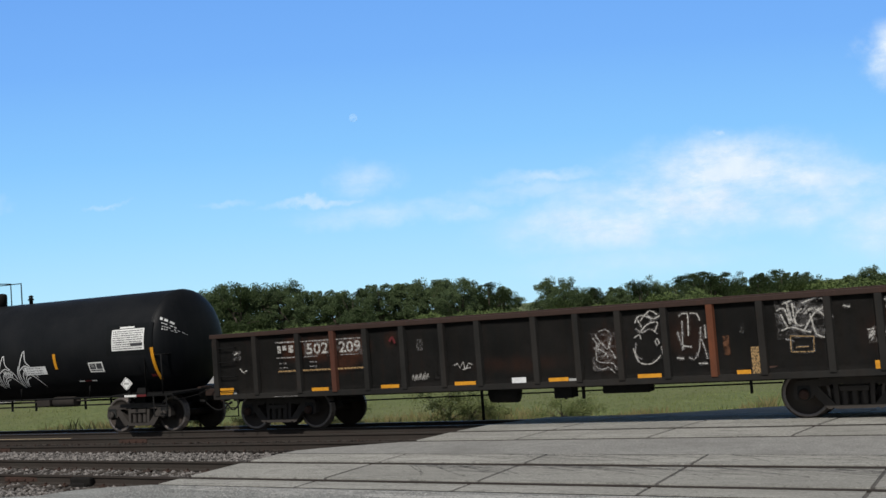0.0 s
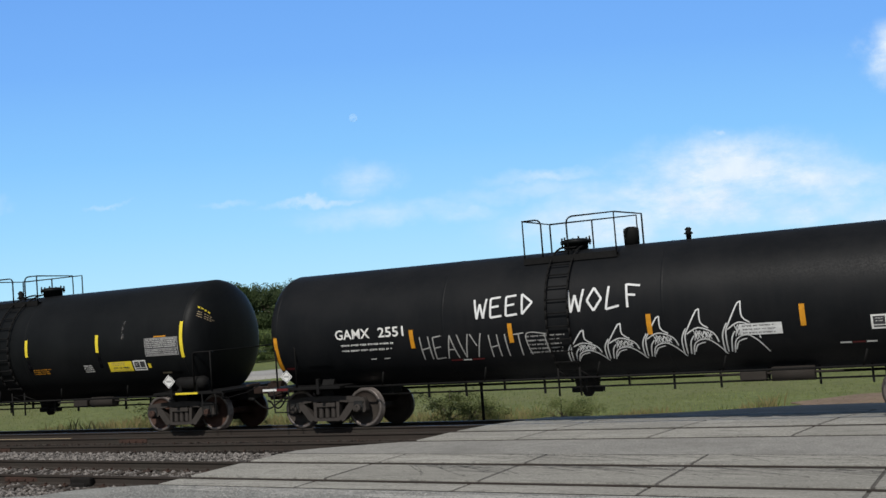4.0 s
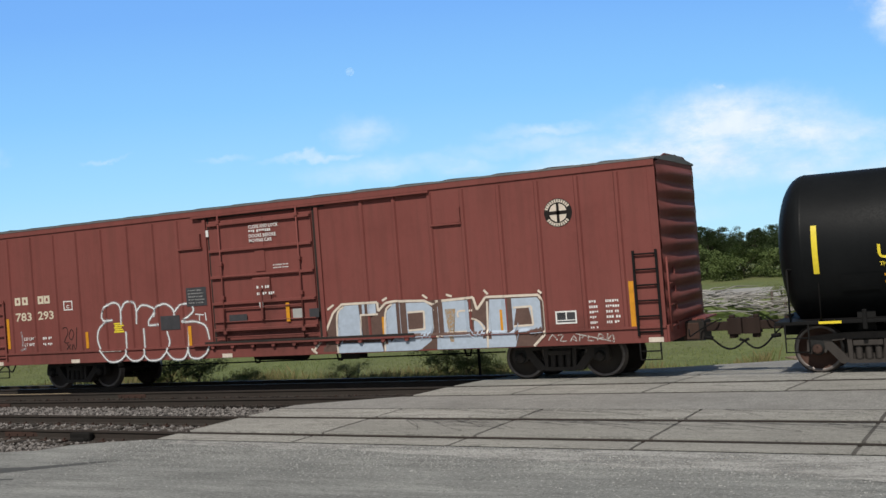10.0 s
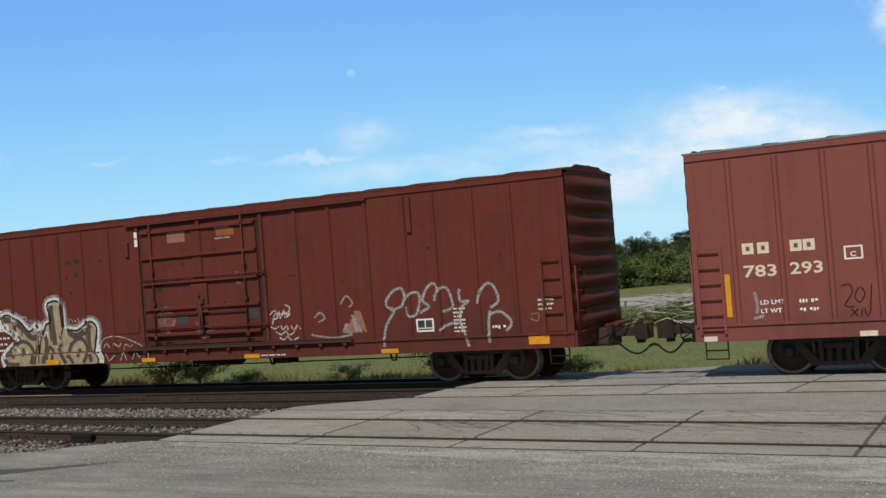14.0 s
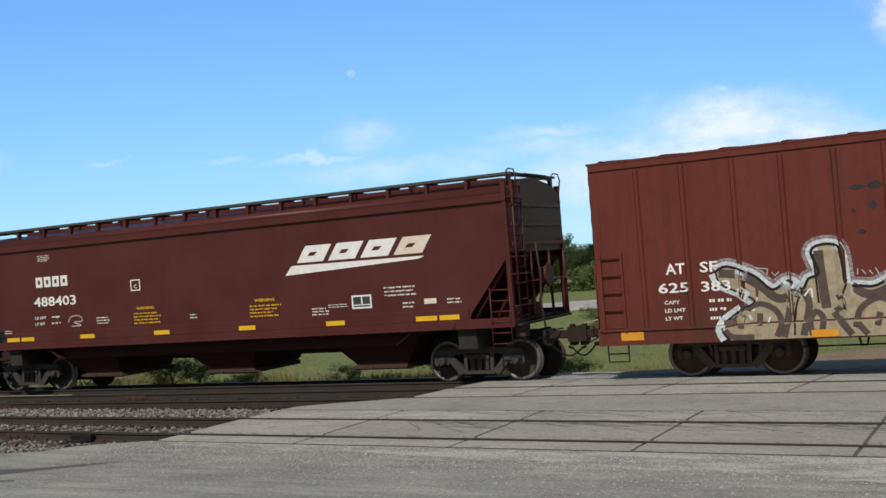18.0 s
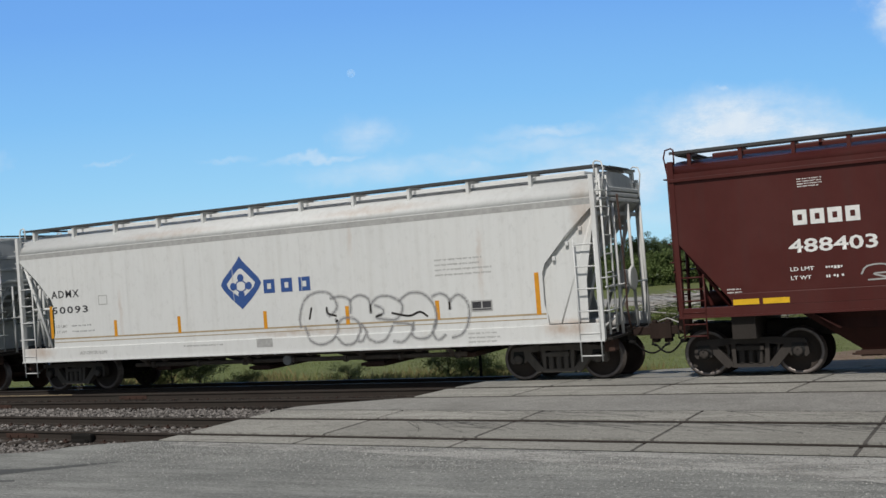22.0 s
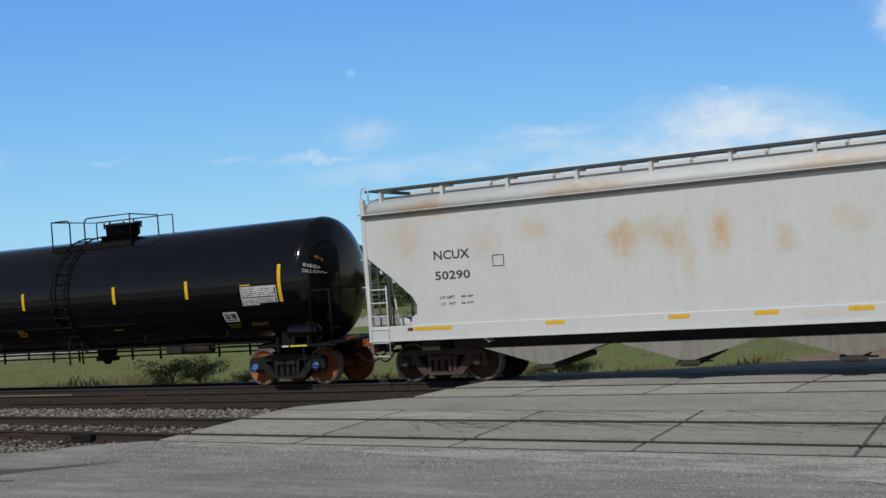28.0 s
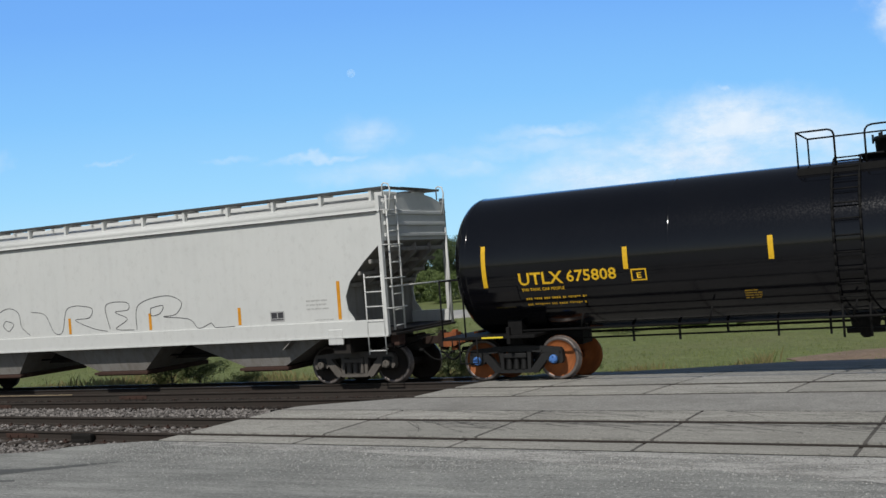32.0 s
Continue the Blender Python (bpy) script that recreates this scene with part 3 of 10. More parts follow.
def side_frame_mesh(mat):
    bm = bmesh.new()
    for y0, y1 in ((-1.09, -0.93),):
        top = [(-1.07, 0.63), (-1.02, 0.70), (-0.55, 0.745), (0, 0.76), (0.55, 0.745), (1.02, 0.70), (1.07, 0.63), (1.05, 0.57), (0.62, 0.60), (0.36, 0.63), (-0.36, 0.63), (-0.62, 0.60), (-1.05, 0.57)]
        prism(bm, top, y0, y1)
        for s in (-1, 1):
            prism(bm, [(s * 0.86, 0.61), (s * 0.66, 0.63), (s * 0.335, 0.25), (s * 0.43, 0.165), (s * 0.50, 0.19)], y0 + 0.01, y1 - 0.01)
            prism(bm, [(s * 0.365, 0.64), (s * 0.275, 0.64), (s * 0.275, 0.24), (s * 0.345, 0.24)], y0 + 0.01, y1 - 0.01)
            prism(bm, [(s * 0.62, 0.655), (s * 0.40, 0.655), (s * 0.40, 0.62), (s * 0.62, 0.60)], y0 - 0.025, y1 - 0.02)      # lip of the window
            prism(bm, [(s * 1.07, 0.62), (s * 1.09, 0.42), (s * 1.04, 0.36), (s * 1.00, 0.37), (s * 1.00, 0.60)], y0, y1)
            prism(bm, [(s * 0.80, 0.61), (s * 0.79, 0.40), (s * 0.75, 0.38), (s * 0.70, 0.47), (s * 0.68, 0.61)], y0 + 0.012, y1)
        prism(bm, [(-0.42, 0.21), (-0.33, 0.175), (0.33, 0.175), (0.42, 0.21), (0.34, 0.25), (-0.34, 0.25)], y0 + 0.012, y1 + 0.03)
        slab(bm, -0.28, 0.28, y1 - 0.03, y1 + 0.0, 0.24, 0.52)       # spring pocket wall
        slab(bm, -0.26, 0.26, y0 - 0.03, y0 + 0.10, 0.50, 0.60, 0.015)       # bolster end
    return meshed("side_frame", bm, mat)


def spring_mesh(mat):
    bm = bmesh.new()
    for x in (0.0,):
        prof = []
        for k in range(11):
            z = 0.252 + 0.250 * k / 10
            prof += [(z, 0.050 if k % 2 else 0.073)]
        turned(bm, prof, (x, -1.025, 0), 12, "z")
    return meshed("spring", bm, mat)


def adapter_mesh(mat, bolts=True):
    bm = bmesh.new()
    turned(bm, [(-1.18, 0.03), (-1.18, 0.075), (-1.165, 0.09), (-1.11, 0.095)], (0, 0, 0), 18, "y")
    for k in range(3):
        a = math.radians(90 + 120 * k)
        rod(bm, (0.06 * math.cos(a), -1.205, 0.06 * math.sin(a)), (0.06 * math.cos(a), -1.17, 0.06 * math.sin(a)), 0.017, 6)
    n = len(bm.faces)
    prism(bm, [(-0.13, 0.02), (0.13, 0.02), (0.11, 0.17), (-0.11, 0.17)], -1.10, -0.95)
    turned(bm, [(-1.115, 0.06), (-1.10, 0.118), (-0.95, 0.118)], (0, 0, 0), 18, "y")
    bm.faces.ensure_lookup_table()
    for f in bm.faces[n:]:
        f.material_index = 1
    return meshed("bearing", bm, [mat, CAST_BLACK])


def bolster_mesh(mat):
    bm = bmesh.new()
    slab(bm, -0.20, 0.20, -1.02, 1.02, 0.50, 0.68, 0.03)
    rod(bm, (0, 0, 0.66), (0, 0, 0.80), 0.20, 16)
    for s in (-1, 1):
        slab(bm, -0.10, 0.10, s * 0.62 - 0.10, s * 0.62 + 0.10, 0.68, 0.75, 0.01)
        slab(bm, s * 0.36 - 0.04, s * 0.36 + 0.04, -0.80, 0.80, 0.38, 0.52, 0.01)      # brake beams
        for t in (-1, 1):
            slab(bm, s * 0.41 - 0.03, s * 0.41 + 0.05, t * 0.755 - 0.05, t * 0.755 + 0.05, 0.28, 0.56, 0.01)   # brake shoes
    return meshed("truck", bm, mat)


STYLES = {}


def truck_meshes(style):
    if style not in STYLES:
        cast, plate, cap = {"dusty": (CAST, WHEEL, CAST), "brown": (CAST, WHEEL, DARK_RUST), "rusty": (CAST, WHEEL_HALF, DARK_RUST), "fresh": (CAST_BLACK, WHEEL_NEW, BLUE_CAP), "pale": (CAST_GREY, WHEEL, CAST_GREY), "earth": (CAST_BROWN, WHEEL_HALF, CAST_BROWN)}[style]
        STYLES[style] = (bolster_mesh(cast), side_frame_mesh(cast), spring_mesh(cast), adapter_mesh(cap), wheelset_mesh(plate))
    return STYLES[style]


def add_truck(car, x, style):
    bol, side, spr, brg, whl = truck_meshes(style)
    truck = new("truck", bol)
    truck.parent, truck.location, truck.rotation_euler = car, (x, 0, -SINK - 0.755 * math.sin(CANT)), (-CANT, 0, 0)
    for flip in (0, math.pi):
        o = new("side_frame", side)
        o.parent, o.rotation_euler = truck, (0, 0, flip)
        for x in (-0.17, 0.0, 0.17):
            o = new("spring", spr)
            o.parent, o.location, o.rotation_euler = truck, (x, 0, 0), (0, 0, flip)
        for s in (-1, 1):
            o = new("bearing", brg)
            o.parent, o.location, o.rotation_euler = truck, (s * 0.889, 0, WHEEL_R), (0, 0, flip)
    for s in (-1, 1):
        w = new("wheelset", whl)
        w.parent, w.location = truck, (s * 0.889, 0, WHEEL_R)
        WHEELSETS.append((w, s * 0.889, random.uniform(0, 360)))


def coupler_mesh(mat):
    """Knuckle coupler with shank, from the sill's end outwards along +x."""
    bm = bmesh.new()
    slab(bm, -0.55, 0.02, -0.085, 0.085, 0.78, 0.96, 0.02)
    prism(bm, [(0.0, -0.13), (0.16, -0.17), (0.28, -0.15), (0.30, -0.06), (0.22, -0.03), (0.20, 0.06), (0.30, 0.10), (0.33, 0.17), (0.22, 0.20), (0.0, 0.14)], 0.71, 1.03, "z")
    slab(bm, 0.02, 0.17, -0.10, 0.10, 0.62, 0.72, 0.02)
    slab(bm, 0.03, 0.14, -0.07, 0.07, 1.02, 1.09, 0.02)
    rod(bm, (0.22, -0.11, 0.69), (0.22, -0.11, 1.05), 0.03, 8)
    slab(bm, -0.62, -0.50, -0.24, 0.24, 0.70, 1.04, 0.02)     # striker
    return meshed("coupler", bm, mat)


COUPLERS = {}


def add_ends(car, half, mat=COUPLER, hose=True, sill=BLACK_PART):
    """Stub or end sills, couplers, uncoupling levers and air hoses at both ends; half: to the coupler's face."""
    if mat.name not in COUPLERS:
        COUPLERS[mat.name] = coupler_mesh(mat)
    for s in (-1, 1):
        c = new("coupler", COUPLERS[mat.name])
        c.parent, c.location, c.rotation_euler = car, (s * (half - 0.27), 0, 0), (0, 0, 0 if s > 0 else math.pi)
        bm = bmesh.new()
        x = s * (half - 0.75)
        pipe(bm, [(x, -1.40, 1.00), (x, -1.40, 0.86), (x, -1.32, 0.84), (x, -0.40, 0.90), (x + s * 0.30, -0.22, 1.06), (x + s * 0.36, -0.05, 1.06)], 0.016)
        part("uncoupling_lever", bm, sill, car)
        if hose:
            bm = bmesh.new()
            pts = []
            for k in range(11):
                u = k / 10
                pts.append((s * (half - 0.55 + 0.60 * u), -0.38 + 0.22 * u, 0.70 - 0.27 * math.sin(math.pi * u * 0.85) + 0.02 * u))
            pipe(bm, pts, 0.021, 7)
            rod(bm, pts[-1], (pts[-1][0] + s * 0.10, pts[-1][1], pts[-1][2] + 0.04), 0.030, 8)
            rod(bm, (s * (half - 0.70), -0.38, 0.72), (s * (half - 0.52), -0.38, 0.70), 0.045, 8)
            part("air_hose", bm, BLACK_PART, car)


def ladder(car, x, w, y, z0, z1, n, mat, r=0.018, flat=True, stand=0.05, name="ladder"):
    """A side ladder with two stiles and n rungs, at the near side."""
    bm = bmesh.new()
    for xx in (x - w / 2, x + w / 2):
        if flat:
            slab(bm, xx - 0.025, xx + 0.025, y - stand - 0.012, y - stand + 0.012, z0, z1)
        else:
            rod(bm, (xx, y - stand, z0), (xx, y - stand, z1), r, 8)
        for z in (z0 + 0.12, z1 - 0.08):
            rod(bm, (xx, y - stand, z), (xx, y + 0.03, z), 0.014, 6)
    for k in range(n):
        z = z0 + (z1 - z0) * (k + 0.25) / (n - 0.5)
        rod(bm, (x - w / 2, y - stand, z), (x + w / 2, y - stand, z), r, 8)
    return part(name, bm, mat, car)


def cross_ladder(car, x, y, w, z0, z1, n, mat, out=1, r=0.018, name="end_ladder"):
    """An end ladder, rungs along y."""
    bm = bmesh.new()
    xx = x + out * 0.06
    for yy in (y - w / 2, y + w / 2):
        rod(bm, (xx, yy, z0), (xx, yy, z1), r * 1.25, 8)
    for k in range(n):
        z = z0 + (z1 - z0) * (k + 0.25) / (n - 0.5)
        rod(bm, (xx, y - w / 2, z), (xx, y + w / 2, z), r, 8)
    return part(name, bm, mat, car)


def stirrup(car, x, w, y, z0, z1, mat):
    bm = bmesh.new()
    pipe(bm, [(x - w / 2, y, z1), (x - w / 2, y, z0), (x + w / 2, y, z0), (x + w / 2, y, z1)], 0.018, 6)
    rod(bm, (x - w / 2, y, (z0 + z1) / 2), (x + w / 2, y, (z0 + z1) / 2), 0.016, 6)
    return part("stirrup_step", bm, mat, car)


def start_car(name, label, category, place):
    car = thing(name, label, category, "cars of the freight train")
    CARS.append((car, place - 4.12))
    BODY[:] = [0.95, 0.95] if "tank" in category else [1.0, 0.95]
    return car


def label_bars(car, x, z, rows, h, w, mat, on, gap=1.6, seed=1, slant=0.0, name="small_print"):
    """Lines of lettering too small to read, as short bars."""
    rnd = random.Random(seed)
    rects = []
    for r in range(rows):
        u, end, left = x, x + w * rnd.uniform(0.72, 1.0), rnd.randint(2, 6)
        while u < end:
            k = rnd.uniform(0.34, 0.58) * h
            zz = z - r * h * gap + slant * (u - x) - 0.1 * h
            rects.append((u, min(u + k, x + w), zz - (0.74 if rnd.random() < 0.7 else 0.5) * h, zz))
            left -= 1
            u += k + (0.22 if left else 0.75) * h
            left = left or rnd.randint(2, 7)
    return tagged(film(car, rects, mat, on, name, split=False), kind="stuff")


def stencil_plate(car, x, z, w, h, on, ground=INK, edge=WHITE):
    """The small framed inspection stencil: a white outline round two dark fields."""
    t = 0.12 * h
    film(car, [(x, x + w, z, z + h)], ground, on, "stencil_ground", 0.004)
    film(car, [(x, x + w, z, z + t), (x, x + w, z + h - t, z + h), (x, x + t, z + t, z + h - t), (x + w - t, x + w, z + t, z + h - t), (x + 0.48 * w, x + 0.54 * w, z + 0.28 * h, z + h - t), (x + t, x + w - t, z + 0.24 * h, z + 0.31 * h)], edge, on, "stencil_frame", 0.006, split=False)
    label_bars(car, x + 0.16 * w, z + 0.78 * h, 2, 0.09 * h, 0.25 * w, edge, on, 2.0, 5, name="stencil_print")


def data_panel(car, x, z, w, h, on, mat=WHITE, ink=INK, framed=False):
    """A specification panel: ruled rows of fine print, or, framed, white print on the black shell."""
    rnd = random.Random(int(x * 100) + 7)
    if framed:
        film(car, [(x, x + w, z, z + h)], ink, on, "data_panel", 0.003)
        t = 0.035 * h
        film(car, [(x, x + w, z, z + t), (x, x + w, z + h - t, z + h), (x, x + t, z + t, z + h - t), (x + w - t, x + w, z + t, z + h - t), (x + t, x + w - t, z + 0.36 * h, z + 0.36 * h + t)], mat, on, "panel_frame", 0.005, split=False)
        body = mat
    else:
        film(car, [(x, x + w, z, z + h)], mat, on, "data_panel", 0.004)
        body = ink
    rows = []
    for k in range(9):
        zz = z + h * (0.06 + 0.102 * k)
        if framed and k in (3,):
            continue
        u = x + 0.04 * w
        while u < x + 0.93 * w:
            d = rnd.uniform(0.012, 0.05) * w * (2.2 if framed and u > x + 0.38 * w and k > 3 else 1.0)
            rows.append((u, min(u + d, x + 0.96 * w), zz, zz + (0.066 if framed else 0.045) * h))
            u += d + rnd.choice((0.008, 0.008, 0.022)) * w
    tagged(film(car, rows, body, on, "panel_print", 0.006, split=False), kind="stuff")


def diamond(car, x, z, r, on, mat=WHITE):
    filled(car, [(x - r, z), (x, z - r), (x + r, z), (x, z + r)], mat, on, "hazard_placard", 0.012)
    strokes(car, [[(x - 0.8 * r, z), (x, z - 0.8 * r)], [(x, z - 0.8 * r), (x + 0.8 * r, z)], [(x + 0.8 * r, z), (x, z + 0.8 * r)], [(x, z + 0.8 * r), (x - 0.8 * r, z)]], 0.012, INK, on, "placard_border", 0.014)
    film(car, [(x - 0.45 * r, x + 0.45 * r, z - 0.12 * r, z + 0.14 * r)], SPRAY_G, on, "placard_print", 0.014)


def tank_car(name, label, place, r, zc, straight, trucks, half, paint, style, platform, ladder_x, shift=0.0, dome=0.74, fittings="valve", sill_mat=BLACK_PART, cap=COUPLER, rail=(1.05, 2.08), deck=0.75):
    car = start_car(name, label, "tank car", place)
    on = Round(r, zc)
    # shell with dished heads
    bm = bmesh.new()
    prof = []
    for k in range(13):
        a = math.pi / 2 * k / 12
        prof.append((-straight - dome * math.cos(a), max(r * math.sin(a) ** 0.78, 0.01)))
    prof += [(-straight + 2 * straight * k / 6, r) for k in range(1, 6)]
    prof += [(-o, q) for o, q in prof[:13][::-1]]
    turned(bm, prof, (shift, 0, zc), 64, "x")
    part("tank_shell", bm, paint, car)
    for x in (-straight, -straight * 0.42, straight * 0.22, straight):
        bm = bmesh.new()
        turned(bm, [(-0.03, r - 0.002), (-0.015, r + 0.004), (0.015, r + 0.004), (0.03, r - 0.002)], (x + shift, 0, zc), 64, "x", caps=False)
        part("weld_seam", bm, paint, car)
    # stub sills, saddles
    for s in (-1, 1):
        bm = bmesh.new()
        slab(bm, min(s * (half - 0.75), s * (trucks - 1.3)), max(s * (half - 0.75), s * (trucks - 1.3)), -0.33, 0.33, 0.70, 1.02, 0.02)
        slab(bm, min(s * (half - deck), s * (trucks - 0.6)), max(s * (half - deck), s * (trucks - 0.6)), -1.42, 1.42, 0.98, 1.05, 0.01)
        part("stub_sill", bm, sill_mat, car)
        bm = bmesh.new()
        lo = 0.80
        pts = [(-1.0, lo), (1.0, lo), (1.0, lo + 0.2)]
        for k in range(13):
            a = math.radians(-52 - 76 * k / 12)
            pts.append(((r - 0.01) * math.cos(a), zc + (r - 0.01) * math.sin(a)))
        pts.append((-1.0, lo + 0.2))
        prism(bm, pts, s * trucks - 0.16, s * trucks + 0.16, "x")
        slab(bm, s * trucks - 0.04, s * trucks + 0.04, -1.44, -1.34, 0.86, 1.24, 0.01)
        part("bolster_saddle", bm, sill_mat, car)
        bm = bmesh.new()
        patch(bm, s * trucks - 0.34, s * trucks + 0.34, on.arc_z(zc - 0.80), on.arc_z(zc - 0.48), on, 0.02)
        part("saddle_pad", bm, paint, car)
        # end rail
        bm = bmesh.new()
        x, zr = s * (half - rail[0]), rail[1]
        pipe(bm, [(x - s * 0.55, -1.42, 1.05), (x - s * 0.55, -1.42, zr - 0.06), (x - s * 0.50, -1.42, zr), (x, -1.42, zr), (x, -1.1, zr), (x, 1.1, zr), (x, 1.42, zr), (x, 1.42, 1.05)], 0.02)
        rod(bm, (x, -1.42, 1.05), (x, -1.42, zr), 0.02, 6)
        part("end_handrail", bm, BLACK_PART, car)
        stirrup(car, s * (half - 1.15), 0.42, -1.44, 0.45, 1.0, BLACK_PART)
    # long running rail and its brackets
    bm = bmesh.new()
    zr = zc - r * 0.93
    rod(bm, (-trucks + 0.3, -r * 0.80, zr), (trucks - 0.3, -r * 0.80, zr), 0.025, 8)
    for k in range(5):
        x = -trucks + 1.6 + (2 * trucks - 3.2) * k / 4
        rod(bm, (x, -r * 0.80, zr), (x + 0.10, -r * 0.86, zr + 0.33), 0.02, 6)
    part("side_rail", bm, BLACK_PART, car)
    # brake piping, bottom outlet and hangers below
    bm = bmesh.new()
    zb = zc - r
    rod(bm, (-trucks + 0.9, -0.5, zb - 0.16), (trucks - 0.9, -0.5, zb - 0.16), 0.022, 6)
    rod(bm, (-trucks + 0.9, 0.42, zb - 0.10), (trucks - 0.9, 0.42, zb - 0.10), 0.03, 6)
    for k in range(12):
        x = -trucks + 1.5 + (2 * trucks - 3.0) * k / 11
        slab(bm, x - 0.02, x + 0.02, -0.52, -0.47, zb - 0.28 if k % 3 else zb - 0.18, zb + 0.25)
    part("brake_pipe", bm, BLACK_PART, car)
    bm = bmesh.new()
    turned(bm, [(zb - 0.42, 0.07), (zb - 0.36, 0.12), (zb - 0.20, 0.12), (zb - 0.18, 0.26), (zb + 0.08, 0.30)], (ladder_x + 0.05, 0, 0), 16, "z")
    slab(bm, ladder_x - 0.30, ladder_x + 0.40, -0.10, 0.10, zb - 0.32, zb - 0.22, 0.01)
    part("bottom_outlet", bm, BLACK_PART, car)
    bm = bmesh.new()
    rod(bm, (trucks - 3.3, -0.75, zb - 0.02), (trucks - 2.5, -0.75, zb - 0.02), 0.15, 14)
    slab(bm, trucks - 3.9, trucks - 3.4, -0.9, -0.6, zb - 0.12, zb + 0.06, 0.02)
    rod(bm, (trucks - 4.6, -0.75, zb), (trucks - 2.0, -0.75, zb), 0.025, 6)
    part("brake_cylinder", bm, UNDER, car)
    # curved side ladder
    bm = bmesh.new()
    for x in (ladder_x - 0.24, ladder_x + 0.24):
        pts = [on.put(x, zc + r * math.radians(88 - 7.5 * k), 0.08) for k in range(19)]
        pts += [(x, pts[-1][1], zb - 0.30)]
        for a, b in zip(pts, pts[1:]):
            rod(bm, a, b, 0.024, 6)
        pipe(bm, [(x + 0.02, pts[-2][1], zb + 0.25), (x + 0.20, -0.5, zb - 0.05)], 0.018)
    for k in range(13):
        a, b = on.put(ladder_x - 0.24, zc + r * math.radians(80 - 11.0 * k), 0.08), on.put(ladder_x + 0.24, zc + r * math.radians(80 - 11.0 * k), 0.08)
        rod(bm, a, b, 0.016, 6)
    part("side_ladder", bm, BLACK_PART, car)
    # top platform
    x0, x1, step0, step1 = platform
    zt = zc + r
    for nm, (a, b) in (("platform", (x0, x1)),):
        for y0, y1, h0, h1 in ((-0.85, -0.64, 0.20, 0.16), (-0.62, -0.40, 0.20, 0.16), (0.38, 0.60, 0.20, 0.16), (0.62, 0.83, 0.20, 0.16), (-0.90, -0.855, 0.27, 0.13), (0.84, 0.88, 0.27, 0.13)):
            bm = bmesh.new()
            slab(bm, a, b, y0, y1, zt - h0, zt - h1)
            part("platform_board", bm, BLACK_PART, car)
        for k in range(5):
            xx = a + (b - a) * k / 4
            bm = bmesh.new()
            slab(bm, xx - 0.03, xx + 0.03, -0.85, 0.83, zt - 0.30, zt - 0.205)
            part("platform_beam", bm, BLACK_PART, car)
    top = zt + (0.72 if fittings == "valve" else 0.60)
    bm = bmesh.new()
    y = -0.88
    rail = [(x0 + 0.02, y, zt - 0.2), (x0 + 0.02, y, top), (x0 + 0.25, y, top + 0.0)]
    pipe(bm, rail, 0.02)
    pipe(bm, [(x0 + 0.02, y, top), (x0 + 0.02, -y, top), (x0 + 0.02, -y, zt - 0.2)], 0.02)
    pipe(bm, [(x0 + 0.25, y, top), *[(step0 - 0.12 + 0.12 * math.sin(a), y, top - 0.12 + 0.12 * math.cos(a)) for a in (0, 0.5, 1.0, 1.57)], (step0, y, zt - 0.2)], 0.02)
    pipe(bm, [(step1, y, zt - 0.2), *[(step1 + 0.14 - 0.14 * math.cos(a), y, top - 0.14 + 0.14 * math.sin(a)) for a in (0, 0.5, 1.0, 1.57)], (x1, y, top), (x1, y, zt - 0.2)], 0.02)
    far = x1 + (0.30 if fittings != "hatch" else 0.04)
    pipe(bm, [(x1, y, top), (far, 0.2, top - 0.03), (far, 0.2, zt - 0.05)], 0.02)
    pipe(bm, [(x0 + 0.02, -y, top), (x1, -y, top), (x1, -y, zt - 0.2)], 0.02)
    pipe(bm, [((x0 + x1) / 2, -y, zt - 0.2), ((x0 + x1) / 2, -y, top)], 0.02)
    part("handrail", bm, BLACK_PART, car)
    # manway and valves
    bm = bmesh.new()
    if fittings == "hatch":
        mx, rb, nb, za, zb_ = x1 - 1.05, 0.50, 8, zt + 0.28, zt + 0.46
        turned(bm, [(zt - 0.10, 0.36), (zt + 0.05, 0.40), (zt + 0.10, 0.46), (zt + 0.32, 0.47), (zt + 0.34, 0.52), (zt + 0.40, 0.50), (zt + 0.43, 0.30)], (mx, 0, 0), 28, "z")
        slab(bm, mx + 0.45, mx + 0.66, -0.06, 0.06, zt + 0.38, zt + 0.44, 0.01)
    else:
        mx, rb, nb, za, zb_ = (step0 + step1) / 2 + 0.18 if fittings == "valve" else x1 - 0.30, 0.32, 6, zt + 0.10, zt + 0.30
        turned(bm, [(zt - 0.10, 0.26), (zt + 0.14, 0.27), (zt + 0.15, 0.34), (zt + 0.22, 0.34), (zt + 0.26, 0.20)], (mx, 0, 0), 24, "z")
    manway = part("manway", bm, BLACK_OLD, car)
    for k in range(nb):
        bm = bmesh.new()
        a = 2 * math.pi * k / nb
        rod(bm, (mx + rb * math.cos(a), rb * math.sin(a), za), (mx + rb * math.cos(a), rb * math.sin(a), zb_), 0.022, 6)
        part("bolt", bm, BLACK_OLD, manway)
    bm = bmesh.new()
    if fittings == "hatch":
        turned(bm, [(zt - 0.08, 0.28), (zt + 0.04, 0.29), (zt + 0.05, 0.36), (zt + 0.09, 0.36)], ((x0 + x1) / 2 - 0.05, 0, 0), 20, "z")
    elif fittings == "valve":
        turned(bm, [(zt - 0.05, 0.16), (zt + 0.30, 0.17), (zt + 0.36, 0.16), (zt + 0.40, 0.08)], (x1 + 0.10, 0, 0), 16, "z")
        part("relief_valve", bm, BLACK_PART, car)
        bm = bmesh.new()
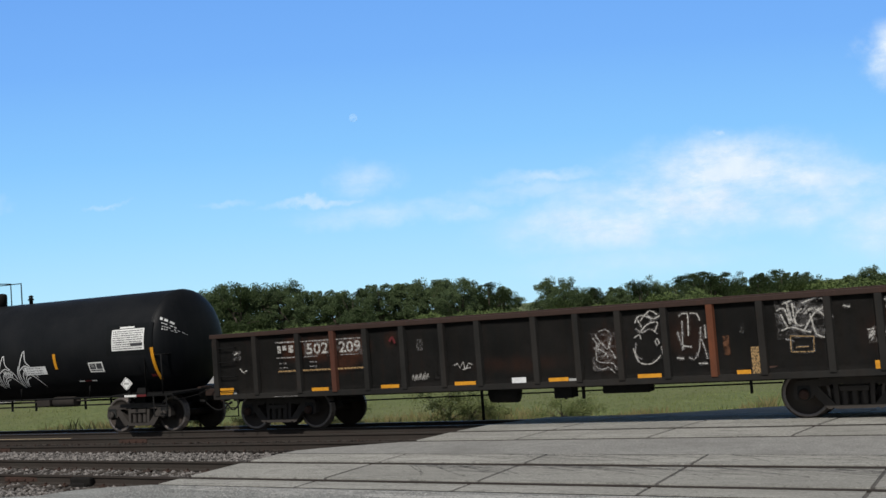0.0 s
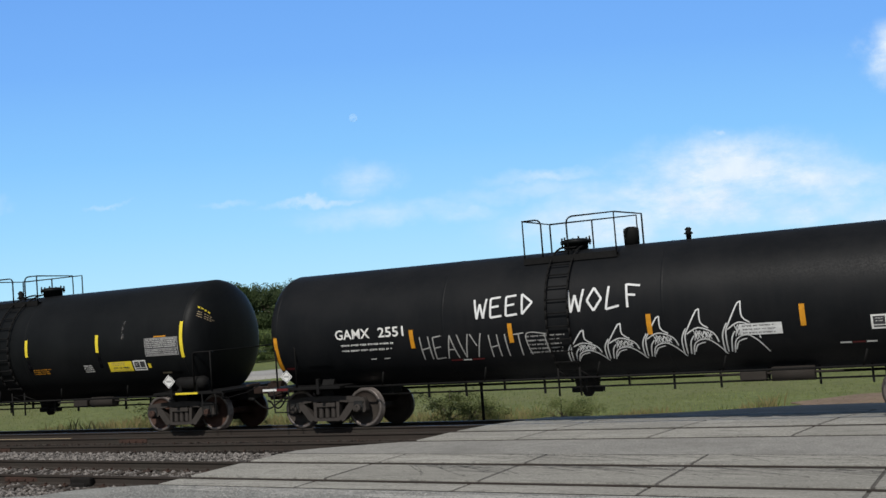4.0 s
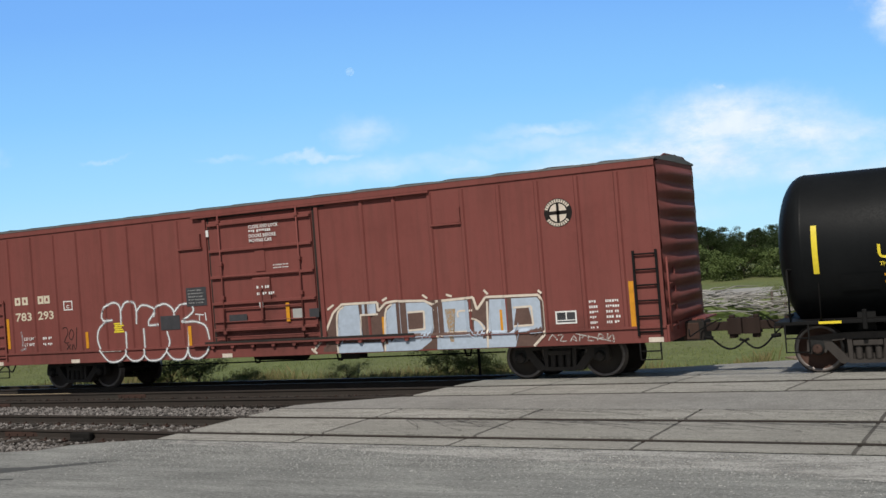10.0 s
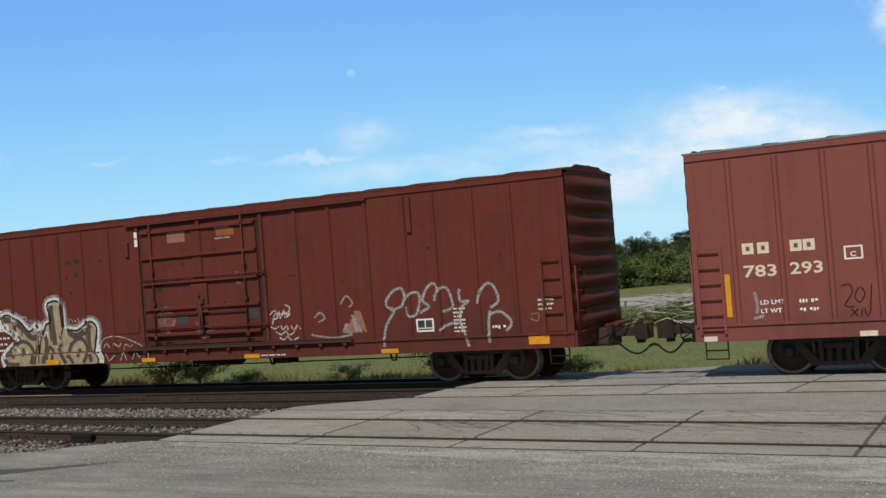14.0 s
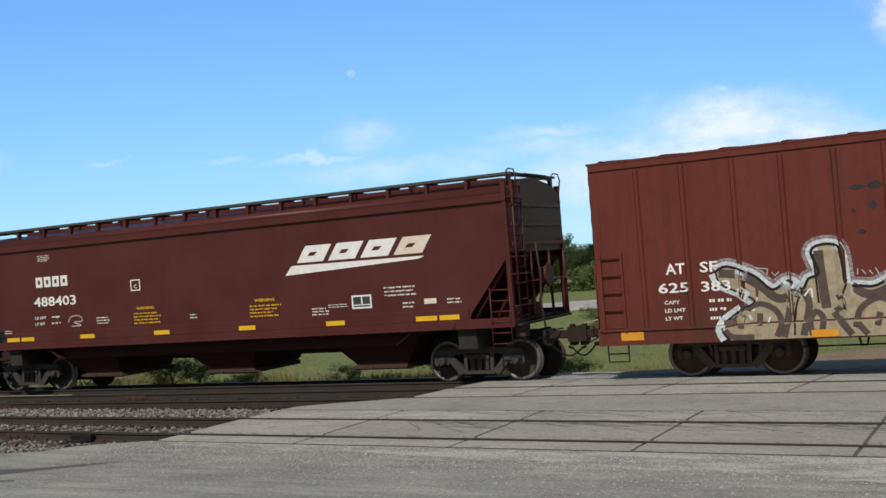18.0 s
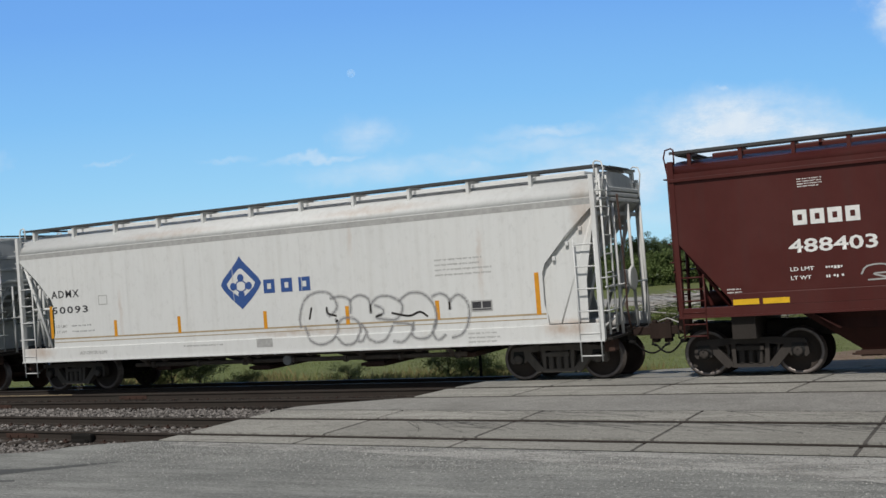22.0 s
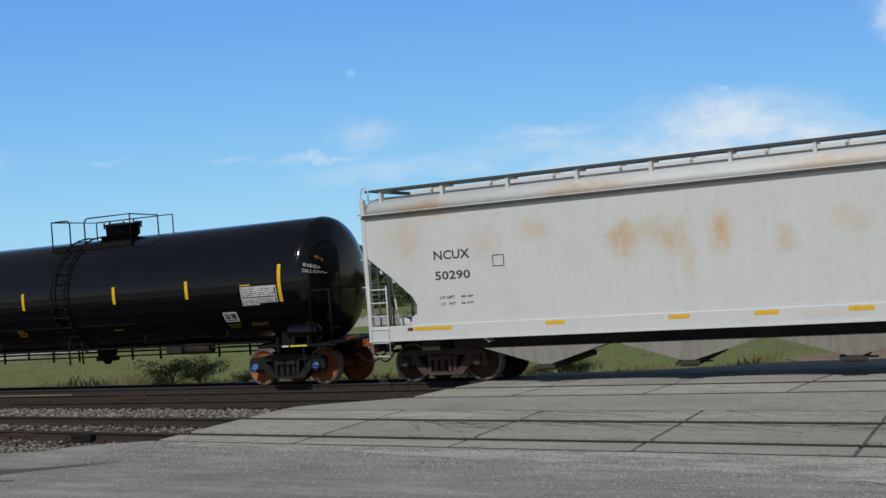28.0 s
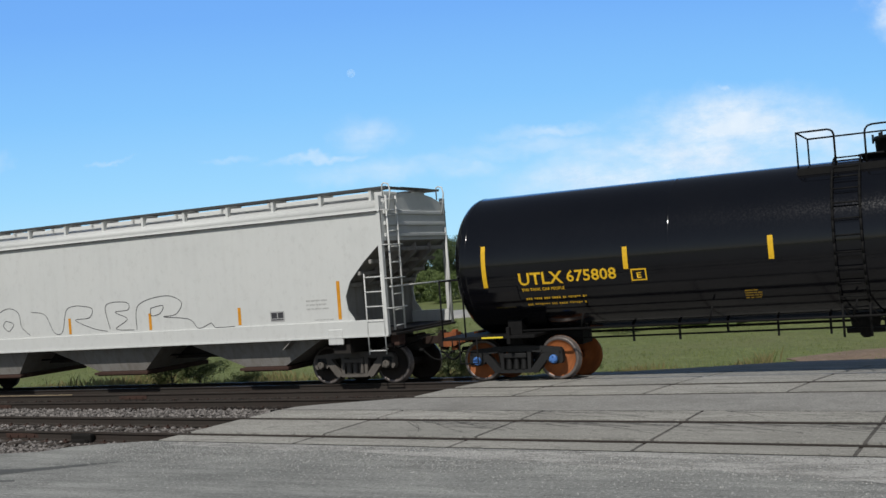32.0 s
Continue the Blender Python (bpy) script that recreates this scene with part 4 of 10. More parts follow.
        turned(bm, [(zt - 0.05, 0.05), (zt + 0.10, 0.06), (zt + 0.12, 0.10), (zt + 0.18, 0.05), (zt + 0.22, 0.08), (zt + 0.26, 0.03)], (x1 + 1.32, 0, 0), 12, "z")
    else:
        turned(bm, [(zt - 0.16, 0.05), (zt + 0.02, 0.07), (zt + 0.04, 0.12), (zt + 0.10, 0.06), (zt + 0.20, 0.09), (zt + 0.26, 0.03)], (x0 + 0.85, 0, 0), 12, "z")
    part("relief_valve", bm, BLACK_PART, car)
    for s in (-1, 1):
        add_truck(car, s * trucks, style)
    add_ends(car, half, cap)
    return car, on


def tank_reservoir(car, x0, x1, z, mat=BLACK_PART, r=0.16):
    bm = bmesh.new()
    turned(bm, [(x0, 0.05), (x0 + 0.05, r * 0.8), (x0 + 0.13, r), (x1 - 0.13, r), (x1 - 0.05, r * 0.8), (x1, 0.05)], (0, -1.16, z - 0.14), 18, "x")
    slab(bm, x0 + 0.2, x0 + 0.28, -1.35, -0.8, 1.04, z - r + 0.03)
    slab(bm, x1 - 0.28, x1 - 0.2, -1.35, -0.8, 1.04, z - r + 0.03)
    part("air_reservoir", bm, mat, car)


def reflector_bands(car, on, xs, z0, z1, mat, w=0.10):
    """Upright reflective strips that follow the shell, one part each."""
    for x in xs:
        film(car, [(x - w / 2, x + w / 2, z0, z1)], mat, on, "reflector", 0.013)


def corrugated_end(car, x, s, w, z0, z1, zt, n, paint):
    """A pressed car end with n horizontal ribs that bulge outwards."""
    bm = bmesh.new()
    steps, cols = n * 8, 9
    g = []
    for j in range(steps + 1):
        u = j / steps
        z = z0 + (z1 - z0) * u
        row = []
        for i in range(cols + 1):
            v = i / cols
            fade = min(1.0, 4.0 * min(v, 1 - v) + 0.08)
            d = 0.12 * max(0, math.sin(math.pi * ((u * n) % 1))) ** 1.4 * fade
            row.append(bm.verts.new((x + s * (0.015 + d), -w + 2 * w * v, z)))
        g.append(row)
    for j in range(steps):
        for i in range(cols):
            f = bm.faces.new((g[j][i], g[j][i + 1], g[j + 1][i + 1], g[j + 1][i]))
            f.smooth = True
    prism(bm, [(-w, z1), (w, z1), (w, z1 + 0.02), (0.75, zt - 0.01), (-0.75, zt - 0.01), (-w, z1 + 0.02)], x - s * 0.02, x + s * 0.02, "x")
    part("end_panel", bm, paint, car)


def box_car(name, label, place, half_body, trucks, half, z0, ze, paint, style, ribs, doors, roof, end_ribs=8, roof_pitch=1.16, tabs=True):
    """doors: (x0, x1) of the plug door and its frame."""
    car = start_car(name, label, "boxcar", place)
    w = 1.60
    on = Side(w, ribs, 0.058, 0.042)
    d0, d1 = doors
    zs = z0 + 0.33
    for y0, y1, nm in ((-w, -w + 0.06, "side_wall"), (w - 0.06, w, "side_wall")):
        bm = bmesh.new()
        slab(bm, -half_body, half_body, y0, y1, zs, ze - 0.05)
        part(nm, bm, paint, car)
    for r in ribs:
        bm = bmesh.new()
        zt_r = ze - 0.22
        prism(bm, [(r - 0.058, -w), (r - 0.03, -w - 0.042), (r + 0.03, -w - 0.042), (r + 0.058, -w)], zs + 0.02, zt_r, "z")
        part("side_post", bm, paint, car)
    # rivet lines at the corners
    bm = bmesh.new()
    for s in (-1, 1):
        for k in range(44):
            z = zs + 0.1 + (ze - zs - 0.3) * k / 43
            x = s * (half_body - 0.16)
            slab(bm, x - 0.012, x + 0.012, -w - 0.008, -w, z - 0.012, z + 0.012)
    tagged(part("rivets", bm, paint, car), kind="stuff")
    # side sill, deeper between the trucks
    for sy in (-1, 1):
        bm = bmesh.new()
        slab(bm, -half_body, half_body, min(sy * (w + 0.015), sy * (w - 0.1)), max(sy * (w + 0.015), sy * (w - 0.1)), z0, zs, 0.008)
        slab(bm, -half_body, half_body, min(sy * (w + 0.05), sy * w), max(sy * (w + 0.05), sy * w), zs - 0.03, zs + 0.02)
        part("side_sill", bm, paint, car)
    bm = bmesh.new()
    slab(bm, -half_body, half_body, -w - 0.03, -w + 0.05, ze - 0.16, ze)
    slab(bm, -half_body, half_body, w - 0.05, w + 0.03, ze - 0.16, ze)
    part("top_chord", bm, paint, car)
    # floor and centre sill
    bm = bmesh.new()
    slab(bm, -half_body + 0.02, half_body - 0.02, -w + 0.06, w - 0.06, zs - 0.03, zs + 0.05)
    slab(bm, -half + 0.7, half - 0.7, -0.32, 0.32, z0 - 0.12, zs - 0.03)
    for k in range(7):
        x = -half_body + 2.2 + (2 * half_body - 4.4) * k / 6
        slab(bm, x - 0.06, x + 0.06, -w + 0.1, w - 0.1, z0 + 0.08, zs - 0.03)
    part("underframe", bm, UNDER, car)
    # roof of raised panels
    bm = bmesh.new()
    zt = ze + 0.14
    prism(bm, [(-w - 0.04, ze - 0.03), (-w - 0.04, ze + 0.012), (0, zt), (w + 0.04, ze + 0.012), (w + 0.04, ze - 0.03)], -half_body - 0.032, half_body + 0.032, "x")
    part("roof", bm, roof, car)
    k = -half_body + 0.35
    while k < half_body - 0.1:
        bm = bmesh.new()
        prism(bm, [(-w - 0.05, ze + 0.014), (-w + 0.25, ze + 0.06), (0, zt + 0.03), (w - 0.25, ze + 0.06), (w + 0.05, ze + 0.014)], k - 0.05, k + 0.05, "x")
        part("roof_seam", bm, roof, car)
        k += roof_pitch
    for s in (-1, 1):
        corrugated_end(car, s * half_body, s, w - 0.03, zs, ze - 0.12, zt, end_ribs, paint)
        bm = bmesh.new()
        slab(bm, min(s * half_body, s * (half_body + 0.05)), max(s * half_body, s * (half_body + 0.05)), -w, w, z0, zs + 0.02, 0.01)
        slab(bm, min(s * half_body, s * (half_body + 0.38)), max(s * half_body, s * (half_body + 0.38)), 0.05, 1.2, z0 + 0.30, z0 + 0.34)
        part("end_sill", bm, paint, car)
        bm = bmesh.new()
        slab(bm, min(s * half_body, s * (half - 0.8)), max(s * half_body, s * (half - 0.8)), -0.34, 0.34, 0.68, 1.04, 0.02)
        part("draft_sill", bm, DARK_RUST, car)
        # grab irons by the end
        cross_ladder(car, s * half_body, -1.20, 0.50, z0 + 0.2, z0 + 1.75, 4, paint, s)
        if s < 0:
            bm = bmesh.new()
            rod(bm, (s * (half_body + 0.10), 1.05, z0), (s * (half_body + 0.10), 1.05, z0 + 1.3), 0.02, 8)
            turned(bm, [(s * (half_body + 0.20), 0.24), (s * (half_body + 0.23), 0.27), (s * (half_body + 0.26), 0.24)], (0, 0.62, z0 + 1.15), 18, "x")
            rod(bm, (s * half_body, 0.62, z0 + 1.15), (s * (half_body + 0.24), 0.62, z0 + 1.15), 0.03, 8)
            part("hand_brake", bm, paint, car)
        stirrup(car, s * (half_body - 0.35), 0.42, -w - 0.01, 0.42, z0, BLACK_PART)
        add_truck(car, s * trucks, style)
    # plug door: frame, panel ribs, lock rods, track
    for a, b in ((d0 - 0.10, d0), (d1, d1 + 0.10)):
        bm = bmesh.new()
        slab(bm, a, b, -w - 0.05, -w, zs + 0.04, ze - 0.2, 0.01)
        part("door_post", bm, paint, car)
    bm = bmesh.new()
    zd0, zd1 = zs + 0.30, ze - 0.35
    slab(bm, d0 + 0.10, d1 - 0.10, -w - 0.055, -w - 0.01, zd0, zd1, 0.012)
    mid = (d0 + d1) / 2
    door = part("plug_door", bm, paint, car)
    for k in range(5):
        bm = bmesh.new()
        z = zd0 + (zd1 - zd0) * (0.03 + 0.94 * k / 4)
        slab(bm, d0 + 0.10, d1 - 0.10, -w - 0.125, -w - 0.05, z - 0.035, z + 0.035, 0.008)
        part("door_rib", bm, paint, door)
    bm = bmesh.new()
    slab(bm, mid - 0.14, mid + 0.14, -w - 0.08, -w - 0.05, zd0 + 1.5, zd1, 0.008)
    part("door_stile", bm, paint, door)
    for x in (d0 + 0.45, d1 - 0.45):
        bm = bmesh.new()
        rod(bm, (x, -w - 0.12, zs + 0.10), (x, -w - 0.12, ze - 0.22), 0.018, 8)
        for z in (zd0 + 0.02, zd0 + 0.90, zd0 + 1.75, zd1 - 0.03):
            slab(bm, x - 0.045, x + 0.045, -w - 0.15, -w - 0.08, z - 0.05, z + 0.05, 0.01)
        part("lock_rod", bm, paint, door)
    for z in (zd0 + 0.62, zd0 + 1.42):
        bm = bmesh.new()
        rod(bm, (d0 + 0.45, -w - 0.12, z), (d1 - 0.45, -w - 0.12, z), 0.018, 6)
        part("cross_rod", bm, paint, door)
    bm = bmesh.new()
    slab(bm, mid - 0.26, mid + 0.26, -w - 0.12, -w - 0.06, zd0 + 0.72, zd0 + 1.35, 0.03)
    slab(bm, mid - 0.03, mid + 0.03, -w - 0.16, -w - 0.10, zd0 + 0.30, zd0 + 1.15, 0.015)
    turned(bm, [(-w - 0.17, 0.05), (-w - 0.11, 0.07)], (mid, 0, zd0 + 1.05), 12, "y")
    part("lock_box", bm, paint, door)
    # dark films on the wall paint the shade beside and above the door
    for a, b in ((d0 + 0.03, d0 + 0.085), (d1 - 0.085, d1 - 0.03)):
        film(car, [(a, b, zs + 0.10, ze - 0.24)], UNDER, Side(w + 0.003), "door_gap_shade")
    film(car, [(d0 - 0.2, d1 + 0.3, ze - 0.265, ze - 0.235)], UNDER, Side(w + 0.055), "door_gap_shade")
    bm = bmesh.new()
    slab(bm, d0 - 0.2, d1 + 2.4, -w - 0.125, -w - 0.095, zs + 0.05, zs + 0.10)
    part("door_guide", bm, UNDER, car)
    for z in (zd0 - 0.10, zd0 + 0.28):
        bm = bmesh.new()
        rod(bm, (d0 + 0.12, -w - 0.09, z), (d1 - 0.12, -w - 0.09, z), 0.016, 6)
        part("cross_rod", bm, paint, door)
    bm = bmesh.new()
    slab(bm, d0 - 0.6, d1 + 2.4, -w - 0.12, -w - 0.0, zs + 0.0, zs + 0.05)
    for k in range(10):
        x = d0 + (d1 + 2.2 - d0) * k / 9
        rod(bm, (x, -w - 0.10, zs - 0.035), (x, -w - 0.02, zs - 0.035), 0.05, 10)
    part("door_track", bm, paint, car)
    bm = bmesh.new()
    slab(bm, d0 - 0.4, d1 + 3.0, -w - 0.10, -w - 0.03, ze - 0.22, ze - 0.17)
    part("upper_door_rail", bm, paint, car)
    # brake rigging below
    bm = bmesh.new()
    rod(bm, (-trucks + 1.3, -0.9, z0 - 0.22), (trucks - 1.3, -0.9, z0 - 0.16), 0.018, 6)
    for x in (-trucks + 2.4, -1.0, 1.4, trucks - 2.2):
        pipe(bm, [(x - 0.12, -0.9, z0 + 0.1), (x - 0.05, -0.9, z0 - 0.22), (x + 0.05, -0.9, z0 - 0.22), (x + 0.12, -0.9, z0 + 0.1)], 0.024)
    part("brake_rod", bm, BLACK_PART, car)
    bm = bmesh.new()
    turned(bm, [(-0.9, 0.05), (-0.85, 0.2), (0.55, 0.21), (0.62, 0.05)], (-0.2, -0.75, z0 + 0.02), 16, "x")
    part("air_reservoir", bm, UNDER, car)
    bm = bmesh.new()
    slab(bm, 1.6, 2.1, -1.2, -0.8, z0 - 0.18, z0 + 0.1, 0.02)
    part("brake_valve", bm, UNDER, car)
    add_ends(car, half, COUPLER, True, BLACK_PART)
    return car, on


def hopper_car(name, label, place, hb, trucks, half, paint, style, prof, cut, sill, bays, walk_pitch, end_style, under=None, post=True, ledge=None, bay_w=1.2, bay_mat=None):
    """prof: outline (y, z) of the near half from the side's foot to the roof's crown; cut: (x inset, z) of the end cut-out from the top down;
    sill: (z0, z1); bays: (x0, x1, bottom x0, bottom x1, z top, z bottom)."""
    car = start_car(name, label, "hopper car", place)
    zt = prof[-1][1]
    w = max(-p[0] for p in prof)
    under = under or paint
    z_side = next(z for y, z in prof[::-1] if -y > w - 0.06)      # top of the upright side
    on = Side(w)
    c0 = cut[0][1]
    # side sheets with the cut-out corners
    for sy in (1, -1):
        bm = bmesh.new()
        outline = [(hb, z_side), (hb, c0)] + [(hb - dx, z) for dx, z in cut[1:]]
        outline = [(x, z) for x, z in outline] + [(-x, z) for x, z in outline[::-1]]
        low = min(z for _, z in cut)
        half_line = outline[:len(outline) // 2]
        rows = [[bm.verts.new((x, y, z)) for x, y in ((k, -sy * w), (-k, -sy * w), (-k, -sy * (w - 0.03)), (k, -sy * (w - 0.03)))] for k, z in half_line]
        bm.faces.new(rows[0])
        bm.faces.new(rows[-1][::-1])
        for p, q in zip(rows, rows[1:]):
            for i in range(4):
                j = (i + 1) % 4
                bm.faces.new((p[i], p[j], q[j], q[i]))
        part("side_sheet", bm, paint, car)
    # roof
    bm = bmesh.new()
    up = [(y, z) for y, z in prof if z >= z_side - 0.001]
    full = up + [(-y, z) for y, z in up[::-1] if y < -1e-6]
    prism(bm, full, -hb, hb, "x")
    for f in bm.faces:
        f.smooth = len(f.verts) == 4
    part("roof", bm, paint, car)
    if ledge:
        bm = bmesh.new()
        for sy in (-1, 1):
            slab(bm, -hb, hb, min(sy * (w + 0.055), sy * (w - 0.02)), max(sy * (w + 0.055), sy * (w - 0.02)), ledge[0], ledge[1], 0.008)
        part("eave_rail", bm, paint, car)
    # side sill
    for sy in (-1, 1):
        bm = bmesh.new()
        slab(bm, -hb - 0.0, hb + 0.0, min(sy * (w + 0.03), sy * (w - 0.09)), max(sy * (w + 0.03), sy * (w - 0.09)), sill[0], sill[1], 0.01)
        slab(bm, -hb, hb, min(sy * (w + 0.05), sy * (w - 0.02)), max(sy * (w + 0.05), sy * (w - 0.02)), sill[0] - 0.03, sill[0] + 0.01)
        part("side_sill", bm, paint, car)
    # centre sill and cross bearers
    bm = bmesh.new()
    slab(bm, -half + 0.7, half - 0.7, -0.33, 0.33, 0.72, 1.05, 0.02)
    for s in (-1, 1):
        slab(bm, s * trucks - 0.22, s * trucks + 0.22, -w + 0.1, w - 0.1, 0.80, sill[0] + 0.05)
        slab(bm, min(s * (hb - 1.6), s * hb), max(s * (hb - 1.6), s * hb), -w + 0.1, w - 0.1, sill[0] + 0.02, sill[0] + 0.08)
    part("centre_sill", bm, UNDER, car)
    xi, zl = cut[-1]
    for s in (-1, 1):
        # end: upright sheet above, slope sheet below
        bm = bmesh.new()
        prism(bm, [(-w + 0.01, c0), *[(y * 0.995, z) for y, z in up], *[(-y * 0.995, z) for y, z in up[::-1] if y < -1e-6], (w - 0.01, c0)], s * (hb - 0.03), s * (hb + 0.005), "x")
        part("end_sheet", bm, paint, car)
        bm = bmesh.new()
        a, b = s * hb, s * (hb - 2.9)
        zz = (c0, 0.95)
        v = [bm.verts.new(p) for p in ((a, -w + 0.02, zz[0]), (a, w - 0.02, zz[0]), (b, w - 0.02, zz[1]), (b, -w + 0.02, zz[1]), (a - s * 0.03, -w + 0.02, zz[0]), (a - s * 0.03, w - 0.02, zz[0]), (b - s * 0.03, w - 0.02, zz[1]), (b - s * 0.03, -w + 0.02, zz[1]))]
        for f in ((0, 1, 2, 3), (7, 6, 5, 4), (0, 4, 5, 1), (2, 6, 7, 3), (1, 5, 6, 2), (0, 3, 7, 4)):
            bm.faces.new([v[i] for i in f])
        part("slope_sheet", bm, under, car)
        for k in range(7):
            u = 0.04 + 0.105 * k
            bm = bmesh.new()
            x, z = a + (b - a) * u, zz[0] + (zz[1] - zz[0]) * u
            slab(bm, min(x, x + s * 0.07), max(x, x + s * 0.07), -w + 0.04, w - 0.04, z - 0.16, z - 0.06, 0.015)
            part("slope_stiffener", bm, under, car)
        for k in range(3):
            bm = bmesh.new()
            z = c0 + (zt - 0.35 - c0) * (k + 0.3) / 3
            slab(bm, min(s * hb, s * (hb + 0.05)), max(s * hb, s * (hb + 0.05)), -w + 0.12, w - 0.12, z, z + 0.09, 0.015)
            part("end_stiffener", bm, paint, car)
        # inner bulkhead and stiffeners on the slope
        bm = bmesh.new()
        xb = s * (hb - xi - 0.25)
        slab(bm, min(xb, xb - s * 0.03), max(xb, xb - s * 0.03), -w + 0.05, w - 0.05, sill[0], zl + 0.9)
        for y in (-0.75, 0.0, 0.75):
            prism(bm, [(s * (hb - 0.02), c0 - 0.05), (s * (hb - 0.02), c0 - 0.30), (s * (hb - 2.0), sill[1]), (s * (hb - 2.2), sill[1] + 0.15)], y - 0.02, y + 0.02)
        part("end_brace", bm, under, car)
        end_style(car, s, hb, w, c0, zt, sill, half, paint)
        add_truck(car, s * trucks, style)
    # bays
    for x0, x1, bx0, bx1, zu, zd in bays:
        bm = bmesh.new()
        top = [bm.verts.new((x, y, zu)) for x, y in ((x0, -w + 0.14), (x1, -w + 0.14), (x1, w - 0.14), (x0, w - 0.14))]
        bot = [bm.verts.new((x, y, zd)) for x, y in ((bx0, -bay_w), (bx1, -bay_w), (bx1, bay_w), (bx0, bay_w))]
        bm.faces.new(top)
        bm.faces.new(bot[::-1])
        for i in range(4):
            j = (i + 1) % 4
            bm.faces.new((top[i], bot[i], bot[j], top[j]))
        bay = part("hopper_bay", bm, bay_mat or under, car)
        bm = bmesh.new()
        slab(bm, bx0 - 0.05, bx1 + 0.05, -bay_w - 0.02, bay_w + 0.02, zd - 0.13, zd - 0.01, 0.01)
        slab(bm, bx0 - 0.14, bx1 + 0.10, -bay_w - 0.06, -bay_w + 0.05, zd - 0.10, zd - 0.03, 0.008)
        rod(bm, ((bx0 + bx1) / 2 - 0.25, -1.10, zd - 0.06), ((bx0 + bx1) / 2 - 0.25, -0.9, zd - 0.06), 0.05, 8)
        rod(bm, (bx0 - 0.2, -1.0, zd - 0.08), (bx1 + 0.25, -1.0, zd - 0.08), 0.02, 6)
        part("outlet_gate", bm, DARK_RUST if under is not HOP_GREY else CAST, bay)
    # running boards along the roof, with brackets
    for sy in (-1, 1):
        yb = sy * 0.98
        bm = bmesh.new()
        for k in range(4):
            slab(bm, -hb - 0.03, hb + 0.03, yb - 0.28 + 0.15 * k, yb - 0.28 + 0.15 * k + 0.10, zt + 0.09, zt + 0.12)
        slab(bm, -hb - 0.03, hb + 0.03, yb - sy * -0.34 - 0.012, yb - sy * -0.34 + 0.012, zt + 0.07, zt + 0.13)
        part("running_board", bm, BOARD, car)
        x = -hb + 0.35
        while x < hb:
            bm = bmesh.new()
            zr = z_side + 0.28
            prism(bm, [(sy * 1.31, zt + 0.09), (sy * 0.75, zt + 0.09), (sy * 0.75, zt + 0.05), (sy * 1.17, zt + 0.02), (sy * 1.24, zr - 0.12), (sy * 1.31, zr - 0.12)], x - 0.035, x + 0.035, "x")
            part("board_bracket", bm, paint, car)
            x += walk_pitch
    for s in (-1, 1):
        bm = bmesh.new()
        for k in range(3):
            a = s * (hb - 0.30 + 0.14 * k)
            slab(bm, min(a, a + s * 0.10), max(a, a + s * 0.10), -0.68, 0.68, zt + 0.095, zt + 0.12)
        part("crossover_board", bm, BOARD, car)
        for y in (-1.34, 1.34):
            bm = bmesh.new()
            x = s * (hb - 0.06)
            pipe(bm, [(x, y, zt - 0.15), (x, y, zt + 0.16), (x + s * 0.05, y, zt + 0.20), (x + s * 0.16, y, zt + 0.17), (x + s * 0.20, y, zt + 0.02), (x + s * 0.12, y, zt - 0.55)], 0.018)
            part("corner_rail", bm, paint, car)
    # hatch along the crown
    bm = bmesh.new()
    slab(bm, -hb + 0.6, hb - 0.6, -0.34, 0.34, zt - 0.03, zt + 0.10, 0.03)
    k = -hb + 1.2
    while k < hb - 0.8:
        slab(bm, k - 0.03, k + 0.03, -0.42, 0.42, zt + 0.06, zt + 0.14)
        k += 1.5
    part("trough_hatch", bm, paint, car)
    bm = bmesh.new()
    rod(bm, (-trucks + 1.4, -0.7, 0.86), (trucks - 1.4, -0.7, 0.86), 0.025, 6)
    part("train_line", bm, BLACK_PART, car)
    add_ends(car, half, COUPLER, True, BLACK_PART)
    return car, on


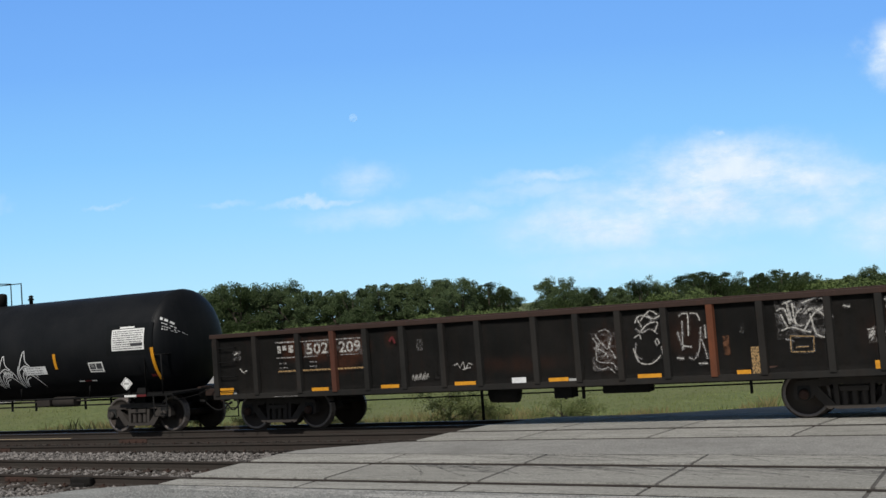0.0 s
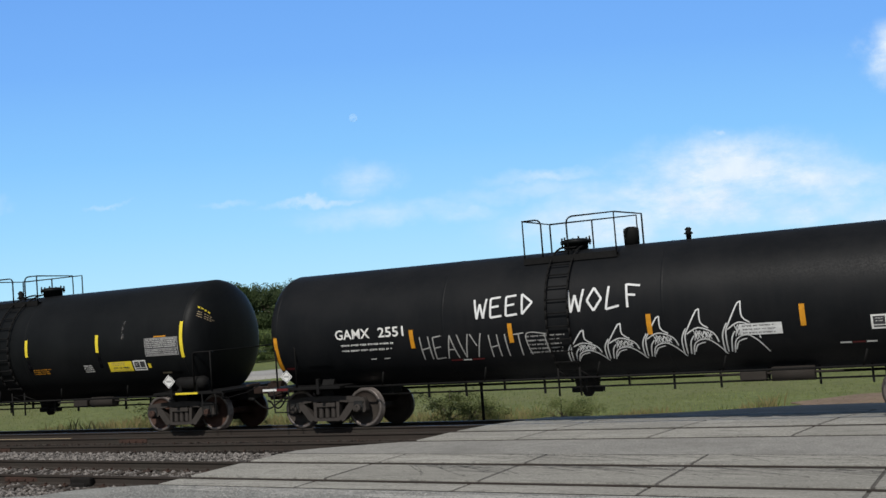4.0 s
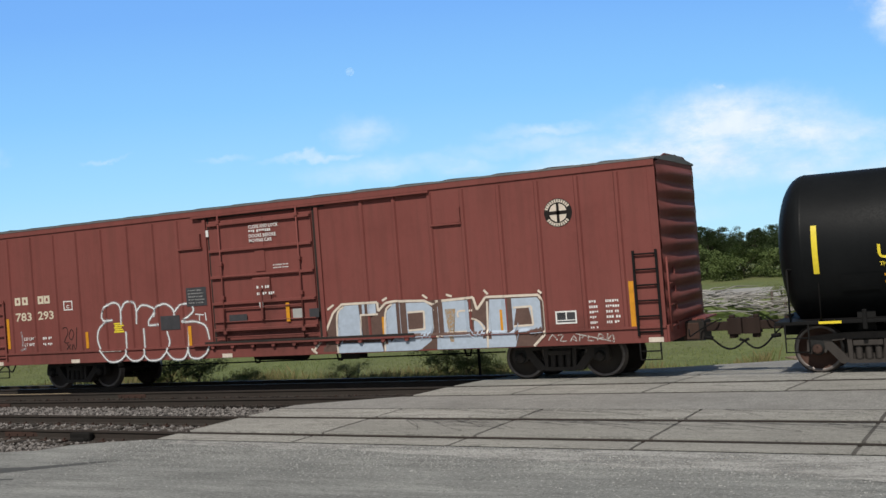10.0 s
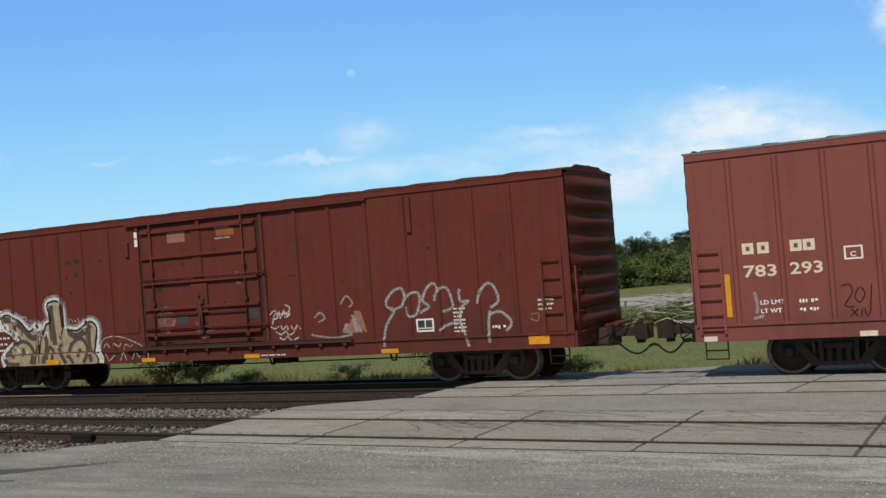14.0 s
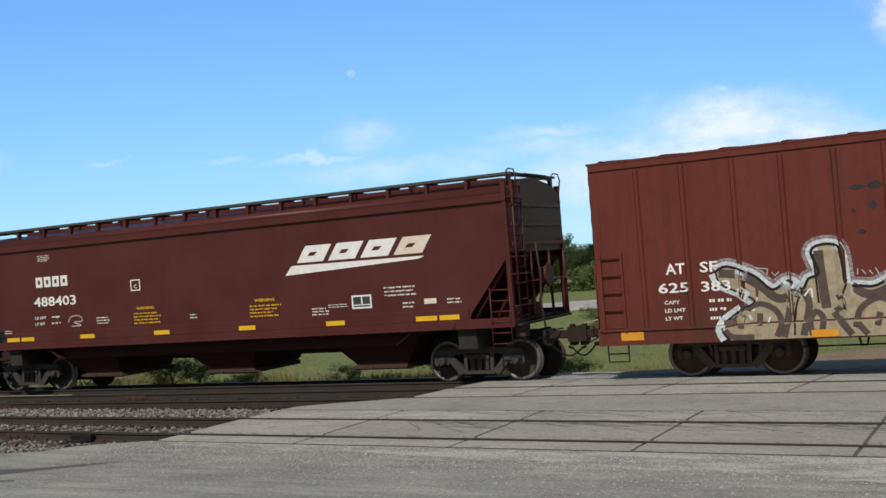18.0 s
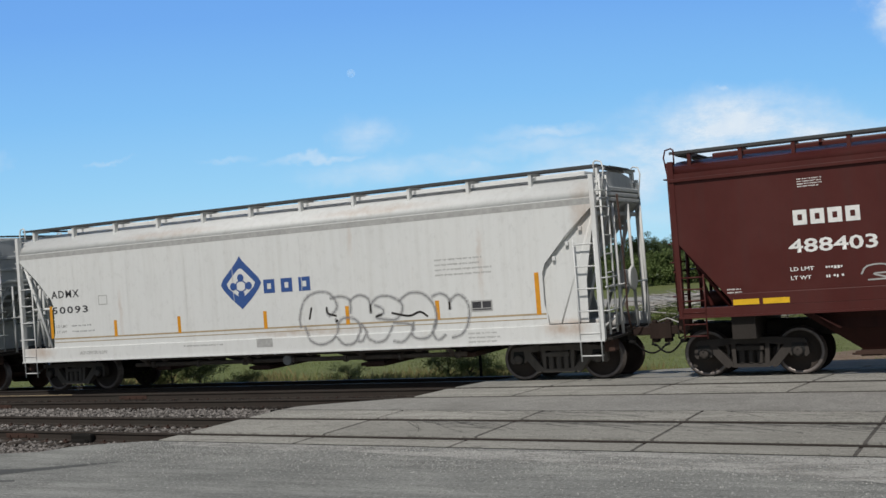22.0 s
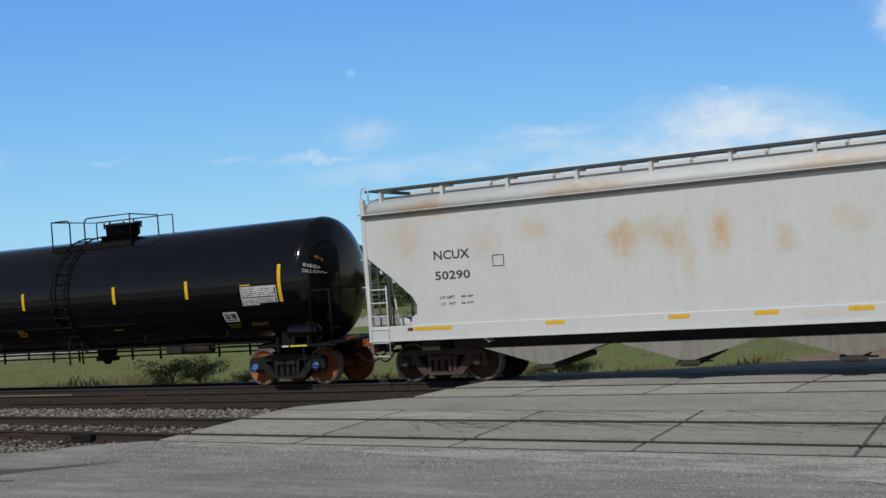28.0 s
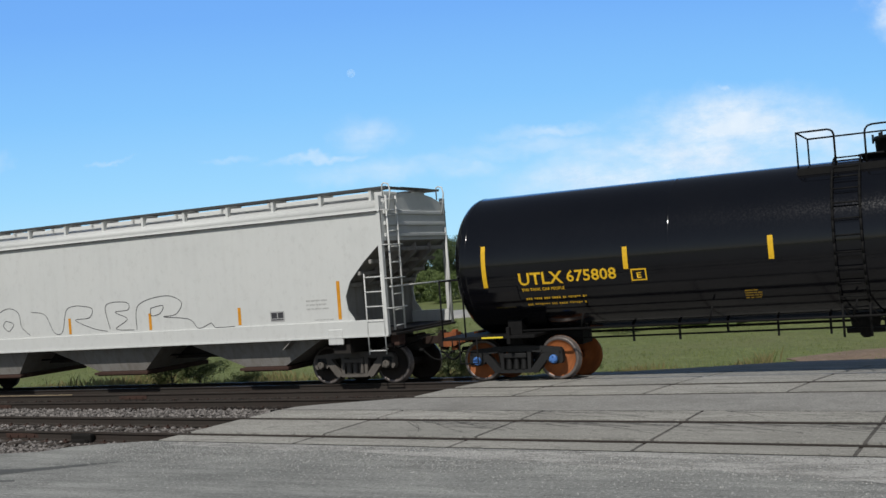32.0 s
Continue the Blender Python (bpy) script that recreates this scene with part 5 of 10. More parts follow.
def posts_end(car, s, hb, w, c0, zt, sill, half, paint):
    """A corner post, side and end ladders, platform and brake gear."""
    for y0, y1 in ((-w - 0.03, -w + 0.09), (w - 0.09, w + 0.03)):
        bm = bmesh.new()
        slab(bm, min(s * hb, s * (hb - 0.10)), max(s * hb, s * (hb - 0.10)), y0, y1, sill[1], zt - 0.1, 0.008)
        part("corner_post", bm, paint, car)
    ladder(car, s * (hb - 0.30), 0.44, -w + 0.02, sill[0] - 0.45, c0 - 0.75, 6, paint, 0.016, False, 0.05)
    cross_ladder(car, s * hb, -w + 0.42, 0.46, sill[0] + 0.1, zt - 0.1, 9, paint, s)
    bm = bmesh.new()
    bare = paint is HOP_GREY_2
    for y in (w - 0.12,) if bare else (-0.55, 0.55, w - 0.12):
        rod(bm, (s * (hb + 0.05), y, sill[0]), (s * (hb + 0.02), y, c0 + (0.3 if y > 1 else 0)), 0.035, 8)
    rod(bm, (s * (hb + 0.06), -w + 0.1, sill[1] + 0.75), (s * (hb + 0.06), w - 0.1, sill[1] + 0.75), 0.02, 6)
    part("end_frame", bm, paint, car)
    # grab irons, pipes and braces crowded about the end
    for z in (sill[1] + 0.25, sill[1] + 0.95, c0 - 0.1, zt - 0.45):
        bm = bmesh.new()
        pipe(bm, [(s * (hb - 0.02), -w + 0.02, z), (s * (hb + 0.10), -w + 0.02, z), (s * (hb + 0.10), -w + 0.75, z), (s * (hb - 0.02), -w + 0.75, z)], 0.016)
        part("grab_iron", bm, paint, car)
    for a, b in (((hb - 0.05, -w + 0.15, c0 - 0.05), (hb - 0.95, -w + 0.15, sill[1])), ((hb - 0.02, -0.6, c0), (hb - 0.55, -1.2, sill[1])), ((hb - 0.02, 0.6, c0), (hb - 0.55, 1.2, sill[1])), ((hb - 0.15, w - 0.15, c0 - 0.05), (hb - 0.95, w - 0.15, sill[1]))):
        if bare or paint is HOP_GREY and a[1] < -1:
            continue
        bm = bmesh.new()
        rod(bm, (s * a[0], a[1], a[2]), (s * b[0], b[1], b[2]), 0.04 if paint is not HOP_GREY else 0.025, 6)
        part("end_brace_rod", bm, paint, car)
    if not bare:
        bm = bmesh.new()
        pipe(bm, [(s * (hb + 0.14), -0.25, 0.95), (s * (hb + 0.10), -0.3, sill[1] + 0.2), (s * (hb + 0.08), -0.2, sill[1] + 0.9), (s * (hb + 0.08), -0.35, c0 + 0.2)], 0.022)
        part("retainer_pipe", bm, DARK_RUST, car)
    bm = bmesh.new()
    slab(bm, min(s * (hb - 0.12), s * (hb + 0.1)), max(s * (hb - 0.12), s * (hb + 0.1)), -w + 0.25, -w + 0.55, sill[0] - 0.28, sill[0] - 0.02, 0.02)
    part("end_bracket", bm, DARK_RUST, car)
    bm = bmesh.new()
    slab(bm, min(s * (hb - 0.9), s * (hb + 0.12)), max(s * (hb - 0.9), s * (hb + 0.12)), -w + 0.1, w - 0.1, sill[0] - 0.02, sill[0] + 0.03)
    part("end_platform", bm, UNDER, car)
    if s > 0 and paint in (HOP_BROWN, HOP_WHITE):
        bm = bmesh.new()
        turned(bm, [(s * (hb + 0.08), 0.26), (s * (hb + 0.11), 0.29), (s * (hb + 0.14), 0.26)], (0, 0.25, sill[1] + 0.85), 18, "x")
        slab(bm, hb - 0.15, hb + 0.08, 0.05, 0.45, sill[1] + 0.65, sill[1] + 1.05, 0.03)
        slab(bm, hb - 0.8, hb - 0.35, -0.9, -0.45, sill[0] + 0.05, sill[0] + 0.40, 0.04)
        pipe(bm, [(hb - 0.3, -0.7, sill[0] + 0.2), (hb, -0.5, sill[0] + 0.5), (hb + 0.05, 0.2, sill[1] + 0.7)], 0.03)
        rod(bm, (hb - 0.75, 0.3, sill[0] + 0.25), (hb - 0.2, 0.3, sill[0] + 0.25), 0.16, 12)
        part("brake_gear", bm, paint, car)
    elif s < 0:
        bm = bmesh.new()
        rod(bm, (-hb + 0.25, -0.55, sill[0] + 0.30), (-hb + 0.85, -0.55, sill[0] + 0.30), 0.17, 12)
        part("air_reservoir", bm, paint, car)


def blocks(car, x, z, w, h, n, mat, on, lean=0.0, gap=0.16, name="company_mark", lift=0.005, ground=None):
    """A company's mark as plain upright blocks in its colour."""
    for i in range(n):
        a = x + i * w / n
        b = a + w / n * (1 - gap)
        p = [(a, z), (b, z), (b + lean * h, z + h), (a + lean * h, z + h)]
        filled(car, p, mat, on, name, lift)
        if ground:
            for u0, u1 in ((0.30, 0.70),):
                c, d = a + 0.33 * (b - a), b - 0.33 * (b - a)
                filled(car, [(c + lean * u0 * h, z + u0 * h), (d + lean * u0 * h, z + u0 * h), (d + lean * u1 * h, z + u1 * h), (c + lean * u1 * h, z + u1 * h)], ground, on, "mark_opening", lift + 0.002)


def gondola_car(place):
    car = start_car("gondola_car", "burnt dark brown steel gondola car with rusty stakes and graffiti", "gondola car", place)
    hb, w, z0, z1 = 8.0, 1.55, 0.84, 2.50
    stakes = [-7.86, -6.69, -5.46, -4.5, -3.63, -2.68, -1.7, -0.84, 0.45, 1.37, 2.26, 3.19, 4.09, 5.02, 6.23, 7.1, 7.86]
    on = Side(w + 0.01)
    for sy in (-1, 1):
        bm = bmesh.new()
        n = 96
        g = []
        rnd = random.Random(3)
        for i in range(n + 1):
            x = -hb + 2 * hb * i / n
            col = []
            for j in range(9):
                z = z0 + 0.05 + (z1 - z0 - 0.1) * j / 8
                d = 0.035 * noise.noise(Vector((x * 0.7, sy * 3.0, z * 0.9))) if 0 < j < 8 else 0
                col.append(bm.verts.new((x, sy * (w - 0.02 + d), z)))
            g.append(col)
        for i in range(n):
            for j in range(8):
                f = bm.faces.new((g[i][j], g[i + 1][j], g[i + 1][j + 1], g[i][j + 1]))
                f.smooth = True
        geo = bmesh.ops.solidify(bm, geom=bm.faces[:], thickness=0.02)
        part("side_sheet", bm, GONDOLA_SIDE, car, "dented dark steel side sheet")
        bm = bmesh.new()
        slab(bm, -hb, hb, min(sy * (w + 0.08), sy * (w - 0.06)), max(sy * (w + 0.08), sy * (w - 0.06)), z1 - 0.11, z1, 0.015)
        part("top_chord", bm, CHORD, car, "rust-brown top chord")
        bm = bmesh.new()
        slab(bm, -hb, hb, min(sy * (w + 0.05), sy * (w - 0.06)), max(sy * (w + 0.05), sy * (w - 0.06)), z0, z0 + 0.13, 0.01)
        part("side_sill", bm, GONDOLA, car)
        for x in stakes:
            bm = bmesh.new()
            prism(bm, [(x - 0.085, sy * (w - 0.01)), (x - 0.06, sy * (w + 0.075)), (x + 0.06, sy * (w + 0.075)), (x + 0.085, sy * (w - 0.01))], z0 + 0.10, z1 - 0.10, "z")
            part("side_stake", bm, STAKE_RUST if abs(x - 4.09) < 0.1 and sy < 0 else STREAK_RUST if abs(x + 4.5) < 0.3 and sy < 0 else GONDOLA, car)
    bm = bmesh.new()
    slab(bm, -hb + 0.02, hb - 0.02, -w + 0.04, w - 0.04, 1.02, 1.10)
    part("floor_plate", bm, DARK_RUST, car)
    bm = bmesh.new()
    slab(bm, -8.0, 8.0, -0.32, 0.32, 0.70, 1.02, 0.02)
    for k in range(9):
        x = -6.4 + 1.6 * k
        slab(bm, x - 0.06, x + 0.06, -w + 0.1, w - 0.1, 0.84, 1.02)
    part("centre_sill", bm, UNDER, car)
    bm = bmesh.new()
    turned(bm, [(-0.75, 0.05), (-0.70, 0.24), (-0.1, 0.25), (-0.05, 0.05)], (-0.2, -0.9, 0.72), 16, "x")
    slab(bm, 0.6, 1.0, -1.1, -0.7, 0.55, 0.82, 0.02)
    slab(bm, 1.6, 2.6, -0.9, -0.5, 0.60, 0.84, 0.03)
    rod(bm, (-5.2, -0.8, 0.62), (5.2, -0.8, 0.70), 0.018, 6)
    for x in (-4.9, 0.75, 1.15, 4.6):
        slab(bm, x - 0.02, x + 0.02, -0.85, -0.75, 0.50, 0.86)
    part("brake_rigging", bm, BLACK_PART, car)
    for s in (-1, 1):
        bm = bmesh.new()
        slab(bm, min(s * hb, s * (hb - 0.04)), max(s * hb, s * (hb - 0.04)), -w, w, z0, z1 - 0.02)
        for k in range(4):
            z = z0 + 0.25 + 0.38 * k
            slab(bm, min(s * hb, s * (hb + 0.10)), max(s * hb, s * (hb + 0.10)), -w + 0.1, w - 0.1, z, z + 0.12, 0.02)
        part("end_panel", bm, GONDOLA, car)
        for k in range(4):
            bm = bmesh.new()
            z, xa, xb = z0 + 0.22 + 0.36 * k, s * (hb - 0.72), s * (hb - 0.24)
            pipe(bm, [(xa, -w + 0.01, z), (xa, -w - 0.08, z), (xb, -w - 0.08, z), (xb, -w + 0.01, z)], 0.013)
            part("grab_iron", bm, BLACK_PART, car)
        stirrup(car, s * (hb - 0.5), 0.42, -w - 0.03, 0.42, z0, BLACK_PART)
        add_truck(car, s * 6.5, "brown")
    add_ends(car, 8.7)
    lift = 0.03
    for k, (x, ww) in enumerate(((-7.83, 0.45), (-5.14, 0.46), (-3.29, 0.46), (-1.46, 0.5), (0.70, 0.43), (2.58, 0.48), (4.51, 0.26), (6.95, 0.4))):
        film(car, [(x, x + ww, 0.85 if 0 < k < 7 else 0.90, 1.05 if 0 < k < 7 else 1.13)], AMBER, on, "reflector", lift)
    film(car, [(-0.0 - 0.12, 0.2, 0.93, 1.09)], SPRAY_W, on, "decal", lift)
    film(car, [(1.14, 1.3, 0.84, 1.02), (-7.42, -7.30, 0.93, 1.02)], SPRAY_G, on, "decal", lift)
    # worn number board, hardly legible
    label_bars(car, -6.03, 2.13, 1, 0.24, 0.46, WORN_W, Side(w + 0.03), 1.3, 60, name="worn_mark")
    for x, ww, body in ((-5.22, 0.60, "502"), (-4.33, 0.58, "209")):
        lettering(car, body, x, 1.86, 0.27, WORN_W, Side(w + 0.03), ww, "worn_number")
        film(car, [(x - 0.06, x + ww + 0.05, 1.78, 2.22)], GHOST, Side(w + 0.026), "ghost_paint")
    film(car, [(-6.08, -5.55, 2.17, 2.21), (-5.38, -4.6, 2.17, 2.195), (-4.4, -3.75, 2.17, 2.195), (-6.08, -5.55, 1.80, 1.825), (-5.3, -4.95, 1.80, 1.82), (-4.3, -3.85, 1.80, 1.815)], WORN_G, Side(w + 0.03), "worn_stripe")
    film(car, [(-6.05, -5.55, 1.46, 1.50), (-5.36, -4.58, 1.46, 1.50), (-4.4, -3.72, 1.46, 1.50)], WORN_T, Side(w + 0.03), "worn_stripe")
    label_bars(car, -6.0, 1.70, 2, 0.05, 0.25, WORN_G, Side(w + 0.03), 2.2, 4)
    label_bars(car, -5.15, 1.70, 2, 0.05, 0.2, WORN_G, Side(w + 0.03), 2.2, 5)
    label_bars(car, -6.25, 0.885, 1, 0.03, 0.75, WORN_G, Side(w + 0.055), 2.2, 6)
    o2 = Side(w + 0.035)
    rnd = random.Random(8)

    def scribble(x0, x1, za, zb, n, wd, mat):
        out = []
        for k in range(n):
            x = x0 + (x1 - x0) * (k + 0.2) / n
            dx = (x1 - x0) / n
            out.append([(x, za + rnd.uniform(0, 0.3) * (zb - za)), (x + 0.2 * dx, zb - rnd.uniform(0, 0.2) * (zb - za)), (x + 0.55 * dx, (za + zb) / 2 + rnd.uniform(-0.15, 0.15)), (x + 0.85 * dx, zb - rnd.uniform(0, 0.3) * (zb - za)), (x + 1.1 * dx, za + rnd.uniform(0, 0.35) * (zb - za))])
        strokes(car, out, wd, mat, o2)
    def tag(lines, wd, mat):
        strokes(car, lines, wd * 3.2, GHOST, o2, "graffiti_halo", 0.003)
        strokes(car, lines, wd, mat, o2)
    tag([[(5.33, 2.17), (5.47, 2.21), (5.56, 1.89), (5.53, 2.31), (5.6, 1.94), (5.68, 2.1), (5.78, 2.19)], [(5.79, 2.29), (6.01, 2.37), (6.23, 2.33), (6.13, 2.17), (5.93, 2.18), (5.81, 2.07), (6.0, 2.18), (6.2, 1.99)], [(5.79, 1.76), (5.99, 2.08), (6.13, 2.17)], [(5.39, 1.78), (5.57, 1.84), (5.74, 1.78), (5.91, 1.72)], [(5.92, 2.08), (6.0, 1.69), (6.14, 1.61)], [(5.40, 2.1), (5.5, 1.85)], [(5.62, 2.3), (5.66, 1.9), (5.8, 1.86)], [(5.44, 2.3), (5.62, 2.36)]], 0.031, WORN_W)
    tag([[(5.54, 1.67), (5.53, 1.36)], [(5.53, 1.36), (5.93, 1.35)], [(5.95, 1.64), (5.54, 1.67)], [(5.93, 1.35), (5.95, 1.64)], [(5.62, 1.45), (5.85, 1.45)]], 0.019, WORN_T)
    tag([[(2.61, 2.11), (2.72, 2.26), (3.02, 2.18), (3.15, 2.27)], [(2.72, 2.15), (2.93, 2.35), (3.07, 2.26)], [(2.69, 1.9), (2.86, 2.07), (3.07, 2.1), (2.99, 1.9)], [(2.56, 1.8), (2.69, 1.87), (2.71, 1.77)], [(3.03, 1.77), (3.07, 1.67), (3.02, 1.62), (2.99, 1.7), (3.03, 1.77)], [(2.54, 1.59), (2.64, 1.3), (2.89, 1.26), (3.08, 1.42)], [(2.75, 2.0), (2.66, 2.2)]], 0.025, WORN_W)
    tag([[(3.49, 2.2), (3.66, 2.24), (3.65, 1.79)], [(3.71, 2.24), (3.85, 2.22), (3.89, 2.08)], [(3.98, 1.99), (3.98, 1.72)], [(3.53, 1.59), (3.7, 1.56)], [(3.39, 1.35), (3.53, 1.33)], [(3.80, 1.22), (3.98, 1.21)]], 0.028, WORN_W)
    tag([[(1.71, 1.85), (1.78, 1.74), (1.78, 1.37), (2.1, 1.3), (2.15, 1.17)], [(1.77, 1.93), (1.91, 1.68)], [(2.1, 1.83), (2.03, 1.67), (2.12, 1.51), (2.16, 1.4)], [(1.8, 1.63), (1.97, 1.52)]], 0.025, WORN_G)
    tag([[(-1.45, 1.42), (-1.36, 1.46), (-1.30, 1.36), (-1.22, 1.5), (-1.18, 1.30), (-1.1, 1.46), (-1.0, 1.42)], [(-1.25, 1.32), (-1.05, 1.36)]], 0.018, WORN_W)
    scribble(-2.5, -2.1, 1.12, 1.3, 4, 0.018, WORN_W)
    tag([[(6.87, 1.71), (6.98, 1.73), (6.88, 1.55), (7.0, 1.68)], [(7.2, 2.26), (7.34, 2.3), (7.22, 2.14), (7.32, 2.13)], [(6.5, 2.2), (6.62, 2.16)], [(-7.3, 1.95), (-7.2, 2.0)], [(-7.15, 1.6), (-7.05, 1.5), (-6.95, 1.55)]], 0.031, WORN_W)
    # a second, older layer of faded scrawls and scuffed paint
    tag([[(1.72, 1.62), (1.84, 1.72), (1.80, 1.55)], [(1.9, 1.75), (2.0, 1.6), (2.08, 1.74)], [(1.74, 1.25), (1.86, 1.18), (2.0, 1.22), (2.12, 1.1)], [(1.84, 1.98), (1.98, 2.02), (2.08, 1.95)], [(1.92, 1.45), (1.98, 1.52), (2.0, 1.4)]], 0.02, WORN_G)
    tag([[(2.62, 2.0), (2.75, 1.9), (2.9, 1.98), (3.05, 1.86)], [(2.6, 1.7), (2.58, 1.45), (2.7, 1.36)], [(3.1, 1.6), (3.12, 1.45)], [(2.85, 2.3), (2.95, 2.15), (2.85, 2.05)]], 0.02, WORN_G)
    tag([[(3.52, 1.5), (3.55, 2.1)], [(3.62, 1.35), (3.72, 1.3), (3.84, 1.5), (3.9, 1.95)], [(3.45, 1.9), (3.5, 1.6)], [(3.9, 1.7), (3.96, 1.45), (3.98, 1.3)]], 0.025, WORN_G)
    tag([[(5.45, 1.62), (5.6, 1.56)], [(6.2, 2.2), (6.3, 2.0), (6.22, 1.9)], [(5.62, 2.3), (5.75, 2.1), (5.88, 2.25)]], 0.02, WORN_G)
    tag([[(6.9, 1.62), (7.0, 1.66), (6.92, 1.5)], [(7.05, 1.7), (7.1, 1.55), (7.18, 1.66)], [(7.3, 2.1), (7.4, 2.2), (7.46, 2.08)]], 0.022, WORN_G)
    film(car, [(4.80, 4.95, 0.92, 1.50)], WORN_T, o2, "worn_paint")
    film(car, [(4.30, 4.42, 1.36, 1.75)], RUST_PATCH, o2, "worn_paint")
    film(car, [(4.62, 4.72, 1.70, 1.98), (-2.33, -2.17, 1.80, 2.08), (-7.35, -7.1, 1.82, 2.05), (6.88, 7.2, 1.45, 1.76), (1.66, 2.2, 1.15, 1.95), (5.3, 6.25, 1.62, 2.36)], GHOST, o2, "worn_paint", 0.002)
    strokes(car, [[(-3.0, 2.05), (-2.92, 2.15), (-2.86, 2.0)]], 0.05, REDMARK, o2)


gondola_car(-4.5)


# tank car with hand-painted words and wolf heads
car, on = tank_car("tank_car", "dusty black tank car with white graffiti words and wolf heads", -22.15, 1.47, 2.36, 7.63, 6.72, 8.9, BLACK_DUSTY, "dusty", (-1.52, 0.55, -1.08, -0.50), -0.65, -0.13, 0.5, "valve")
lettering(car, "GAMX", -6.12, 2.15, 0.24, WHITE, on, 0.92, "reporting_mark")
lettering(car, "2551", -4.98, 2.15, 0.24, WHITE, on, 0.66, "car_number")
label_bars(car, -6.0, 2.03, 2, 0.06, 1.75, WHITE, on, 2.3, 3)
reflector_bands(car, on, (-4.13, -1.75, 1.25, 4.17), 1.84, 2.28, AMBER)
reflector_bands(car, on, (7.60,), 1.34, 2.29, AMBER)
reflector_bands(car, on, (-7.80,), 1.42, 2.30, AMBER)
data_panel(car, 6.25, 2.25, 1.10, 0.58, on)
film(car, [(6.9, 7.3, 2.36, 2.44)], INK, on, "panel_print", 0.007)
film(car, [(6.5, 7.0, 2.85, 2.90)], WHITE, on, "panel_heading")
stencil_plate(car, 5.34, 1.68, 0.5, 0.30, on)
diamond(car, 6.71, 1.35, 0.20, Side(1.475))
diamond(car, -7.55, 1.33, 0.17, Side(1.46))
film(car, [(4.76, 4.96, 1.38, 1.42), (5.22, 5.40, 1.38, 1.42), (-5.3, -5.15, 1.60, 1.625), (-4.95, -4.8, 1.60, 1.625), (-3.0, -2.8, 1.44, 1.47)], WHITE, on, "white_mark")
film(car, [(4.98, 5.20, 1.38, 1.42), (7.35, 7.58, 1.44, 1.52), (-3.3, -3.02, 1.44, 1.48), (-2.78, -2.5, 1.44, 1.48), (-7.7, -7.45, 1.42, 1.48)], REDMARK, on, "red_mark")
film(car, [(2.99, 3.78, 1.70, 1.95)], SPRAY_W, on, "emergency_label", 0.014)
label_bars(car, 3.05, 1.92, 3, 0.045, 0.68, INK, Round(1.48, 2.36), 1.7, 12)
for s, xs in ((-1, (-8.1, -7.95, -7.2)), (1, (6.75, 6.55, 7.35))):
    bm = bmesh.new()
    slab(bm, xs[0] - 0.18, xs[0] + 0.22, -1.445, -1.425, 0.985, 1.04)
    part("white_mark", bm, WHITE, car)
    bm = bmesh.new()
    slab(bm, xs[0] + 0.22, xs[0] + 0.55, -1.445, -1.425, 0.985, 1.04)
    part("red_mark", bm, REDMARK, car)
bm = bmesh.new()
patch(bm, 6.05, 7.62, 2.12, 2.98, on, 0.002)
part("repaint_patch", bm, BLACK_OLD, car)
head = Head(1.47, 2.36, 7.50, 0.5)
for x, z, n, h in ((7.70, 3.18, 1, 0.11), (7.74, 3.02, 1, 0.05), (7.76, 2.92, 2, 0.045)):
    label_bars(car, x, z, n, h, 0.23, WHITE, head, 1.8, 19 + int(100 * z), name="head_print")
label_bars(car, 6.50, 1.66, 2, 0.06, 0.42, SPRAY_G, on, 1.6, 24)
# words in stick strokes
GLYPH = {"W": [[(0, 1), (0.18, 0), (0.45, 0.75), (0.7, 0.02), (1.0, 1)]], "E": [[(0.9, 1.0), (0.1, 0.95), (0.05, 0), (0.95, 0.05)], [(0.08, 0.5), (0.75, 0.55)]],
         "D": [[(0.1, 1), (0.1, 0), (0.9, 0.55), (0.1, 1)]], "O": [[(0.5, 1), (0.05, 0.45), (0.45, 0), (0.95, 0.5), (0.5, 1)]], "L": [[(0.25, 1), (0.05, 0), (0.85, 0.12)]],
         "F": [[(0.2, 0), (0.15, 1), (1.0, 0.9)], [(0.17, 0.55), (0.7, 0.5)]], "H": [[(0.05, 1), (0.1, 0)], [(0.85, 1), (0.9, 0)], [(0.05, 0.45), (0.95, 0.55)]],
         "A": [[(0.0, 0), (0.5, 1), (1.0, 0)], [(0.2, 0.4), (0.8, 0.4)]], "V": [[(0, 1), (0.5, 0), (1.0, 1)]], "Y": [[(0, 1), (0.5, 0.5)], [(1.0, 1), (0.4, 0)]],
         "I": [[(0.4, 1), (0.5, 0)]], "T": [[(0, 0.95), (1, 1)], [(0.5, 1), (0.55, 0)]]}


def stick_word(car, word, x, z, w, h, step, width, mat, on, rise=0.0):
    lines = []
    for i, ch in enumerate(word):
        for ln in GLYPH.get(ch, []):
            for a, b in zip(ln, ln[1:]):
                lines.append([(x + i * step + a[0] * w, z + a[1] * h + rise * i), (x + i * step + b[0] * w, z + b[1] * h + rise * i)])
    strokes(car, lines, width, mat, on, "graffiti_word")


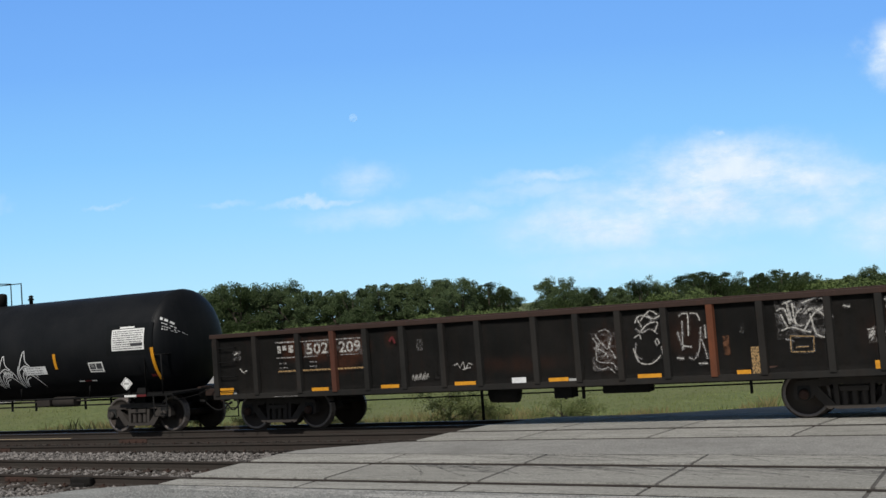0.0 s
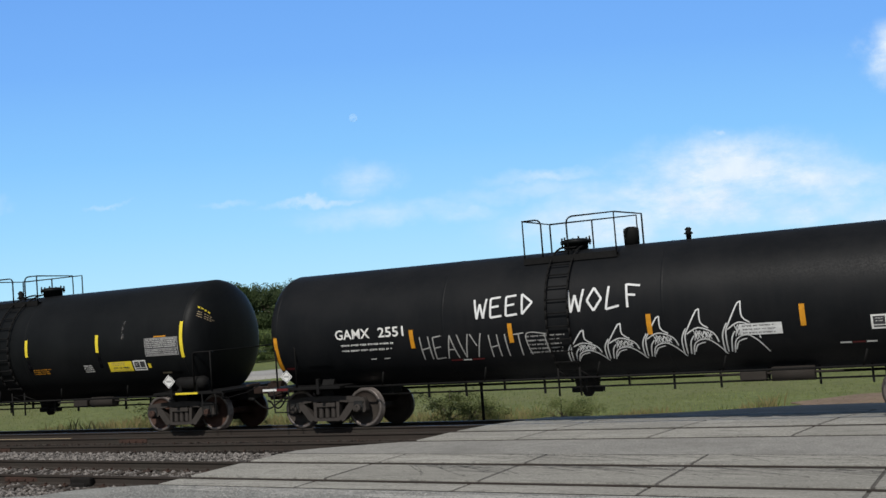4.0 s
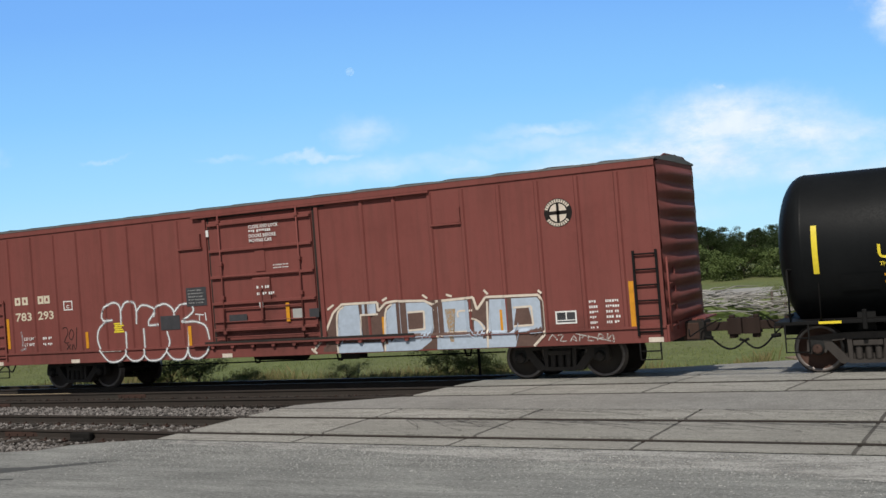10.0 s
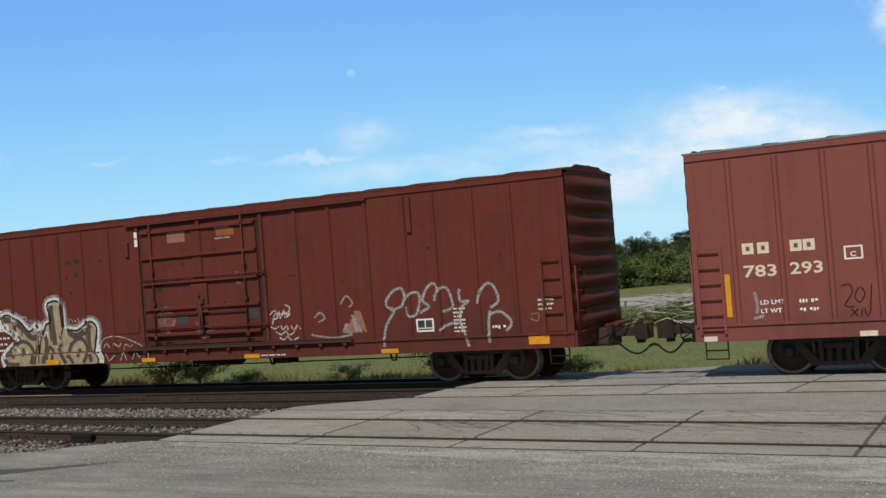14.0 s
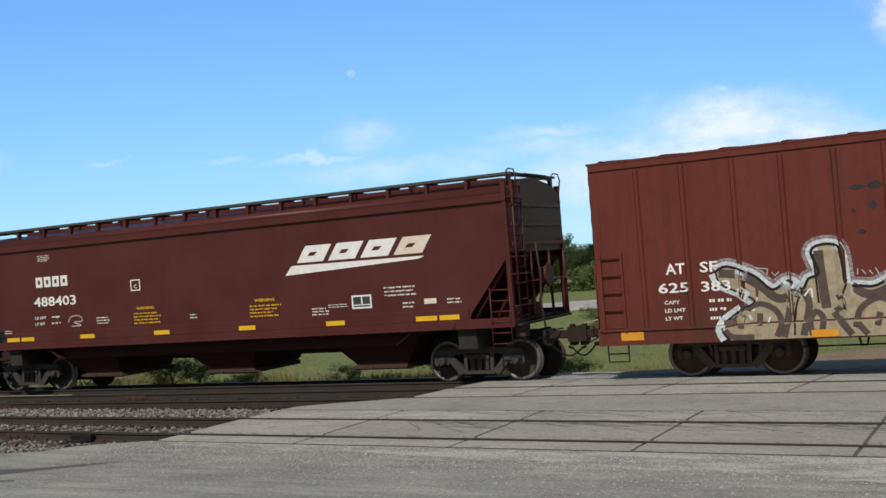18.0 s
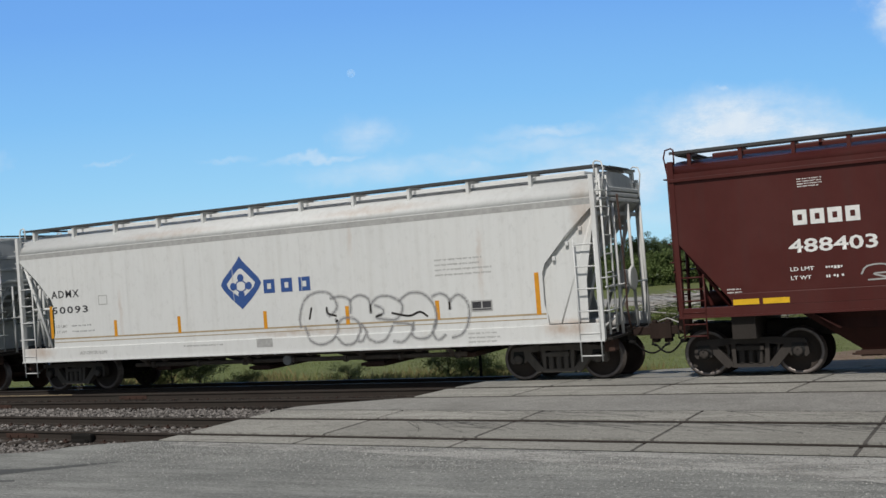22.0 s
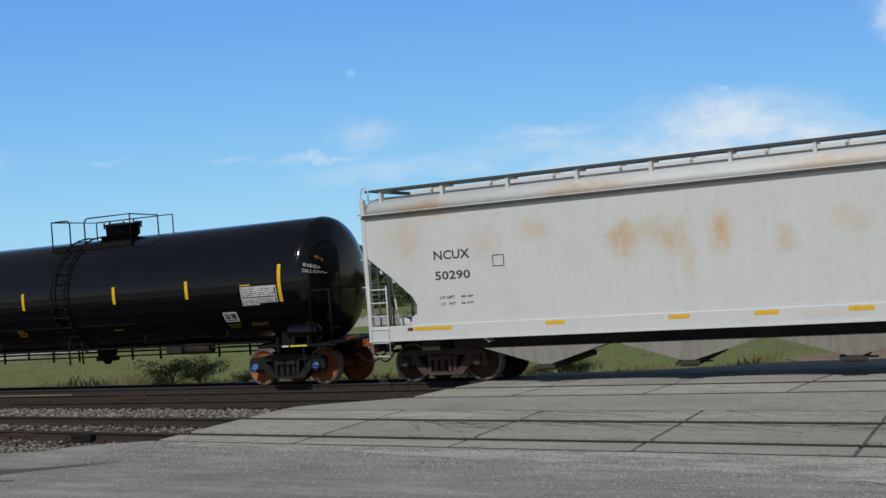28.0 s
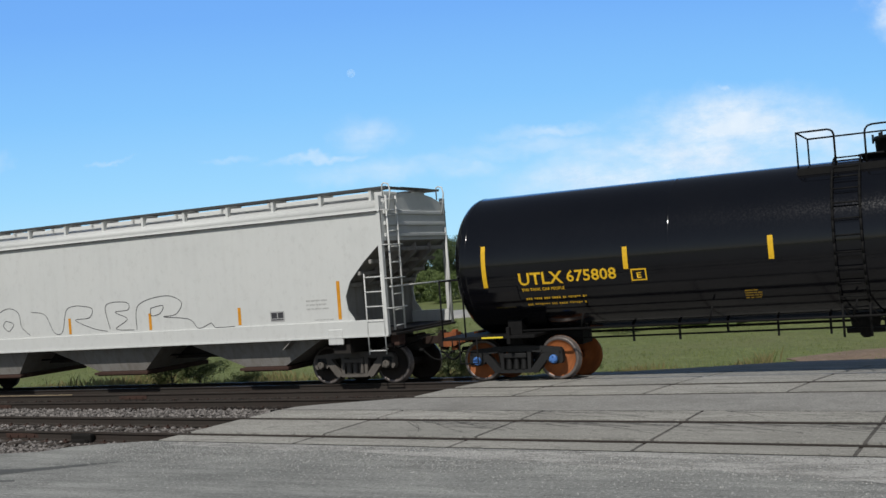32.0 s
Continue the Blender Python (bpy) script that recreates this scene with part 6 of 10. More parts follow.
stick_word(car, "WEED", -2.55, 2.42, 0.29, 0.45, 0.36, 0.048, SPRAY_W, on, 0.015)
stick_word(car, "WOLF", -0.42, 2.42, 0.34, 0.50, 0.40, 0.048, SPRAY_W, on, 0.01)
stick_word(car, "HEAVY", -3.95, 1.52, 0.26, 0.58, 0.31, 0.028, SPRAY_G, on)
stick_word(car, "HIT", -2.28, 1.50, 0.24, 0.55, 0.29, 0.028, SPRAY_G, on)
label_bars(car, -1.4, 1.98, 5, 0.05, 0.9, SPRAY_G, on, 2.0, 6, name="worn_print")
strokes(car, [[(-1.35, 1.5), (-1.4, 2.02), (-0.95, 2.0)], [(-1.0, 2.0), (-0.95, 1.55)]], 0.022, SPRAY_G, on)
for k in range(5):
    x, z, q = -0.50 + 0.80 * k, 1.22 + 0.01 * k, 0.82 + 0.09 * k
    wolf = [[(x, z + 0.05), (x + 0.02, z + 0.45 * q), (x + 0.10, z + 0.62 * q), (x + 0.30, z + 0.95 * q), (x + 0.36, z + 0.98 * q)], [(x + 0.36, z + 0.98 * q), (x + 0.36, z + 0.72 * q), (x + 0.50, z + 0.60 * q)],
            [(x + 0.06, z + 0.50 * q), (x + 0.30, z + 0.62 * q), (x + 0.58, z + 0.50 * q), (x + 0.66, z + 0.30 * q)], [(x + 0.12, z + 0.02), (x + 0.20, z + 0.30 * q), (x + 0.42, z + 0.38 * q), (x + 0.62, z + 0.24 * q), (x + 0.78, z)],
            [(x + 0.07, z + 0.04), (x + 0.12, z + 0.34 * q), (x + 0.2, z + 0.46 * q)], [(x + 0.24, z + 0.44 * q), (x + 0.30, z + 0.54 * q), (x + 0.36, z + 0.44 * q), (x + 0.42, z + 0.54 * q), (x + 0.48, z + 0.43 * q), (x + 0.56, z + 0.47 * q)]]
    wolf += [[(x - 0.06, z + 0.02), (x - 0.05, z + 0.40 * q), (x + 0.06, z + 0.62 * q)], [(x + 0.16, z + 0.10), (x + 0.24, z + 0.26 * q), (x + 0.40, z + 0.31 * q)]]
    net = [[(x + 0.20 + 0.07 * i, z + (0.36 + 0.03 * (i % 2)) * q), (x + 0.26 + 0.07 * i, z + (0.58 - 0.015 * i) * q)] for i in range(5)] + [[(x + 0.26 + 0.07 * i, z + 0.37 * q), (x + 0.20 + 0.07 * i, z + (0.57 - 0.01 * i) * q)] for i in range(5)]
    strokes(car, wolf, 0.027, SPRAY_W, on)
    strokes(car, net, 0.016, SPRAY_W, on)

# older tank car with yellow stencils
car, on = tank_car("tank_car", "black tank car with yellow stencilled marks and yellow reflectors", -39.57, 1.57, 2.42, 7.07, 6.30, 8.65, BLACK_OLD, "rusty", (-1.20, 1.25, 0.30, 0.78), 0.56, -0.23, 0.55, "dome")
lettering(car, "UTLX", -5.98, 2.20, 0.27, YELLOW_2, on, 0.94, "reporting_mark")
lettering(car, "70776", -4.82, 2.21, 0.27, YELLOW_2, on, 0.76, "car_number")
lettering(car, "THE TANK CAR PEOPLE", -5.96, 2.06, 0.08, YELLOW_2, on, 1.0, "slogan")
label_bars(car, -5.9, 1.91, 2, 0.07, 1.35, AMBER, on, 2.2, 9)
reflector_bands(car, on, (-3.96, -1.31, 1.44, 4.02), 2.24, 2.72, YELLOW_2)
reflector_bands(car, on, (-7.05, 6.84), 1.97, 2.92, YELLOW_2)
film(car, [(x - 0.05, x + 0.08, 1.80, 2.24) for x in (-3.94, -1.29, 1.46, 4.04)], BLACK_NEW, on, "adhesive_stain", 0.003)
film(car, [(4.31, 5.10, 1.66, 1.95)], YELLOW_2, on, "emergency_label")
label_bars(car, 4.42, 1.925, 2, 0.035, 0.60, SPRAY_T, Round(1.572, 2.42), 1.6, 21)
label_bars(car, 4.46, 1.80, 1, 0.075, 0.52, INK, Round(1.572, 2.42), 1.6, 22)
label_bars(car, 4.42, 1.71, 1, 0.03, 0.60, SPRAY_T, Round(1.572, 2.42), 1.6, 23)
stencil_plate(car, 5.15, 1.66, 0.42, 0.30, on)
film(car, [(5.63, 5.72, 1.72, 1.85)], YELLOW_2, on, "small_label")
data_panel(car, 5.64, 2.05, 1.08, 0.48, on, SPRAY_G, framed=True)
film(car, [(5.95, 6.35, 2.55, 2.58)], AMBER, on, "panel_heading")
diamond(car, 6.30, 1.35, 0.195, Side(1.475))
film(car, [(6.0, 6.3, 1.52, 1.62)], SPRAY_T, on, "rust_label")
label_bars(car, 3.44, 1.90, 4, 0.04, 0.42, WHITE, on, 1.5, 14)
label_bars(car, 1.58, 1.86, 3, 0.04, 0.65, AMBER, on, 1.6, 15)
head = Head(1.57, 2.42, 6.84, 0.55)
for x, z, n, h in ((7.10, 3.45, 1, 0.07), (7.12, 3.30, 3, 0.04)):
    label_bars(car, x, z, n, h, 0.22, YELLOW_2 if n == 1 else SPRAY_T, head, 1.9, 29 + n, name="head_print")
film(car, [(4.86, 4.95, 2.55, 3.05)], GHOST, on, "pale_drip", 0.003)
tank_reservoir(car, 6.30, 7.28, 1.40, BLACK_PART, 0.19)
for xa, xb in ((6.45, 7.15), (-7.1, -6.7)):
    bm = bmesh.new()
    slab(bm, xa, xb, -1.445, -1.425, 0.99, 1.04)
    part("yellow_mark", bm, YELLOW_2, car)

# faded red boxcar with the big block graffiti
RIBS_1 = [-8.61, -7.75, -6.90, -6.08, -5.20, -4.31, -3.45, -2.65, 2.69, 3.53, 4.42, 5.20, 6.06, 6.92, 7.79, 8.63]
car, on = box_car("boxcar", "faded red plug-door boxcar with block-letter graffiti", -58.88, 9.42, 6.95, 10.55, 0.77, 4.60, BOX_RED, "dusty", RIBS_1, (-1.72, 1.45), ROOF_METAL, 9)
for x in (-8.46, -8.18, -7.59, -7.36):
    blocks(car, x, 2.48, 0.21, 0.22, 1, CREAM, on, name="company_mark", gap=0.0, ground=BOX_RED)
lettering(car, "783", -8.46, 2.02, 0.24, CREAM, on, 0.60, "car_number")
lettering(car, "293", -7.62, 2.03, 0.24, CREAM, on, 0.58, "car_number")
film(car, [(-6.66, -6.34, 2.25, 2.28), (-6.66, -6.34, 2.48, 2.51), (-6.66, -6.63, 2.28, 2.48), (-6.37, -6.34, 2.28, 2.48)], WHITE, on, "plate_frame")
lettering(car, "C", -6.56, 2.30, 0.10, WHITE, on, 0.10, "plate_letter")
lettering(car, "LD LMT", -8.2, 1.47, 0.085, WHITE, on, 0.44, "load_limit")
lettering(car, "LT WT", -8.2, 1.30, 0.085, WHITE, on, 0.38, "light_weight")
label_bars(car, -7.5, 1.55, 2, 0.09, 0.42, WHITE, on, 1.9, 32)
label_bars(car, 7.87, 1.72, 6, 0.07, 0.18, WHITE, on, 1.6, 33)
label_bars(car, 8.22, 1.72, 5, 0.07, 0.30, WHITE, on, 1.6, 34)
for x, a, b in ((-8.81, 1.25, 2.11), (8.74, 1.12, 2.07)):
    film(car, [(x - 0.02, x + 0.08, a, b)], AMBER, on, "reflector", 0.01)
for x, a, b in ((-5.90, 1.17, 1.62), (-2.47, 1.12, 1.63), (0.56, 1.62, 2.08), (3.06, 1.14, 1.60), (5.93, 1.16, 1.62)):
    film(car, [(x - 0.04, x + 0.06, a, b)], AMBER, Side(1.60) if abs(x - 0.56) > 0.1 else Side(1.69), "reflector", 0.012)
stencil_plate(car, 7.13, 1.24, 0.46, 0.28, on)
film(car, [(-9.30, -9.05, 0.78, 0.88), (-6.5, -6.2, 0.78, 0.88), (-1.5, -1.2, 0.78, 0.88), (9.05, 9.35, 0.78, 0.88)], SPRAY_C, Side(1.615), "sill_mark", 0.006)
film(car, [(-2.49, -1.86, 2.14, 2.62), (-3.37, -2.75, 1.56, 1.93)], INK, on, "old_route_board", 0.012)
label_bars(car, -2.42, 2.56, 5, 0.035, 0.5, SPRAY_G, Side(1.615), 2.3, 36)
film(car, [(-1.15, -0.62, 1.68, 1.86), (1.16, 1.42, 1.68, 1.90)], INK, Side(1.69), "stencil_field", 0.004)
for k, line in enumerate(("CLOSE AND LOCK", "", "DOORS BEFORE", "MOVING CAR")):
    if line:
        lettering(car, line, -0.40, 3.98 - 0.115 * k, 0.088, WHITE, Side(1.685), (0.86, 0, 0.78, 0.66)[k], "door_notice")
    else:
        label_bars(car, -0.40, 4.07 - 0.115 * k, 1, 0.09, 0.84, WHITE, Side(1.685), 1.4, 41, name="door_notice")
label_bars(car, 0.22, 3.05, 2, 0.04, 0.5, WHITE, Side(1.66), 1.8, 42)
label_bars(car, -0.25, 2.55, 2, 0.09, 0.5, WHITE, Side(1.73), 1.8, 43)
film(car, [(-0.2, -0.1, 4.0 - 2.0, 4.0 - 1.86)], WHITE, Side(1.73), "arrow_mark")
film(car, [(0.68, 0.95, 1.66, 1.92)], SPRAY_G, Side(1.66), "poster_remnant")
film(car, [(-1.70, -1.62, 3.88, 4.05)], WHITE, Side(1.66), "white_mark")
# round herald
ring = [(7.36 + 0.31 * math.cos(2 * math.pi * k / 28), 3.64 + 0.31 * math.sin(2 * math.pi * k / 28)) for k in range(28)]
filled(car, ring, SPRAY_K, on, "herald_disc", 0.004, 0.04)
filled(car, [(7.36 + 0.20 * math.cos(2 * math.pi * k / 24), 3.64 + 0.20 * math.sin(2 * math.pi * k / 24)) for k in range(24)], SPRAY_C, on, "herald_field", 0.006, 0.04)
film(car, [(7.33, 7.39, 3.44, 3.84), (7.16, 7.56, 3.60, 3.68)], SPRAY_K, on, "herald_cross", 0.008)
strokes(car, [[(7.36 + 0.26 * math.cos(a), 3.64 + 0.26 * math.sin(a)), (7.36 + 0.26 * math.cos(a + 0.13), 3.64 + 0.26 * math.sin(a + 0.13))] for a in [0.5 + 0.2 * k for k in range(12)] + [3.7 + 0.2 * k for k in range(10)]], 0.07, SPRAY_C, on, "herald_ring", 0.008)
# roof-line gusset plates and door-stop hardware
for xa, xb in ((-2.62, -1.88), (4.42, 5.18)):
    for box in ((xa, xb, -1.66, -1.60, 3.60, 3.64), (xb - 0.10, xb - 0.02, -1.67, -1.60, 3.645, 3.98), (xa + 0.09, xb - 0.12, -1.612, -1.60, 3.645, 3.96)):
        bm = bmesh.new()
        slab(bm, *box)
        part("door_stop", bm, BOX_RED, car)
ladder(car, 9.10, 0.46, -1.60, 0.92, 2.70, 6, BLACK_PART)
ladder(car, -9.10, 0.46, -1.60, 0.92, 2.65, 6, BOX_RED)
# white bubble letters
o2 = Side(1.60, RIBS_1, 0.058, 0.042)
LOOPS = [[(-4.97, 1.9), (-5.29, 1.91), (-5.33, 2.08), (-5.17, 2.28), (-4.89, 2.37), (-4.69, 2.24), (-4.69, 1.76)], [(-4.66, 2.15), (-4.51, 2.35), (-4.24, 2.35), (-4.15, 2.15), (-4.17, 1.76)], [(-4.15, 2.09), (-3.96, 2.25), (-3.68, 2.2), (-3.54, 2.08), (-3.76, 1.82), (-3.77, 1.71), (-3.4, 1.72)],
         [(-3.58, 1.92), (-3.51, 2.14), (-3.22, 2.25), (-2.98, 2.13), (-2.92, 1.96), (-2.94, 1.66)], [(-2.91, 2.02), (-2.7, 2.19), (-2.4, 2.2), (-2.31, 2.01), (-2.65, 1.76), (-2.27, 1.74), (-1.96, 1.61), (-1.86, 1.26)], [(-2.52, 1.1), (-2.49, 1.61)],
         [(-5.11, 1.9), (-5.43, 1.71), (-5.53, 1.43), (-5.45, 1.13)], [(-4.55, 1.12), (-4.54, 1.58)], [(-3.94, 1.12), (-3.94, 1.64)], [(-3.17, 1.12), (-3.12, 1.26), (-3.19, 1.53)]]
FEET = [[(-5.45, 1.11), (-5.15, 0.80), (-4.79, 0.80), (-4.56, 0.97), (-4.55, 1.10)], [(-4.56, 0.97), (-4.37, 0.80), (-4.11, 0.80), (-3.94, 0.94), (-3.94, 1.10)], [(-3.94, 0.94), (-3.79, 0.79), (-3.45, 0.80), (-3.21, 1.0), (-3.17, 1.10)], [(-3.21, 1.0), (-3.0, 0.80), (-2.67, 0.80), (-2.52, 1.02), (-2.52, 1.1)], [(-1.86, 1.1), (-1.95, 0.92), (-2.19, 0.79), (-2.45, 0.83), (-2.52, 1.02)]]
strokes(car, LOOPS, 0.085, MIST, o2, "graffiti", 0.006)
strokes(car, LOOPS, 0.036, SPRAY_W, o2, "graffiti", 0.008)
strokes(car, FEET, 0.08, MIST, Side(1.65), "graffiti", 0.004)
strokes(car, FEET, 0.036, SPRAY_W, Side(1.65), "graffiti", 0.006)
strokes(car, [[(-6.75, 1.75), (-6.62, 1.78), (-6.57, 1.63), (-6.72, 1.37), (-6.56, 1.35)], [(-6.46, 1.71), (-6.54, 1.54), (-6.46, 1.42), (-6.36, 1.59), (-6.43, 1.72)], [(-6.24, 1.76), (-6.29, 1.29)], [(-6.62, 1.31), (-6.51, 1.16)], [(-6.5, 1.3), (-6.64, 1.16)], [(-6.43, 1.3), (-6.45, 1.15)], [(-6.39, 1.3), (-6.35, 1.15), (-6.28, 1.29)]], 0.022, SPRAY_K, o2)
for k in range(5):
    film(car, [(-4.94 + 0.03 * (k % 2), -4.60 - 0.04 * (k % 3), 1.56 + 0.055 * k, 1.60 + 0.055 * k)], YELLOW_2, o2, "yellow_spray", 0.006)
strokes(car, [[(-2.25, 1.93), (-1.99, 1.9)], [(-2.12, 1.92), (-2.13, 1.76)], [(-1.94, 1.96), (-1.92, 1.74)]], 0.03, SPRAY_W, Side(1.605))
strokes(car, [[(-5.40, 1.06), (-4.71, 1.06)]], 0.02, WORN_W, Side(1.65), "graffiti", 0.003)
strokes(car, [[(-8.3, 1.72), (-8.26, 1.5), (-8.28, 1.3)], [(-8.35, 1.2), (-8.15, 1.25)]], 0.06, MIST, o2)
# pale blue block letters with cream outlines on a brown ground
wall = Side(1.60, RIBS_1, 0.058, 0.042, ((1.125, 1.652), (1.065, 1.617)))
filled(car, [(1.41, 0.83), (1.66, 1.69), (1.99, 1.95), (2.97, 1.95), (3.13, 1.83), (3.35, 1.93), (4.12, 1.91), (4.43, 1.93), (5.3, 1.91), (5.36, 1.71), (5.61, 1.92), (6.79, 1.88), (6.88, 1.75), (6.88, 1.04), (6.66, 0.79)], SPRAY_N, wall, "graffiti_fill", 0.005)
for piece in ([(1.8, 0.79), (1.83, 1.68), (2.03, 1.91), (2.93, 1.92), (2.93, 1.67), (2.47, 1.67), (2.46, 1.11), (2.98, 1.09), (3.02, 0.79)], [(3.06, 0.79), (3.12, 1.69), (3.34, 1.9), (4.16, 1.88), (4.34, 1.71), (4.3, 1.04), (3.94, 0.79)],
              [(4.36, 0.79), (4.43, 1.74), (4.52, 1.87), (5.28, 1.88), (5.31, 1.66), (5.22, 1.48), (5.42, 1.40), (5.56, 1.22), (5.57, 0.79)], [(5.58, 0.79), (5.62, 1.86), (6.78, 1.85), (6.86, 1.68), (6.84, 1.08), (6.28, 1.05), (6.24, 0.79)]):
    filled(car, piece, SPRAY_B, wall, "graffiti_fill", 0.008)
for hole in ([(3.68, 1.67), (4.09, 1.68), (4.08, 1.27), (3.68, 1.25)], [(6.2, 1.65), (6.61, 1.66), (6.63, 1.25), (6.19, 1.24)]):
    filled(car, hole, SPRAY_N, wall, "graffiti_fill", 0.011)
    strokes(car, [[hole[0], hole[1]], [hole[1], hole[2]], [hole[2], hole[3]]], 0.045, SPRAY_C, wall, "graffiti_outline", 0.013)
EDGE = [(1.14, 0.84), (1.43, 1.15), (1.75, 1.76), (1.99, 1.95), (2.93, 1.95), (2.94, 1.74), (3.14, 1.92), (3.35, 1.95), (4.12, 1.92), (4.31, 1.82), (4.42, 1.89), (5.3, 1.93), (5.37, 1.65), (5.59, 1.92), (6.79, 1.9), (6.88, 1.75), (6.88, 1.04), (6.62, 0.79)]
strokes(car, [[p, q] for p, q in zip(EDGE, EDGE[1:])], 0.055, SPRAY_C, wall, "graffiti_outline", 0.012)
strokes(car, [[(1.82, 0.79), (1.85, 1.68), (2.04, 1.89)], [(3.06, 0.79), (3.12, 1.69), (3.3, 1.88)], [(5.57, 0.79), (5.62, 1.82)], [(4.34, 1.71), (4.34, 1.15), (4.53, 1.09)], [(5.26, 1.64), (4.92, 1.63), (4.92, 1.50)], [(5.24, 1.46), (5.40, 1.38), (5.52, 1.2)], [(4.62, 1.16), (5.10, 1.17)], [(2.93, 1.67), (2.47, 1.67)], [(2.47, 1.67), (2.46, 1.14)], [(2.46, 1.14), (2.98, 1.13)]], 0.045, SPRAY_C, wall, "graffiti_outline", 0.013)
strokes(car, [[(1.60, 1.84), (1.78, 1.95)], [(3.06, 1.98), (3.19, 2.04)], [(4.08, 2.06), (4.2, 1.97)], [(4.66, 2.03), (4.8, 1.98)], [(5.56, 2.08), (5.65, 1.98)], [(6.79, 2.0), (6.88, 1.93)], [(1.1, 0.92), (1.25, 0.8)]], 0.05, SPRAY_C, wall, "graffiti_outline", 0.012)
filled(car, [(4.60, 1.70), (4.86, 1.70), (4.84, 1.30), (4.78, 0.95), (4.68, 0.95), (4.62, 1.30)], WORN_T, wall, "rust_run", 0.010)
strokes(car, [[(6.95, 0.9), (7.04, 1.02), (7.14, 0.89)], [(7.16, 1.0), (7.28, 1.0), (7.2, 0.88), (7.34, 0.87)], [(7.42, 0.86), (7.5, 0.98), (7.56, 0.86), (7.48, 0.9)], [(7.62, 0.86), (7.64, 1.0), (7.74, 0.98), (7.66, 0.92)], [(7.82, 0.99), (7.80, 0.86), (7.92, 0.86)], [(8.0, 0.86), (8.04, 1.0), (8.14, 0.93), (8.04, 0.9)], [(8.22, 1.0), (8.2, 0.86), (8.32, 0.98), (8.34, 0.84)], [(7.55, 1.02), (8.35, 0.82)]], 0.028, WORN_W, Side(1.617), "tag", 0.008)

# grimy red boxcar with wild-style piece
RIBS_2 = [-8.50, -7.60, -6.63, -5.74, -4.80, -3.95, -3.01, 2.81, 3.75, 4.72, 5.69, 6.43, 7.37, 8.25]
car, on = box_car("boxcar", "grimy dark red plug-door boxcar with black and tan graffiti piece", -80.27, 9.47, 7.0, 10.55, 0.76, 4.62, BOX_RED_2, "earth", RIBS_2, (-1.95, 1.80), BOX_RED_2, 8)
lettering(car, "AT", -8.05, 2.18, 0.22, WHITE, on, 0.38, "reporting_mark")
on_2 = Side(1.612, RIBS_2, 0.058, 0.042)
lettering(car, "SF", -7.38, 2.18, 0.22, WHITE, on_2, 0.34, "reporting_mark")
lettering(car, "625", -8.22, 1.80, 0.21, WHITE, on, 0.60, "car_number")
lettering(car, "383", -7.38, 1.79, 0.21, WHITE, on_2, 0.56, "car_number")
for k, line in enumerate(("CAPY", "LD LMT", "LT WT")):
    lettering(car, line, -8.12, 1.57 - 0.165 * k, 0.075, WHITE, on, (0.30, 0.40, 0.34)[k], "load_limit")
label_bars(car, -7.25, 1.64, 3, 0.08, 0.42, WHITE, on, 2.2, 52)
for x, ww, a, b in ((-9.04, 0.46, 0.86, 1.03), (-5.46, 0.45, 0.78, 0.89), (-2.12, 0.44, 0.78, 0.88), (1.10, 0.45, 0.78, 0.88), (4.90, 0.44, 0.78, 0.88), (8.46, 0.46, 0.86, 1.04)):
    film(car, [(x, x + ww, a, b)], AMBER, Side(1.615), "reflector", 0.008)
stencil_plate(car, 5.83, 1.24, 0.43, 0.30, on)
label_bars(car, 6.75, 1.75, 7, 0.05, 0.3, WHITE, on, 1.7, 53)
label_bars(car, 8.72, 1.85, 3, 0.06, 0.35, WHITE, on, 1.7, 54)
label_bars(car, 1.6, 0.86, 1, 0.05, 0.7, WHITE, Side(1.617), 1.7, 56)
film(car, [(-0.98, -0.42, 3.86, 4.18)], SPRAY_P, Side(1.66), "primer_patch")
film(car, [(0.55, 1.1, 3.92, 4.1)], RUST, Side(1.66), "primer_patch")
label_bars(car, 0.5, 4.16, 2, 0.06, 0.6, SPRAY_G, Side(1.662), 4.5, 57)
film(car, [(-1.5, -1.18, 1.62, 1.84), (-0.82, -0.5, 1.72, 1.95), (1.35, 1.65, 1.78, 2.02)], INK, Side(1.66), "stencil_field")
film(car, [(-2.06, -1.96, 3.85, 4.05), (-2.06, -1.96, 4.08, 4.24)], WHITE, Side(1.655), "white_mark")
for mx_, mz_, ra, rb in ((-4.45, 3.61, 0.14, 0.05), (-4.15, 3.62, 0.12, 0.08), (-4.21, 3.25, 0.07, 0.09), (-4.42, 2.76, 0.06, 0.06), (-3.31, 3.57, 0.06, 0.04), (-4.55, 3.18, 0.04, 0.05)):
    filled(car, [(mx_ + ra * math.cos(k * 0.5236) * (1 + 0.25 * math.sin(3 * k + mx_)), mz_ + rb * math.sin(k * 0.5236)) for k in range(12)], SOOT, on, "scorch_mark", 0.004, 0.04)
ladder(car, 9.08, 0.44, -1.60, 1.05, 2.75, 5, BOX_RED_2)
ladder(car, -9.14, 0.44, -1.60, 1.05, 2.70, 5, BOX_RED_2)
for box in ((-3.02 + 0.09, -2.15, -1.62, -1.60, 1.55, 1.98), (5.78, 5.90, -1.66, -1.60, 3.55, 4.35), (-2.42, -2.30, -1.66, -1.60, 3.60, 3.98)):
    bm = bmesh.new()
    slab(bm, *box, 0.01)
    part("door_stop", bm, BOX_RED_2, car)
w_ = Side(1.60, RIBS_2, 0.058, 0.042)
